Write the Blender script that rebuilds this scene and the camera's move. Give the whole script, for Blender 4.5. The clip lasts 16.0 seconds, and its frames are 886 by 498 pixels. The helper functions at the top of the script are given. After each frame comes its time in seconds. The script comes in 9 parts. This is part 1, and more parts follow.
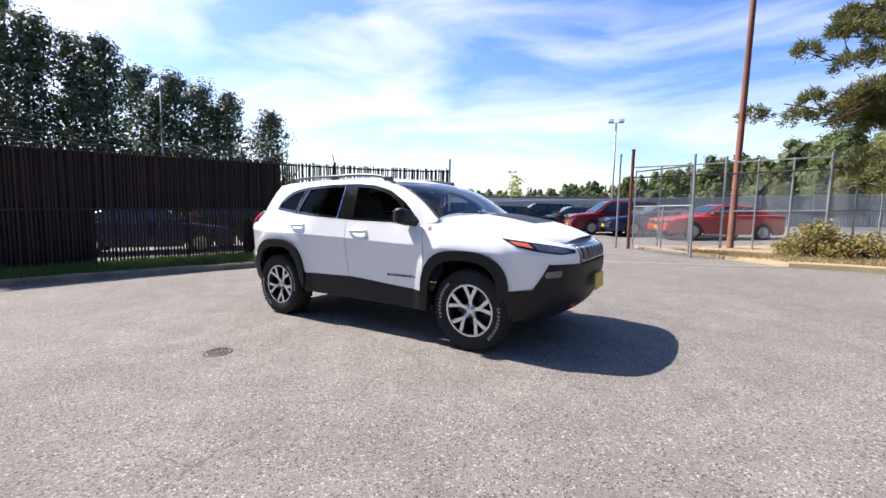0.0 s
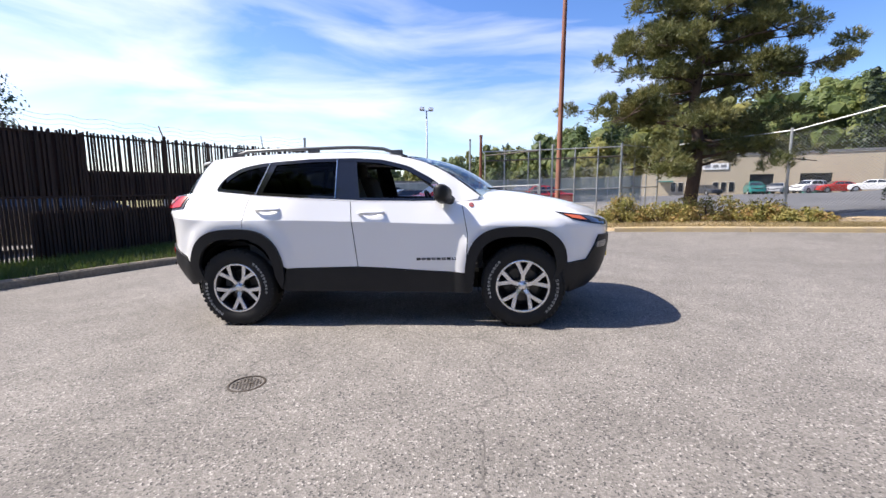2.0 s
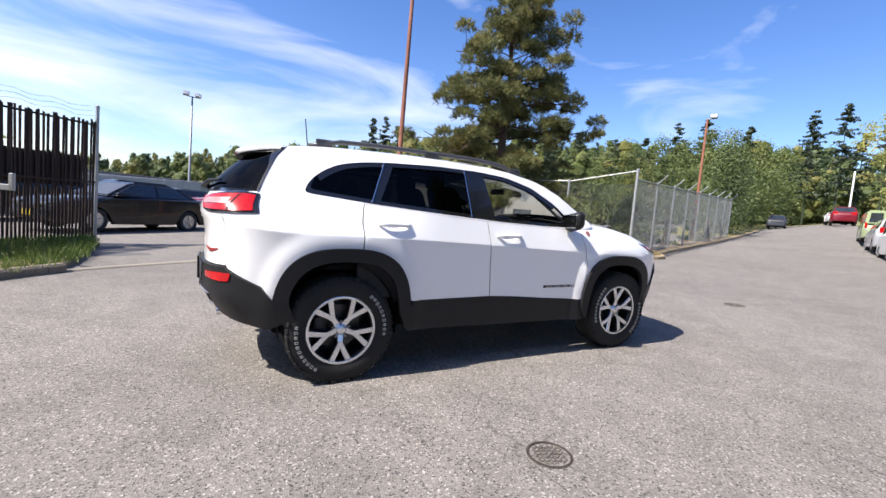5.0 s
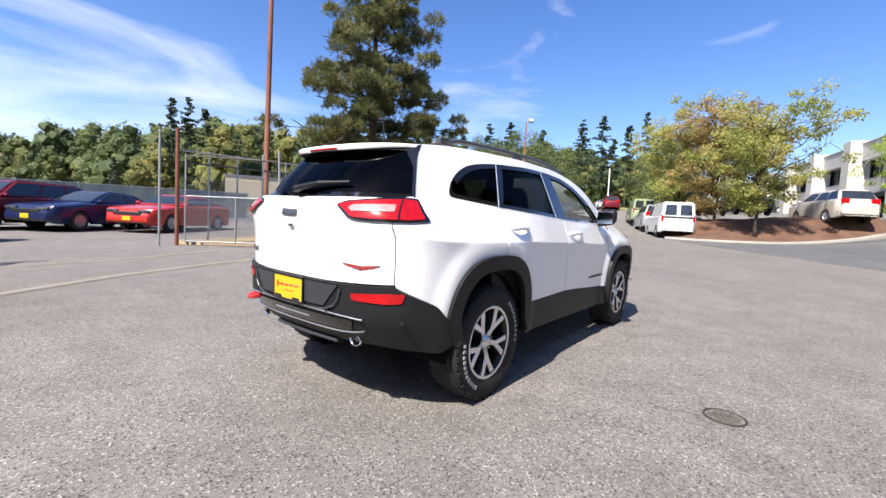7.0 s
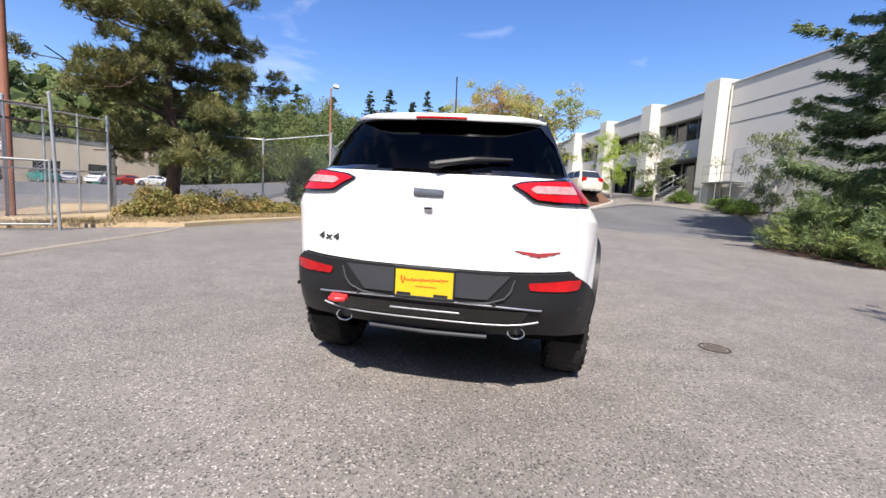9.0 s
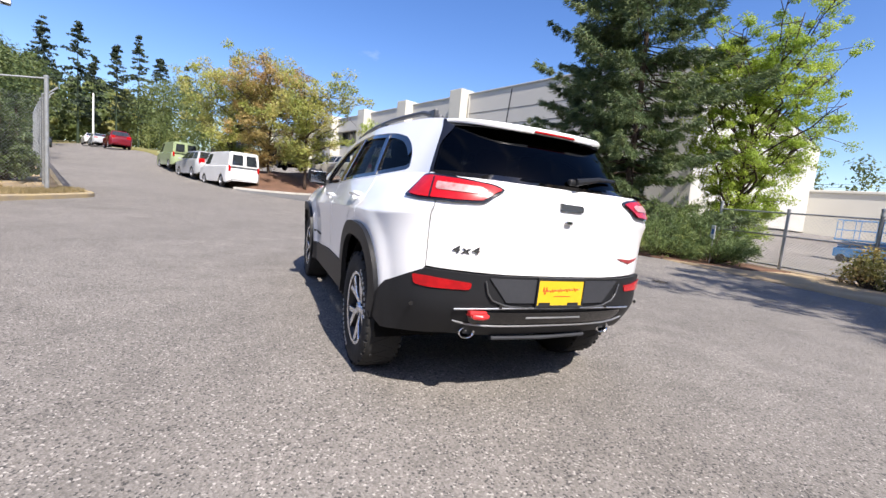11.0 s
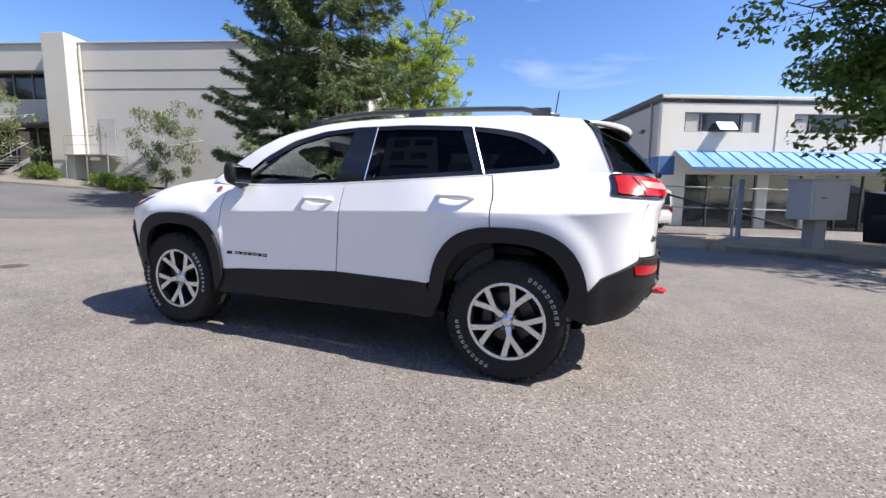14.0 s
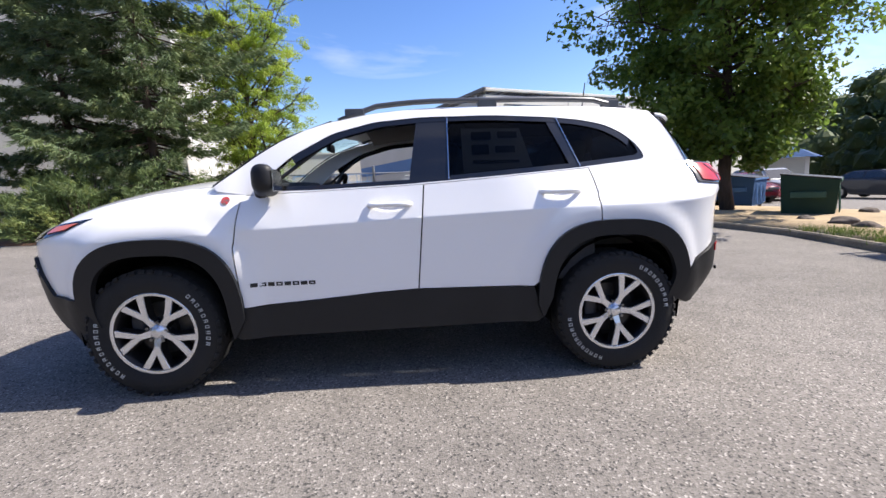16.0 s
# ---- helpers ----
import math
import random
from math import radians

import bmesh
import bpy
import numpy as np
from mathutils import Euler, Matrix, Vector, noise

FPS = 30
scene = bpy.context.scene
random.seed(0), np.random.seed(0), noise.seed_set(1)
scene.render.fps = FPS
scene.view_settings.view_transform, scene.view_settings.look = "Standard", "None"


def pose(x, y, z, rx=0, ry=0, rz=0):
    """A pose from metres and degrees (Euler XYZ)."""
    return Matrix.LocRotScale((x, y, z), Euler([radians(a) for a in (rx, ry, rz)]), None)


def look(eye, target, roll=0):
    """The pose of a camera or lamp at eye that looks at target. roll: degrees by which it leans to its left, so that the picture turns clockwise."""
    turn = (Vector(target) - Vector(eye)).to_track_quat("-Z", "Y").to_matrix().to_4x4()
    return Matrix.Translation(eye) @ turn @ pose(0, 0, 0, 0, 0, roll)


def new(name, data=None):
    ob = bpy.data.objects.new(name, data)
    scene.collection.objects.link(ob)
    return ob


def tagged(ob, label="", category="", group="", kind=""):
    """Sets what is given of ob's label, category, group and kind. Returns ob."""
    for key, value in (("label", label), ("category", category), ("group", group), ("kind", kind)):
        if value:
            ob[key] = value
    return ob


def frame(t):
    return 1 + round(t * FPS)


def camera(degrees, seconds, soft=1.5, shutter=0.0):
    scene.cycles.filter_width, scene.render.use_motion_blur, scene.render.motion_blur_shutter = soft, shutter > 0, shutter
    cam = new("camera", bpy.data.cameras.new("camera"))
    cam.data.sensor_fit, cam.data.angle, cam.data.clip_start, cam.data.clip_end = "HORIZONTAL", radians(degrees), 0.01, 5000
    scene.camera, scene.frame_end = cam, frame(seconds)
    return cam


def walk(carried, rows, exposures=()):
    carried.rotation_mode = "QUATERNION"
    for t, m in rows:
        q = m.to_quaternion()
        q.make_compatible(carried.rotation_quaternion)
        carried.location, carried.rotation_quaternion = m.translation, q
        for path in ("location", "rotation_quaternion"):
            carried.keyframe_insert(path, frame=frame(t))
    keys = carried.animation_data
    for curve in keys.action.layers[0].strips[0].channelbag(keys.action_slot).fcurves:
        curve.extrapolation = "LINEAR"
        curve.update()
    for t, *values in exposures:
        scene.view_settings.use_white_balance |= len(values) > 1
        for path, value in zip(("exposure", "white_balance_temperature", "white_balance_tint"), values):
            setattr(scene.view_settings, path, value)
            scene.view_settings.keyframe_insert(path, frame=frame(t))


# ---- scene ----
cam = camera(92.7, 16.0)
PATH = [
    (0, (3.184, -4.182, 1.328), (2.099, -2.514, 1.13), 1.0),
    (0.5, (2.687, -4.426, 1.319), (1.859, -2.615, 1.131), 1.2),
    (1, (2.138, -4.549, 1.294), (1.456, -2.68, 1.093), 1.4),
    (1.5, (1.605, -4.67, 1.26), (1.208, -2.722, 1.044), 1.3),
    (2, (1.037, -4.686, 1.229), (0.825, -2.714, 0.969), -0.2),
    (2.5, (0.468, -4.684, 1.223), (0.472, -2.697, 0.995), -2.3),
    (3, (-0.094, -4.572, 1.205), (0.097, -2.596, 0.969), -2.7),
    (3.5, (-0.641, -4.419, 1.198), (-0.286, -2.459, 1.017), -0.0),
    (3.7, (-0.871, -4.365, 1.19), (-0.381, -2.434, 1.009), 0.7),
    (5.8, (-2.812, -3.274, 1.143), (-1.651, -1.651, 0.998), 3.6),
    (6, (-2.987, -3.155, 1.131), (-1.739, -1.6, 0.975), 2.5),
    (6.5, (-3.352, -2.778, 1.094), (-1.963, -1.346, 0.943), 1.5),
    (7, (-3.7, -2.357, 1.098), (-2.143, -1.108, 0.971), 3.0),
    (7.5, (-3.997, -1.942, 1.086), (-2.277, -0.934, 0.928), 3.7),
    (8, (-4.194, -1.466, 1.091), (-2.385, -0.627, 0.933), 3.1),
    (8.5, (-4.344, -0.974, 1.072), (-2.425, -0.438, 0.899), 3.7),
    (9, (-4.368, -0.456, 1.06), (-2.409, -0.117, 0.847), 3.1),
    (9.5, (-4.427, 0.056, 1.067), (-2.437, 0.007, 0.882), 2.4),
    (10, (-4.369, 0.572, 1.049), (-2.412, 0.249, 0.791), 2.4),
    (10.2, (-4.333, 0.767, 1.073), (-2.396, 0.342, 0.81), 3.3),
    (12.3, (-3.29, 2.64, 1.075), (-1.877, 1.237, 0.886), 2.5),
    (12.5, (-3.126, 2.762, 1.078), (-1.799, 1.28, 0.871), 1.9),
    (13, (-2.748, 3.047, 1.069), (-1.645, 1.388, 0.897), 1.9),
    (13.5, (-2.337, 3.273, 1.06), (-1.492, 1.477, 0.81), 1.3),
    (14, (-1.853, 3.38, 1.08), (-1.179, 1.512, 0.842), 0.5),
    (14.5, (-1.394, 3.554, 1.11), (-0.937, 1.622, 0.868), -1.4),
    (15, (-0.948, 3.562, 1.111), (-0.672, 1.599, 0.845), -2.5),
    (15.5, (-0.526, 3.505, 1.132), (-0.454, 1.525, 0.857), -2.0),
    (16, (-0.156, 3.339, 1.17), (-0.289, 1.367, 0.866), -3.0),
]
walk(cam, [(t, look(eye, target, roll)) for t, eye, target, roll in PATH], [(0, 0.97, 6620, 14), (6.5, 0.95, 6620, 14), (8.5, 0.84, 6620, 14), (10, 0.87, 6620, 14), (13.5, 0.86, 6620, 14), (16, 0.91, 6620, 14)])

# ---- world, sun and exposure ----
SUN_AZ, SUN_EL = 183.0, 50.0          # where the sun stands: degrees from +x towards +y, and above the horizon
world = bpy.data.worlds.new("world")
scene.world = world
world.use_nodes = True


def sky_nodes():
    nt = world.node_tree
    nt.nodes.clear()
    out = nt.nodes.new("ShaderNodeOutputWorld")
    bg = nt.nodes.new("ShaderNodeBackground")
    sky = nt.nodes.new("ShaderNodeTexSky")
    sky.sky_type, sky.sun_disc = "NISHITA", False
    sky.sun_elevation = radians(SUN_EL)
    sky.sun_rotation = radians(90 - SUN_AZ)
    sky.air_density, sky.dust_density, sky.ozone_density = 1.0, 0.6, 2.2
    # wispy high cloud, thicker away from the blue end of the sky
    tc = nt.nodes.new("ShaderNodeTexCoord")
    mp = nt.nodes.new("ShaderNodeMapping")
    mp.inputs["Scale"].default_value = (1.3, 2.4, 7.0)
    mp.inputs["Rotation"].default_value = (0.12, 0.1, 0.5)
    nz = nt.nodes.new("ShaderNodeTexNoise")
    nz.inputs["Scale"].default_value, nz.inputs["Detail"].default_value = 1.5, 7.0
    nz.inputs["Roughness"].default_value, nz.inputs["Distortion"].default_value = 0.52, 0.5
    dot = nt.nodes.new("ShaderNodeVectorMath")
    dot.operation = "DOT_PRODUCT"
    dot.inputs[1].default_value = (-0.62, 0.55, -0.6)
    lift = nt.nodes.new("ShaderNodeMath")
    lift.operation = "MULTIPLY_ADD"
    lift.inputs[1].default_value = 0.19
    ramp = nt.nodes.new("ShaderNodeValToRGB")
    ramp.color_ramp.elements[0].position, ramp.color_ramp.elements[1].position = 0.47, 0.97
    ramp.color_ramp.elements[1].color = (0.9, 0.9, 0.9, 1)
    mix = nt.nodes.new("ShaderNodeMixRGB")
    mix.inputs[2].default_value = (8.6, 8.8, 9.2, 1)
    L = nt.links.new
    L(tc.outputs["Generated"], mp.inputs[0]), L(mp.outputs[0], nz.inputs["Vector"])
    L(tc.outputs["Generated"], dot.inputs[0]), L(dot.outputs["Value"], lift.inputs[0])
    L(nz.outputs[0], lift.inputs[2]), L(lift.outputs[0], ramp.inputs[0])
    rich = nt.nodes.new("ShaderNodeHueSaturation")
    rich.inputs["Hue"].default_value, rich.inputs["Saturation"].default_value, rich.inputs["Value"].default_value = 0.512, 1.27, 1.32
    L(sky.outputs[0], rich.inputs["Color"])
    L(ramp.outputs[0], mix.inputs[0]), L(rich.outputs[0], mix.inputs[1])
    L(mix.outputs[0], bg.inputs[0]), L(bg.outputs[0], out.inputs[0])
    bg.inputs[1].default_value = 0.090


sky_nodes()
sun = new("sun", bpy.data.lights.new("sun", "SUN"))
sun.data.energy, sun.data.angle, sun.data.color = 4.9, radians(0.53), (1.0, 0.96, 0.88)
sun.matrix_world = look((math.cos(radians(SUN_AZ)) * math.cos(radians(SUN_EL)) * 50, math.sin(radians(SUN_AZ)) * math.cos(radians(SUN_EL)) * 50,
                         math.sin(radians(SUN_EL)) * 50), (0, 0, 0))


# ---- materials ----
def paint(name, c1, c2=None, scale=3.0, rough=0.6, metal=0.0, bump=0.0, fine=60.0, coat=0.0, spread=(0.35, 0.65), stretch=(1, 1, 1), per_piece=0.0,
          spec=0.5, coords="Object"):
    """A surface of two colours mixed by coarse and fine noise, with relief. per_piece: how far pieces differ in brightness."""
    m = bpy.data.materials.new(name)
    m.use_nodes = True
    nt = m.node_tree
    p = nt.nodes["Principled BSDF"]
    L = nt.links.new
    p.inputs["Roughness"].default_value, p.inputs["Metallic"].default_value = rough, metal
    p.inputs["Coat Weight"].default_value, p.inputs["Coat Roughness"].default_value = coat, 0.04
    p.inputs["Specular IOR Level"].default_value = spec
    c2 = c2 or tuple(v * 0.8 for v in c1)
    tc = nt.nodes.new("ShaderNodeTexCoord")
    mp = nt.nodes.new("ShaderNodeMapping")
    mp.inputs["Scale"].default_value = stretch
    L(tc.outputs[coords], mp.inputs[0])
    a, b = nt.nodes.new("ShaderNodeTexNoise"), nt.nodes.new("ShaderNodeTexNoise")
    for n, s, d in ((a, scale, 4.0), (b, fine, 3.0)):
        n.inputs["Scale"].default_value, n.inputs["Detail"].default_value = s, d
        L(mp.outputs[0], n.inputs["Vector"])
    add = nt.nodes.new("ShaderNodeMath")
    add.operation = "MULTIPLY_ADD"
    add.inputs[1].default_value = 0.4
    sub = nt.nodes.new("ShaderNodeMath")
    sub.operation = "MULTIPLY"
    sub.inputs[1].default_value = 0.6
    L(b.outputs[0], add.inputs[0]), L(a.outputs[0], sub.inputs[0]), L(sub.outputs[0], add.inputs[2])
    ramp = nt.nodes.new("ShaderNodeMapRange")
    ramp.inputs[1].default_value, ramp.inputs[2].default_value = spread
    L(add.outputs[0], ramp.inputs[0])
    mix = nt.nodes.new("ShaderNodeMixRGB")
    mix.inputs[1].default_value, mix.inputs[2].default_value = (*c1, 1), (*c2, 1)
    L(ramp.outputs[0], mix.inputs[0])
    last = mix.outputs[0]
    if per_piece:
        info = nt.nodes.new("ShaderNodeObjectInfo")
        hsv = nt.nodes.new("ShaderNodeHueSaturation")
        mr = nt.nodes.new("ShaderNodeMapRange")
        mr.inputs[3].default_value, mr.inputs[4].default_value = 1 - per_piece, 1 + per_piece
        L(info.outputs["Random"], mr.inputs[0]), L(mr.outputs[0], hsv.inputs["Value"]), L(last, hsv.inputs["Color"])
        last = hsv.outputs[0]
    L(last, p.inputs["Base Color"])
    if bump:
        bp = nt.nodes.new("ShaderNodeBump")
        bp.inputs["Strength"].default_value, bp.inputs["Distance"].default_value = bump, 0.02
        L(b.outputs[0], bp.inputs["Height"]), L(bp.outputs[0], p.inputs["Normal"])
    return m


def leafy(name, c1, c2, c3, rough=0.55, through_light=0.35, tone=0.55, grain=0.34):
    """Leaves: colour varies from leaf to leaf, and some light comes through."""
    m = bpy.data.materials.new(name)
    m.use_nodes = True
    nt = m.node_tree
    p = nt.nodes["Principled BSDF"]
    L = nt.links.new
    geo = nt.nodes.new("ShaderNodeNewGeometry")
    ramp = nt.nodes.new("ShaderNodeValToRGB")
    ramp.color_ramp.elements[0].color, ramp.color_ramp.elements[1].color = (*c1, 1), (*c3, 1)
    e = ramp.color_ramp.elements.new(0.5)
    e.color = (*c2, 1)
    tc, nz = nt.nodes.new("ShaderNodeTexCoord"), nt.nodes.new("ShaderNodeTexNoise")
    nz.inputs["Scale"].default_value, nz.inputs["Detail"].default_value = tone, 3.0
    L(tc.outputs["Object"], nz.inputs["Vector"])
    mid = nt.nodes.new("ShaderNodeMath")
    mid.operation = "MULTIPLY_ADD"
    mid.inputs[1].default_value = grain
    half = nt.nodes.new("ShaderNodeMath")
    half.operation = "MULTIPLY_ADD"
    half.inputs[1].default_value, half.inputs[2].default_value = 1.5, -0.25 - 0.5 * grain
    L(nz.outputs[0], half.inputs[0])
    L(geo.outputs["Random Per Island"], mid.inputs[0]), L(half.outputs[0], mid.inputs[2]), L(mid.outputs[0], ramp.inputs[0])
    p.inputs["Roughness"].default_value = rough
    L(ramp.outputs[0], p.inputs["Base Color"])
    tr = nt.nodes.new("ShaderNodeBsdfTranslucent")
    L(ramp.outputs[0], tr.inputs[0])
    mx = nt.nodes.new("ShaderNodeMixShader")
    mx.inputs[0].default_value = through_light
    L(p.outputs[0], mx.inputs[1]), L(tr.outputs[0], mx.inputs[2])
    L(mx.outputs[0], nt.nodes["Material Output"].inputs[0])
    return m


def glass(name, tint, rough=0.0, clear=0.5, gloss=1.0):
    """A window pane: sees through by the tint, mirrors by its gloss."""
    m = bpy.data.materials.new(name)
    m.use_nodes = True
    nt = m.node_tree
    nt.nodes.clear()
    out = nt.nodes.new("ShaderNodeOutputMaterial")
    t, g = nt.nodes.new("ShaderNodeBsdfTransparent"), nt.nodes.new("ShaderNodeBsdfGlossy")
    t.inputs[0].default_value = (*[v * clear for v in tint], 1)
    g.inputs["Roughness"].default_value = rough
    g.inputs[0].default_value = (gloss, gloss, gloss, 1)
    lw = nt.nodes.new("ShaderNodeLayerWeight")
    lw.inputs["Blend"].default_value = 0.5
    up, f = nt.nodes.new("ShaderNodeMath"), nt.nodes.new("ShaderNodeMath")
    up.operation, f.operation = "POWER", "MULTIPLY_ADD"
    up.inputs[1].default_value, f.inputs[1].default_value, f.inputs[2].default_value = 5.0, 0.94, 0.05
    mx = nt.nodes.new("ShaderNodeMixShader")
    L = nt.links.new
    L(lw.outputs["Facing"], up.inputs[0]), L(up.outputs[0], f.inputs[0])
    L(f.outputs[0], mx.inputs[0]), L(t.outputs[0], mx.inputs[1]), L(g.outputs[0], mx.inputs[2]), L(mx.outputs[0], out.inputs[0])
    return m


def asphalt_material():
    """Worn asphalt: pale stones in grey binder, broad stains, hairline cracks, tyre-worn lanes, and dry ground far off."""
    m = bpy.data.materials.new("asphalt")
    m.use_nodes = True
    nt = m.node_tree
    p = nt.nodes["Principled BSDF"]
    L = nt.links.new
    tc = nt.nodes.new("ShaderNodeTexCoord")

    def tex(kind, scale, **kw):
        n = nt.nodes.new("ShaderNodeTex" + kind)
        n.inputs["Scale"].default_value = scale
        for k, v in kw.items():
            n.inputs[k].default_value = v
        L(tc.outputs["Object"], n.inputs["Vector"])
        return n

    def mixed(kind, fac, a, b):
        n = nt.nodes.new("ShaderNodeMixRGB")
        n.blend_type = kind
        for k, v in enumerate((fac, a, b)):
            if hasattr(v, "is_linked"):
                L(v, n.inputs[k])
            elif isinstance(v, tuple):
                n.inputs[k].default_value = (*v, 1)
            else:
                n.inputs[k].default_value = v
        return n.outputs[0]

    def span(src, a, b, lo=0.0, hi=1.0):
        n = nt.nodes.new("ShaderNodeMapRange")
        for k, v in enumerate((a, b, lo, hi)):
            n.inputs[k + 1].default_value = v
        L(src, n.inputs[0])
        return n.outputs[0]

    stones = tex("Voronoi", 105.0)
    grain = tex("Noise", 95.0, Detail=3.0)
    patches = tex("Noise", 0.33, Detail=5.0, Roughness=0.6)
    mottle = tex("Noise", 2.7, Detail=4.0)
    sep = nt.nodes.new("ShaderNodeSeparateColor")
    L(stones.outputs["Color"], sep.inputs[0])
    base = mixed("MIX", span(sep.outputs[0], 0.1, 0.95), (0.146, 0.133, 0.119), (0.234, 0.214, 0.192))
    base = mixed("MIX", span(sep.outputs[1], 0.925, 0.955), base, (0.37, 0.343, 0.31))
    base = mixed("MIX", span(sep.outputs[2], 0.89, 0.92), base, (0.065, 0.062, 0.058))
    base = mixed("MULTIPLY", 0.55, base, span(grain.outputs[0], 0.3, 0.7, 0.7, 1.25))
    base = mixed("MULTIPLY", 0.8, base, span(mottle.outputs[0], 0.3, 0.7, 0.86, 1.1))
    base = mixed("MULTIPLY", 1.0, base, span(patches.outputs[0], 0.35, 0.65, 0.88, 1.07))
    crack = tex("Voronoi", 0.42)
    crack.feature = "DISTANCE_TO_EDGE"
    warp = tex("Noise", 2.2, Detail=6.0)
    vm = nt.nodes.new("ShaderNodeVectorMath")
    vm.operation = "MULTIPLY_ADD"
    vm.inputs[1].default_value = (0.55, 0.55, 0.0)
    L(warp.outputs["Color"], vm.inputs[0]), L(tc.outputs["Object"], vm.inputs[2]), L(vm.outputs[0], crack.inputs["Vector"])
    gate = tex("Noise", 0.21, Detail=1.0)
    line = nt.nodes.new("ShaderNodeMath")
    line.operation = "MULTIPLY"
    L(span(crack.outputs[0], 0.0, 0.004, 0.6, 0.0), line.inputs[0]), L(span(gate.outputs[0], 0.56, 0.62), line.inputs[1])
    base = mixed("MIX", line.outputs[0], base, (0.055, 0.05, 0.045))
    # a crazed patch of fine cracks beside the manhole
    craze = tex("Voronoi", 3.4)
    craze.feature = "DISTANCE_TO_EDGE"
    bend = nt.nodes.new("ShaderNodeVectorMath")
    bend.operation = "MULTIPLY_ADD"
    bend.inputs[1].default_value = (0.16, 0.16, 0.0)
    L(warp.outputs["Color"], bend.inputs[0]), L(tc.outputs["Object"], bend.inputs[2]), L(bend.outputs[0], craze.inputs["Vector"])
    far = nt.nodes.new("ShaderNodeVectorMath")
    far.operation = "DISTANCE"
    far.inputs[1].default_value = (-0.75, -1.75, 0.0)
    L(tc.outputs["Object"], far.inputs[0])
    web = nt.nodes.new("ShaderNodeMath")
    web.operation = "MULTIPLY"
    L(span(craze.outputs[0], 0.0, 0.022, 0.42, 0.0), web.inputs[0]), L(span(far.outputs["Value"], 0.35, 1.15, 1.0, 0.0), web.inputs[1])
    base = mixed("MIX", web.outputs[0], base, (0.06, 0.055, 0.05))
    ln = nt.nodes.new("ShaderNodeVectorMath")
    ln.operation = "LENGTH"
    L(tc.outputs["Object"], ln.inputs[0])
    wild = tex("Noise", 0.08, Detail=6.0)
    base = mixed("MIX", span(ln.outputs["Value"], 84.0, 90.0), base, mixed("MIX", span(wild.outputs[0], 0.4, 0.6), (0.10, 0.11, 0.035), (0.19, 0.155, 0.07)))
    L(base, p.inputs["Base Color"])
    p.inputs["Roughness"].default_value = 0.9
    p.inputs["Specular IOR Level"].default_value = 0.35
    bp = nt.nodes.new("ShaderNodeBump")
    bp.inputs["Strength"].default_value, bp.inputs["Distance"].default_value = 0.6, 0.006
    L(stones.outputs["Distance"], bp.inputs["Height"]), L(bp.outputs[0], p.inputs["Normal"])
    return m


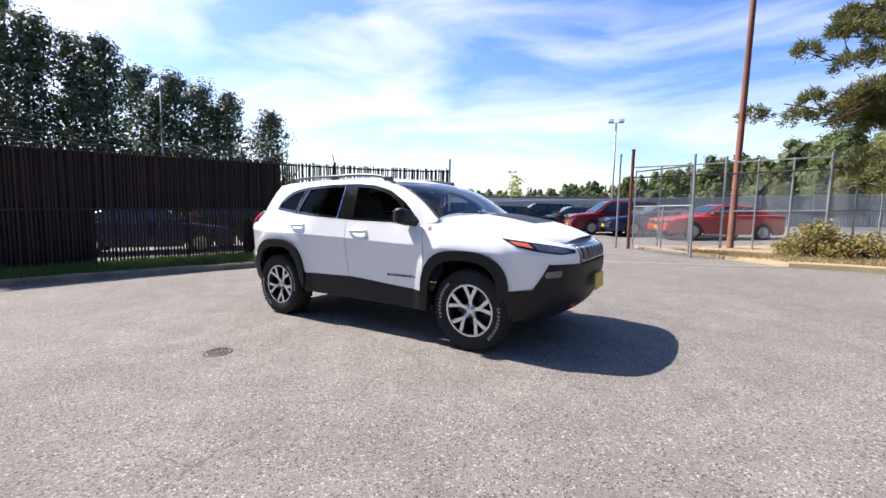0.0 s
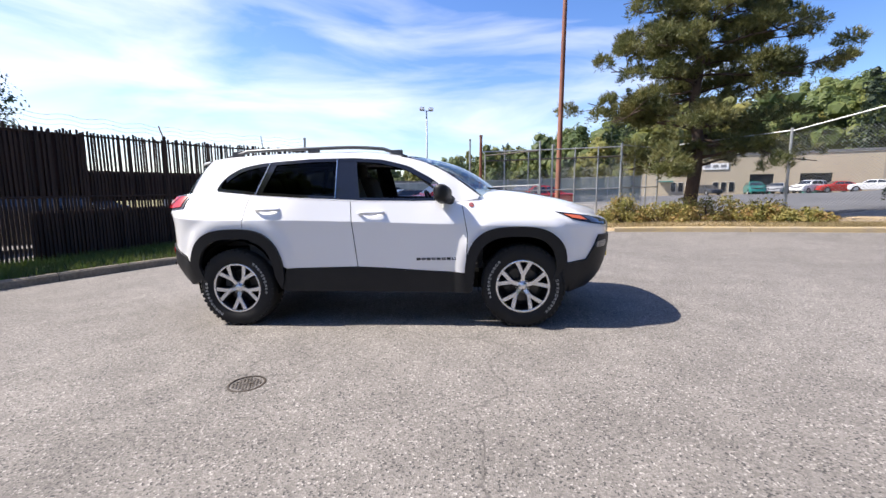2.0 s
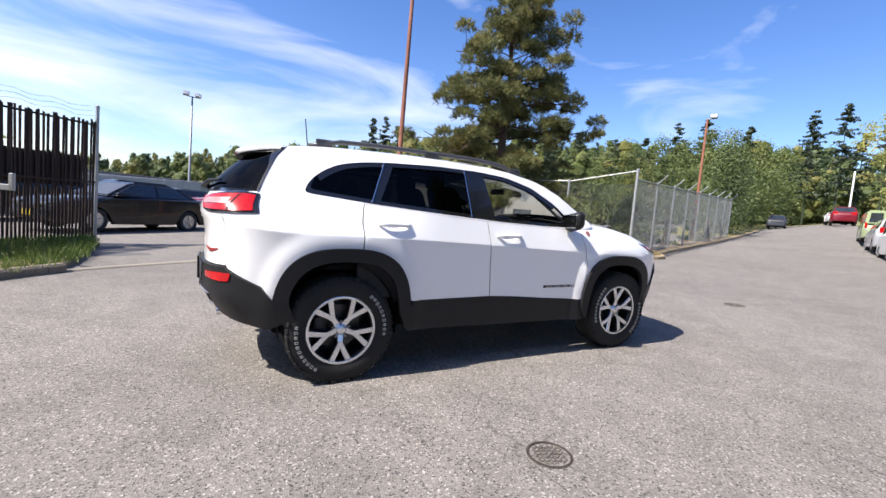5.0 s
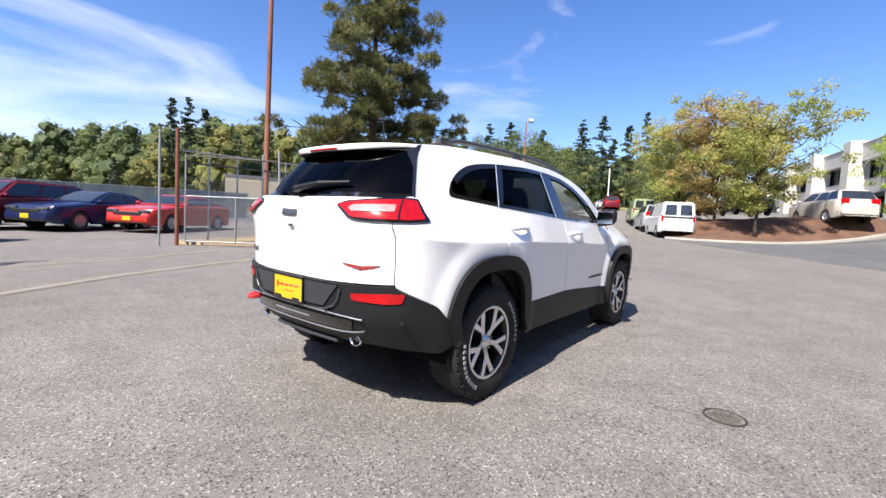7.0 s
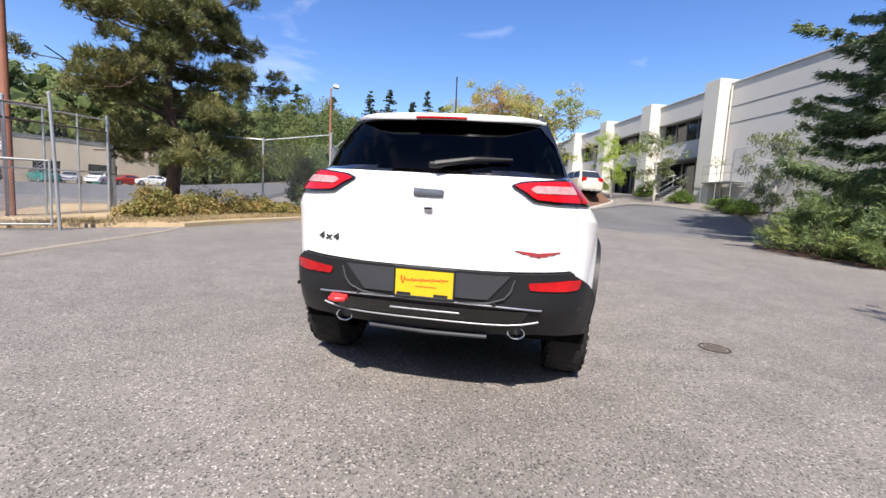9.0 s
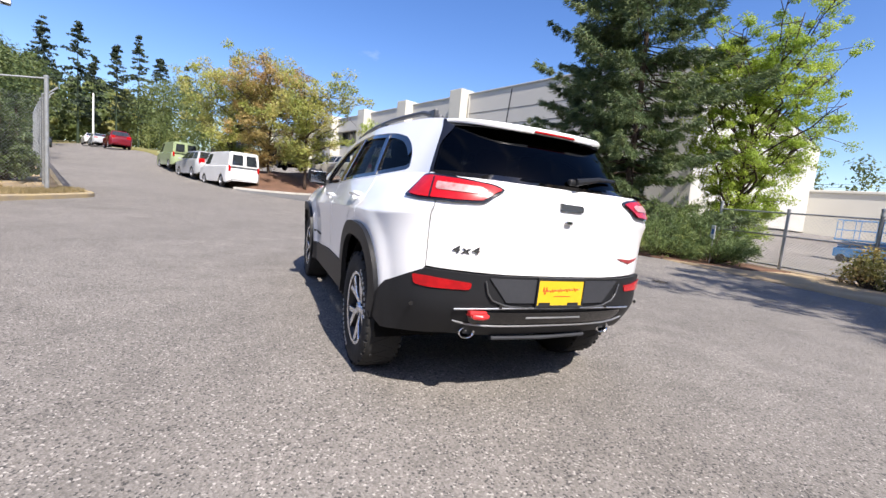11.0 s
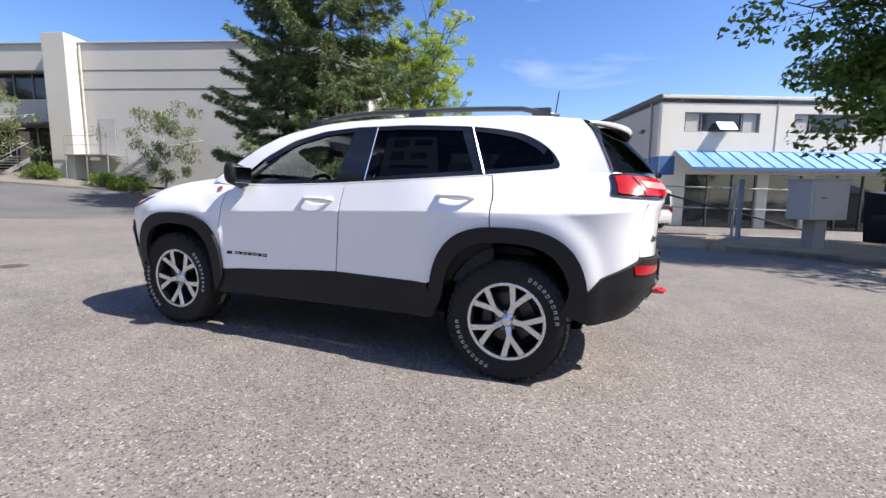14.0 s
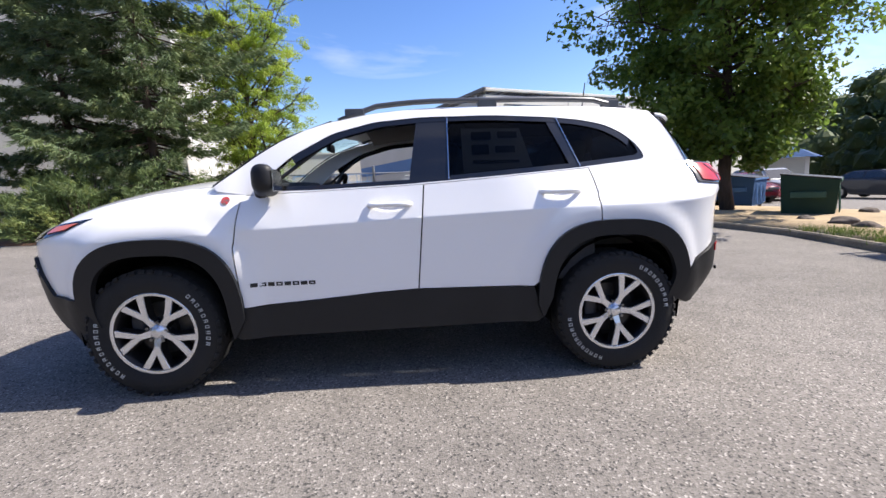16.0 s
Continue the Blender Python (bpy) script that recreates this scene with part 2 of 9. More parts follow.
M = {
    "asphalt": asphalt_material(),
    "drive": paint("drive_asphalt", (0.085, 0.085, 0.088), (0.13, 0.13, 0.13), 0.6, 0.9, bump=0.4, fine=160),
    "concrete": paint("concrete", (0.42, 0.40, 0.36), (0.30, 0.285, 0.25), 1.7, 0.88, bump=0.3, fine=45),
    "kerb_old": paint("kerb_stone", (0.28, 0.235, 0.17), (0.13, 0.11, 0.085), 2.2, 0.92, bump=0.5, fine=30),
    "edge_stone": paint("worn_edge", (0.28, 0.25, 0.20), (0.20, 0.175, 0.14), 1.5, 0.92, bump=0.4, fine=30),
    "kerb_yellow": paint("worn_yellow_kerb", (0.44, 0.33, 0.16), (0.30, 0.25, 0.18), 2.0, 0.85, bump=0.4, fine=30),
    "soil": paint("soil", (0.16, 0.115, 0.065), (0.30, 0.22, 0.12), 0.9, 0.95, bump=0.7, fine=22),
    "mulch": paint("bark_mulch", (0.165, 0.088, 0.054), (0.085, 0.045, 0.028), 1.5, 0.95, bump=0.9, fine=26),
    "dry_earth": paint("dry_earth", (0.42, 0.315, 0.19), (0.27, 0.20, 0.115), 1.2, 0.95, bump=0.6, fine=24),
    "white_wall": paint("cream_wall", (0.60, 0.575, 0.50), (0.54, 0.515, 0.45), 0.35, 0.85, bump=0.08, fine=25),
    # cream raised for the office front, some of its sunlight in the colour
    "office_wall": paint("office_cream_sunlit", (0.80, 0.77, 0.69), (0.74, 0.71, 0.63), 0.35, 0.85, bump=0.08, fine=25),
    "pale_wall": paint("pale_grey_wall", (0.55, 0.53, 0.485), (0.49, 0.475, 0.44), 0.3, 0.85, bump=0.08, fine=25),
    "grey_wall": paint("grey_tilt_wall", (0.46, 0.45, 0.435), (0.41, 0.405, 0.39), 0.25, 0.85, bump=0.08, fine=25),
    "blue_band": paint("blue_band", (0.06, 0.16, 0.36), (0.05, 0.13, 0.30), 0.5, 0.7),
    # dark grey for wall joints, and for shade painted into the warehouse recesses
    "dark_soffit": paint("recess_shade_and_joint", (0.16, 0.16, 0.165), (0.12, 0.12, 0.125), 1.0, 0.7),
    "window_dark": paint("dark_window", (0.012, 0.015, 0.02), (0.02, 0.024, 0.03), 0.5, 0.05, spec=0.8),
    "awning": paint("blue_awning", (0.15, 0.33, 0.62), (0.22, 0.42, 0.70), 0.8, 0.35, metal=0.2),
    "roof_grey": paint("roof_felt", (0.10, 0.10, 0.105), (0.15, 0.15, 0.15), 0.5, 0.9),
    "galv": paint("galvanised_steel", (0.46, 0.47, 0.47), (0.33, 0.34, 0.34), 5.0, 0.45, metal=0.6),
    "wire": paint("fence_wire", (0.30, 0.31, 0.31), (0.22, 0.23, 0.23), 5.0, 0.55, metal=0.4),
    "rust": paint("rusty_steel", (0.24, 0.085, 0.042), (0.13, 0.045, 0.026), 2.0, 0.75, bump=0.3, fine=40),
    "slat": paint("weathered_slat", (0.026, 0.017, 0.013), (0.048, 0.028, 0.019), 1.5, 0.9, bump=0.4, fine=20, stretch=(1, 1, 0.2), per_piece=0.35),
    "screen": paint("dark_screen", (0.022, 0.011, 0.009), (0.036, 0.016, 0.012), 0.8, 0.95),
    "green_slat": paint("grey_green_slat", (0.30, 0.34, 0.31), (0.24, 0.28, 0.25), 2.0, 0.7, stretch=(1, 1, 0.2)),
    "lamp_grey": paint("lamp_grey", (0.30, 0.31, 0.32), (0.22, 0.23, 0.24), 3.0, 0.5, metal=0.3),
    "bark": paint("bark", (0.105, 0.07, 0.05), (0.05, 0.034, 0.025), 4.0, 0.95, bump=0.9, fine=18, stretch=(1, 1, 0.3)),
    "birch": paint("birch_bark", (0.62, 0.60, 0.55), (0.20, 0.18, 0.16), 3.0, 0.85, bump=0.3, fine=12, stretch=(1, 1, 3)),
    "pine_leaf": leafy("pine_needles", (0.050, 0.066, 0.024), (0.14, 0.15, 0.048), (0.28, 0.245, 0.09), 0.6, 0.3, 1.1),
    "spruce_leaf": leafy("spruce_needles", (0.040, 0.070, 0.032), (0.115, 0.165, 0.066), (0.25, 0.29, 0.11), 0.6, 0.3, 1.6),
    "yellow_leaf": leafy("yellow_leaves", (0.20, 0.28, 0.06), (0.45, 0.46, 0.13), (0.60, 0.47, 0.19), 0.5, 0.5, 0.8),
    "lime_leaf": leafy("lime_leaves", (0.17, 0.27, 0.035), (0.36, 0.47, 0.065), (0.55, 0.60, 0.12), 0.5, 0.5, 1.0),
    "maple_leaf": leafy("maple_leaves", (0.05, 0.095, 0.018), (0.13, 0.21, 0.034), (0.28, 0.36, 0.06), 0.5, 0.5, 0.9),
    "poplar_leaf": leafy("poplar_leaves", (0.028, 0.046, 0.022), (0.062, 0.088, 0.040), (0.14, 0.165, 0.085), 0.5, 0.3, 0.7),
    "wood_leaf": leafy("woodland_leaves", (0.035, 0.060, 0.022), (0.085, 0.122, 0.036), (0.18, 0.20, 0.06), 0.6, 0.3, 0.3, 0.16),
    "birch_leaf": leafy("birch_leaves", (0.10, 0.14, 0.05), (0.17, 0.21, 0.08), (0.29, 0.30, 0.13), 0.5, 0.4),
    "juniper_leaf": leafy("juniper_leaves", (0.065, 0.105, 0.042), (0.15, 0.21, 0.07), (0.31, 0.34, 0.085), 0.6, 0.3, 1.2),
    "ivy_leaf": leafy("ivy_leaves", (0.13, 0.16, 0.035), (0.29, 0.25, 0.07), (0.42, 0.22, 0.10), 0.6, 0.35, 2.2),
    "grass_leaf": leafy("grass_blades", (0.05, 0.095, 0.015), (0.10, 0.155, 0.03), (0.21, 0.22, 0.07), 0.6, 0.35),
    "dry_leaf": leafy("dry_grass", (0.22, 0.175, 0.085), (0.33, 0.26, 0.13), (0.42, 0.33, 0.18), 0.7, 0.3),
    "black": paint("black_plastic", (0.012, 0.012, 0.013), (0.018, 0.018, 0.019), 8.0, 0.5),
    "rock": paint("rock", (0.13, 0.10, 0.08), (0.06, 0.05, 0.042), 3.0, 0.9, bump=0.8, fine=14),
}


# ---- building blocks ----
def thing(name, m=None, label="", category="", group="", kind=""):
    """A thing that holds parts: an Empty at its base."""
    ob = new(name)
    ob.matrix_basis = m or Matrix()
    return tagged(ob, label, category, group, kind)


def part(name, bm, material, parent=None, label="", smooth=False, m=None):
    """Links a bmesh as one mesh object, under a thing or a part."""
    me = bpy.data.meshes.new(name)
    bm.to_mesh(me)
    bm.free()
    if smooth:
        me.polygons.foreach_set("use_smooth", [True] * len(me.polygons))
    for x in material if isinstance(material, (list, tuple)) else [material]:
        me.materials.append(x)
    ob = new(name, me)
    ob.parent = parent
    if m is not None:
        ob.matrix_basis = m
    if label:
        ob["label"] = label
    return ob


def raw(name, verts, faces, material, parent=None, label="", smooth=False, m=None):
    me = bpy.data.meshes.new(name)
    me.from_pydata([tuple(v) for v in verts], [], faces)
    if smooth:
        me.polygons.foreach_set("use_smooth", [True] * len(me.polygons))
    me.materials.append(material)
    ob = new(name, me)
    ob.parent = parent
    if m is not None:
        ob.matrix_basis = m
    if label:
        ob["label"] = label
    return ob


def shared(name, me, parent, m=None):
    """One more object on a mesh that exists already."""
    ob = new(name, me)
    ob.parent = parent
    if m is not None:
        ob.matrix_basis = m
    return ob


def box(bm, size, at=(0, 0, 0), bevel=0.0, turn=None, seg=2):
    """Adds a box, centred at `at`, with rounded edges."""
    made = bmesh.ops.create_cube(bm, size=1)["verts"]
    bmesh.ops.scale(bm, vec=size, verts=made)
    if bevel:
        edges = list({e for v in made for e in v.link_edges})
        made = bmesh.ops.bevel(bm, geom=edges, offset=bevel, segments=seg, affect="EDGES", profile=0.5)["verts"]
        made = list({v for v in made})
        made = list({v for f in {f for v in made for f in v.link_faces} for v in f.verts})
    if turn is not None:
        bmesh.ops.rotate(bm, verts=made, cent=(0, 0, 0), matrix=turn)
    bmesh.ops.translate(bm, verts=made, vec=at)
    return made


def boxed(size, at=(0, 0, 0), bevel=0.0, turn=None, seg=2):
    bm = bmesh.new()
    box(bm, size, at, bevel, turn, seg)
    return bm


def tube(bm, points, radii, sides=8, cap=True):
    """Adds a round tube along points; radii: one, or one for each point."""
    pts = [Vector(p) for p in points]
    rr = radii if isinstance(radii, (list, tuple)) else [radii] * len(pts)
    rings, ref = [], None
    for k, p in enumerate(pts):
        d = (pts[min(k + 1, len(pts) - 1)] - pts[max(k - 1, 0)]).normalized()
        if ref is None:
            ref = d.orthogonal().normalized()
        ref = (ref - d * ref.dot(d)).normalized()
        side = d.cross(ref)
        rings.append([bm.verts.new(p + (ref * math.cos(a) + side * math.sin(a)) * rr[k]) for a in [2 * math.pi * n / sides for n in range(sides)]])
    for a, b in zip(rings, rings[1:]):
        for n in range(sides):
            bm.faces.new((a[n], a[(n + 1) % sides], b[(n + 1) % sides], b[n]))
    if cap:
        bm.faces.new(list(reversed(rings[0])))
        bm.faces.new(rings[-1])
    return rings


def piped(points, radii, sides=8):
    bm = bmesh.new()
    tube(bm, points, radii, sides)
    return bm


def lathe(bm, profile, axis="y", steps=48, at=(0, 0, 0)):
    """Adds a turned shape: profile of (radius, along)."""
    rings = []
    for r, h in profile:
        ring = []
        for k in range(steps):
            a = 2 * math.pi * k / steps
            c, s = r * math.cos(a), r * math.sin(a)
            v = {"y": (c, h, s), "z": (c, s, h), "x": (h, c, s)}[axis]
            ring.append(bm.verts.new(Vector(v) + Vector(at)))
        rings.append(ring)
    for a, b in zip(rings, rings[1:]):
        for k in range(steps):
            bm.faces.new((a[k], a[(k + 1) % steps], b[(k + 1) % steps], b[k]))
    return rings


def slab(outline, height, drop=0.3, top=None):
    """A plot of ground: the outline's top at height(x, y), its rim going down by drop. Returns a bmesh."""
    bm = bmesh.new()
    up = [bm.verts.new((x, y, height(x, y))) for x, y in outline]
    low = [bm.verts.new((x, y, height(x, y) - drop)) for x, y in outline]
    n = len(outline)
    for k in range(n):
        bm.faces.new((low[k], low[(k + 1) % n], up[(k + 1) % n], up[k]))
    f = bm.faces.new(up)
    bmesh.ops.triangulate(bm, faces=[f])
    bmesh.ops.recalc_face_normals(bm, faces=bm.faces)
    return bm


def curve_points(ctrl, step=0.5):
    """A smooth line through control points."""
    pts = [Vector(c) for c in ctrl]
    out = []
    for k in range(len(pts) - 1):
        p0, p1, p2, p3 = pts[max(k - 1, 0)], pts[k], pts[k + 1], pts[min(k + 2, len(pts) - 1)]
        n = max(1, int((p2 - p1).length / step))
        for j in range(n):
            t = j / n
            out.append(0.5 * ((2 * p1) + (p2 - p0) * t + (2 * p0 - 5 * p1 + 4 * p2 - p3) * t * t + (3 * p1 - p0 - 3 * p2 + p3) * t ** 3))
    out.append(pts[-1])
    return out


def smooth01(a, b, x):
    t = min(1.0, max(0.0, (x - a) / (b - a)))
    return t * t * (3 - 2 * t)


# ---- the lie of the land ----
def gz(x, y):
    """Height of the ground: the yard rises gently towards +x, the road and the warehouse yard rise more, wooded hills stand far off."""
    z = 0.0255 * max(-60, min(x, 140)) + 0.0059 * max(-60, min(y, 60))
    z += 0.030 * max(0.0, min(x, 160) - 13) * smooth01(-22, -6, y + 0.25 * x) * (1 - smooth01(14, 30, y - 0.38 * x))
    z += 1.25 * smooth01(20, 33, 0.85 * x - 0.53 * y) * (1 - smooth01(2, 14, y - 0.36 * x + 8))
    r, az = math.hypot(x, y), math.degrees(math.atan2(y, x))
    hill = smooth01(18, 40, az) * (1 - smooth01(84, 118, az))
    z += hill * 20 * smooth01(105, 260, r) + 3.0 * smooth01(150, 400, r)
    return z


def kerb(name, ctrl, material, label, width=0.15, high=0.13, height=gz):
    """A kerb stone line along control points, in pieces with joints, rising from the road."""
    line = curve_points([(x, y, 0) for x, y in ctrl], 0.3)
    bm = bmesh.new()
    run, start, pieces = 0.0, 0, []
    for k in range(1, len(line)):
        run += (line[k] - line[k - 1]).length
        if run > 3.0 or k == len(line) - 1:
            pieces.append(line[start:k + 1])
            start, run = k, 0.0
    for piece in pieces:
        rows = []
        for k, p in enumerate(piece):
            d = (piece[min(k + 1, len(piece) - 1)] - piece[max(k - 1, 0)]).normalized()
            side = Vector((-d.y, d.x, 0))
            q = p + d * (0.006 if k == 0 else -0.006 if k == len(piece) - 1 else 0)
            z0 = height(q.x, q.y)
            h = high + 0.012 * noise.noise(q * 0.9)
            rows.append([bm.verts.new((q.x + side.x * a, q.y + side.y * a, z0 + b)) for a, b in
                         ((-width / 2 - 0.02, -0.1), (-width / 2, h - 0.03), (-width / 2 + 0.03, h), (width / 2 - 0.03, h), (width / 2, h - 0.03), (width / 2, -0.1))])
        for a, b in zip(rows, rows[1:]):
            for k in range(5):
                bm.faces.new((a[k], b[k], b[k + 1], a[k + 1]))
        bm.faces.new(rows[0])
        bm.faces.new(list(reversed(rows[-1])))
    bmesh.ops.recalc_face_normals(bm, faces=bm.faces)
    return tagged(part(name, bm, material), label, "kerb", kind="structure")


def make_ground():
    radii = [0.0] + [1.5 * k for k in range(1, 31)] + [45 + 4 * k for k in range(1, 22)] + [140, 155, 172, 192, 215, 240, 265, 300, 360, 450, 600, 900, 1400, 2200]
    n = 128
    verts, faces = [(0, 0, gz(0, 0))], []
    for r in radii[1:]:
        verts += [(r * math.cos(2 * math.pi * k / n), r * math.sin(2 * math.pi * k / n), gz(r * math.cos(2 * math.pi * k / n), r * math.sin(2 * math.pi * k / n))) for k in range(n)]
    faces += [(0, 1 + k, 1 + (k + 1) % n) for k in range(n)]
    for j in range(len(radii) - 2):
        a, b = 1 + j * n, 1 + (j + 1) * n
        faces += [(a + k, b + k, b + (k + 1) % n, a + (k + 1) % n) for k in range(n)]
    ob = raw("ground", verts, faces, M["asphalt"], smooth=True)
    return tagged(ob, "worn pale grey asphalt yard with scattered stones and cracks", "ground", kind="structure")


make_ground()

# ---- the yard: kerbs, verges, fences ----
def strip_plot(name, front, back, material, label, lift=0.1, category="verge", bumps=0.03, cols=6):
    """A planted strip between two lines, with a gently uneven top."""
    n = len(front)
    bm = bmesh.new()
    rows = []
    for (ax, ay), (bx, by) in zip(front, back):
        row = []
        for k in range(cols + 1):
            t = k / cols
            x, y = ax + (bx - ax) * t, ay + (by - ay) * t
            row.append(bm.verts.new((x, y, gz(x, y) + lift * min(1, 0.75 + 3 * t) + (bumps * noise.noise((x * 1.1, y * 1.1, 0)) if 0 < k < cols else 0) * (1 + t))))
        rows.append(row)
    for a, b in zip(rows, rows[1:]):
        for k in range(cols):
            bm.faces.new((a[k], b[k], b[k + 1], a[k + 1]))
    # turned-down edge all round
    loop = rows[0] + [q[-1] for q in rows[1:]] + rows[-1][-2::-1] + [q[0] for q in rows[-2:0:-1]]
    low = [bm.verts.new(v.co - Vector((0, 0, lift + 0.12))) for v in loop]
    for k in range(len(loop)):
        bm.faces.new((loop[k], loop[(k + 1) % len(loop)], low[(k + 1) % len(loop)], low[k]))
    bmesh.ops.recalc_face_normals(bm, faces=bm.faces)
    if sum(f.normal.z for f in bm.faces) < 0:
        bmesh.ops.reverse_faces(bm, faces=bm.faces)
    return tagged(part(name, bm, material, smooth=True), label, category, kind="structure")


def line_of(ctrl, step):
    return [(p.x, p.y) for p in curve_points([(x, y, 0) for x, y in ctrl], step)]


def resample(line, n):
    d = [0.0]
    for a, b in zip(line, line[1:]):
        d.append(d[-1] + math.hypot(b[0] - a[0], b[1] - a[1]))
    out = []
    for k in range(n):
        s = d[-1] * k / (n - 1)
        out.append((float(np.interp(s, d, [p[0] for p in line])), float(np.interp(s, d, [p[1] for p in line]))))
    return out


def offset_line(line, by):
    out = []
    for k, (x, y) in enumerate(line):
        a, b = line[max(k - 1, 0)], line[min(k + 1, len(line) - 1)]
        dx, dy = b[0] - a[0], b[1] - a[1]
        l = math.hypot(dx, dy) or 1
        out.append((x - dy / l * by, y + dx / l * by))
    return out


def ribbons(bm, a, b, width, thick=0.0):
    """A thin wire from a to b, three-sided."""
    a, b = Vector(a), Vector(b)
    d = (b - a).normalized()
    s = d.orthogonal().normalized()
    t = d.cross(s)
    ring = [[bm.verts.new(p + (s * math.cos(q) + t * math.sin(q)) * width / 2) for q in (0.3, 2.4, 4.5)] for p in (a, b)]
    for k in range(3):
        bm.faces.new((ring[0][k], ring[0][(k + 1) % 3], ring[1][(k + 1) % 3], ring[1][k]))


def chain_link(bm, p0, p1, z0, z1, pitch=0.085, wire=0.006):
    """Woven diamond mesh between two posts, from height z0 to z1 over the ground."""
    (x0, y0), (x1, y1) = p0, p1
    L = math.hypot(x1 - x0, y1 - y0)
    H = z1 - z0

    def at(s, h):
        t = s / L
        x, y = x0 + (x1 - x0) * t, y0 + (y1 - y0) * t
        return (x, y, gz(x, y) + z0 + h)
    n = int((L + H) / pitch) + 1
    for k in range(n):
        s = -H + k * pitch
        a, b = max(0, s), min(L, s + H)
        if b > a:
            ribbons(bm, at(a, a - s), at(b, b - s), wire)
            ribbons(bm, at(a, H - (a - s)), at(b, H - (b - s)), wire)


def post(parent, x, y, h, r=0.04, material=None, lean=(0, 0), name="post", label=""):
    z = gz(x, y)
    bm = bmesh.new()
    tube(bm, [(x, y, z - 0.15), (x + lean[0] * 0.5, y + lean[1] * 0.5, z + h * 0.5), (x + lean[0], y + lean[1], z + h)], r, 10)
    tube(bm, [(x + lean[0], y + lean[1], z + h - 0.03), (x + lean[0], y + lean[1], z + h + 0.015), (x + lean[0], y + lean[1], z + h + 0.035)], [r * 1.2, r * 1.2, r * 0.4], 10)
    return part(name, bm, material or M["galv"], parent, label, smooth=False)


def rail(parent, p0, p1, h0, h1, r=0.02, material=None, name="rail"):
    (x0, y0), (x1, y1) = p0, p1
    return part(name, piped([(x0, y0, gz(x0, y0) + h0), (x1, y1, gz(x1, y1) + h1)], r, 8), material or M["galv"], parent)


LEFT_KERB = [(-7.75, -4.6), (-7.35, -2.8), (-6.75, -0.6), (-5.95, 1.0), (-5.0, 3.0), (-4.15, 4.15)]
kerb("kerb_1", LEFT_KERB, M["kerb_old"], "old stained concrete kerb below the grass verge")
APRON = [(-4.15, 4.15), (-3.1, 4.85), (-1.5, 5.72), (0.5, 6.42), (3.2, 6.95), (4.5, 7.45)]
kerb("kerb_2", APRON, M["edge_stone"], "low worn edge across the lot entrance", width=0.2, high=0.025)
kerb("kerb_3", [(-4.6, 7.3), (-2.4, 7.6), (-0.6, 8.0), (1.0, 8.6)], M["edge_stone"], "second low worn edge at the lot gate", width=0.16, high=0.02)
YELLOW = [(4.5, 7.45), (6.0, 7.25), (8.0, 6.75), (10.0, 6.25), (11.5, 5.95), (12.4, 6.35), (13.4, 7.2), (20.0, 9.7), (30.0, 13.5), (48.0, 20.5)]
kerb("kerb_4", YELLOW, M["kerb_yellow"], "kerb with worn yellow paint round the planted corner")
FENCE = [(-8.8, -2.6), (-8.45, -0.9), (-7.8, 1.7), (-6.9, 4.4), (-6.03, 6.45), (-4.65, 8.2)]
fl = resample(line_of(FENCE, 0.4), 40)
kl = resample(offset_line(line_of(LEFT_KERB + [(-4.3, 6.6)], 0.3), 0.06), 40)
strip_plot("verge_1", kl, offset_line(fl, 0.5), M["soil"], "narrow grass verge between kerb and slatted fence", 0.11)

M["wild_grass"] = paint("wild_grass", (0.13, 0.15, 0.04), (0.26, 0.21, 0.08), 0.8, 0.95, bump=0.8, fine=14)
M["rail_dark"] = paint("dark_steel_rail", (0.05, 0.043, 0.038), (0.09, 0.07, 0.055), 4.0, 0.7)
slat_fence = thing("slatted_fence", label="tall rusty brown slatted fence with uneven pickets along the verge", category="fence")


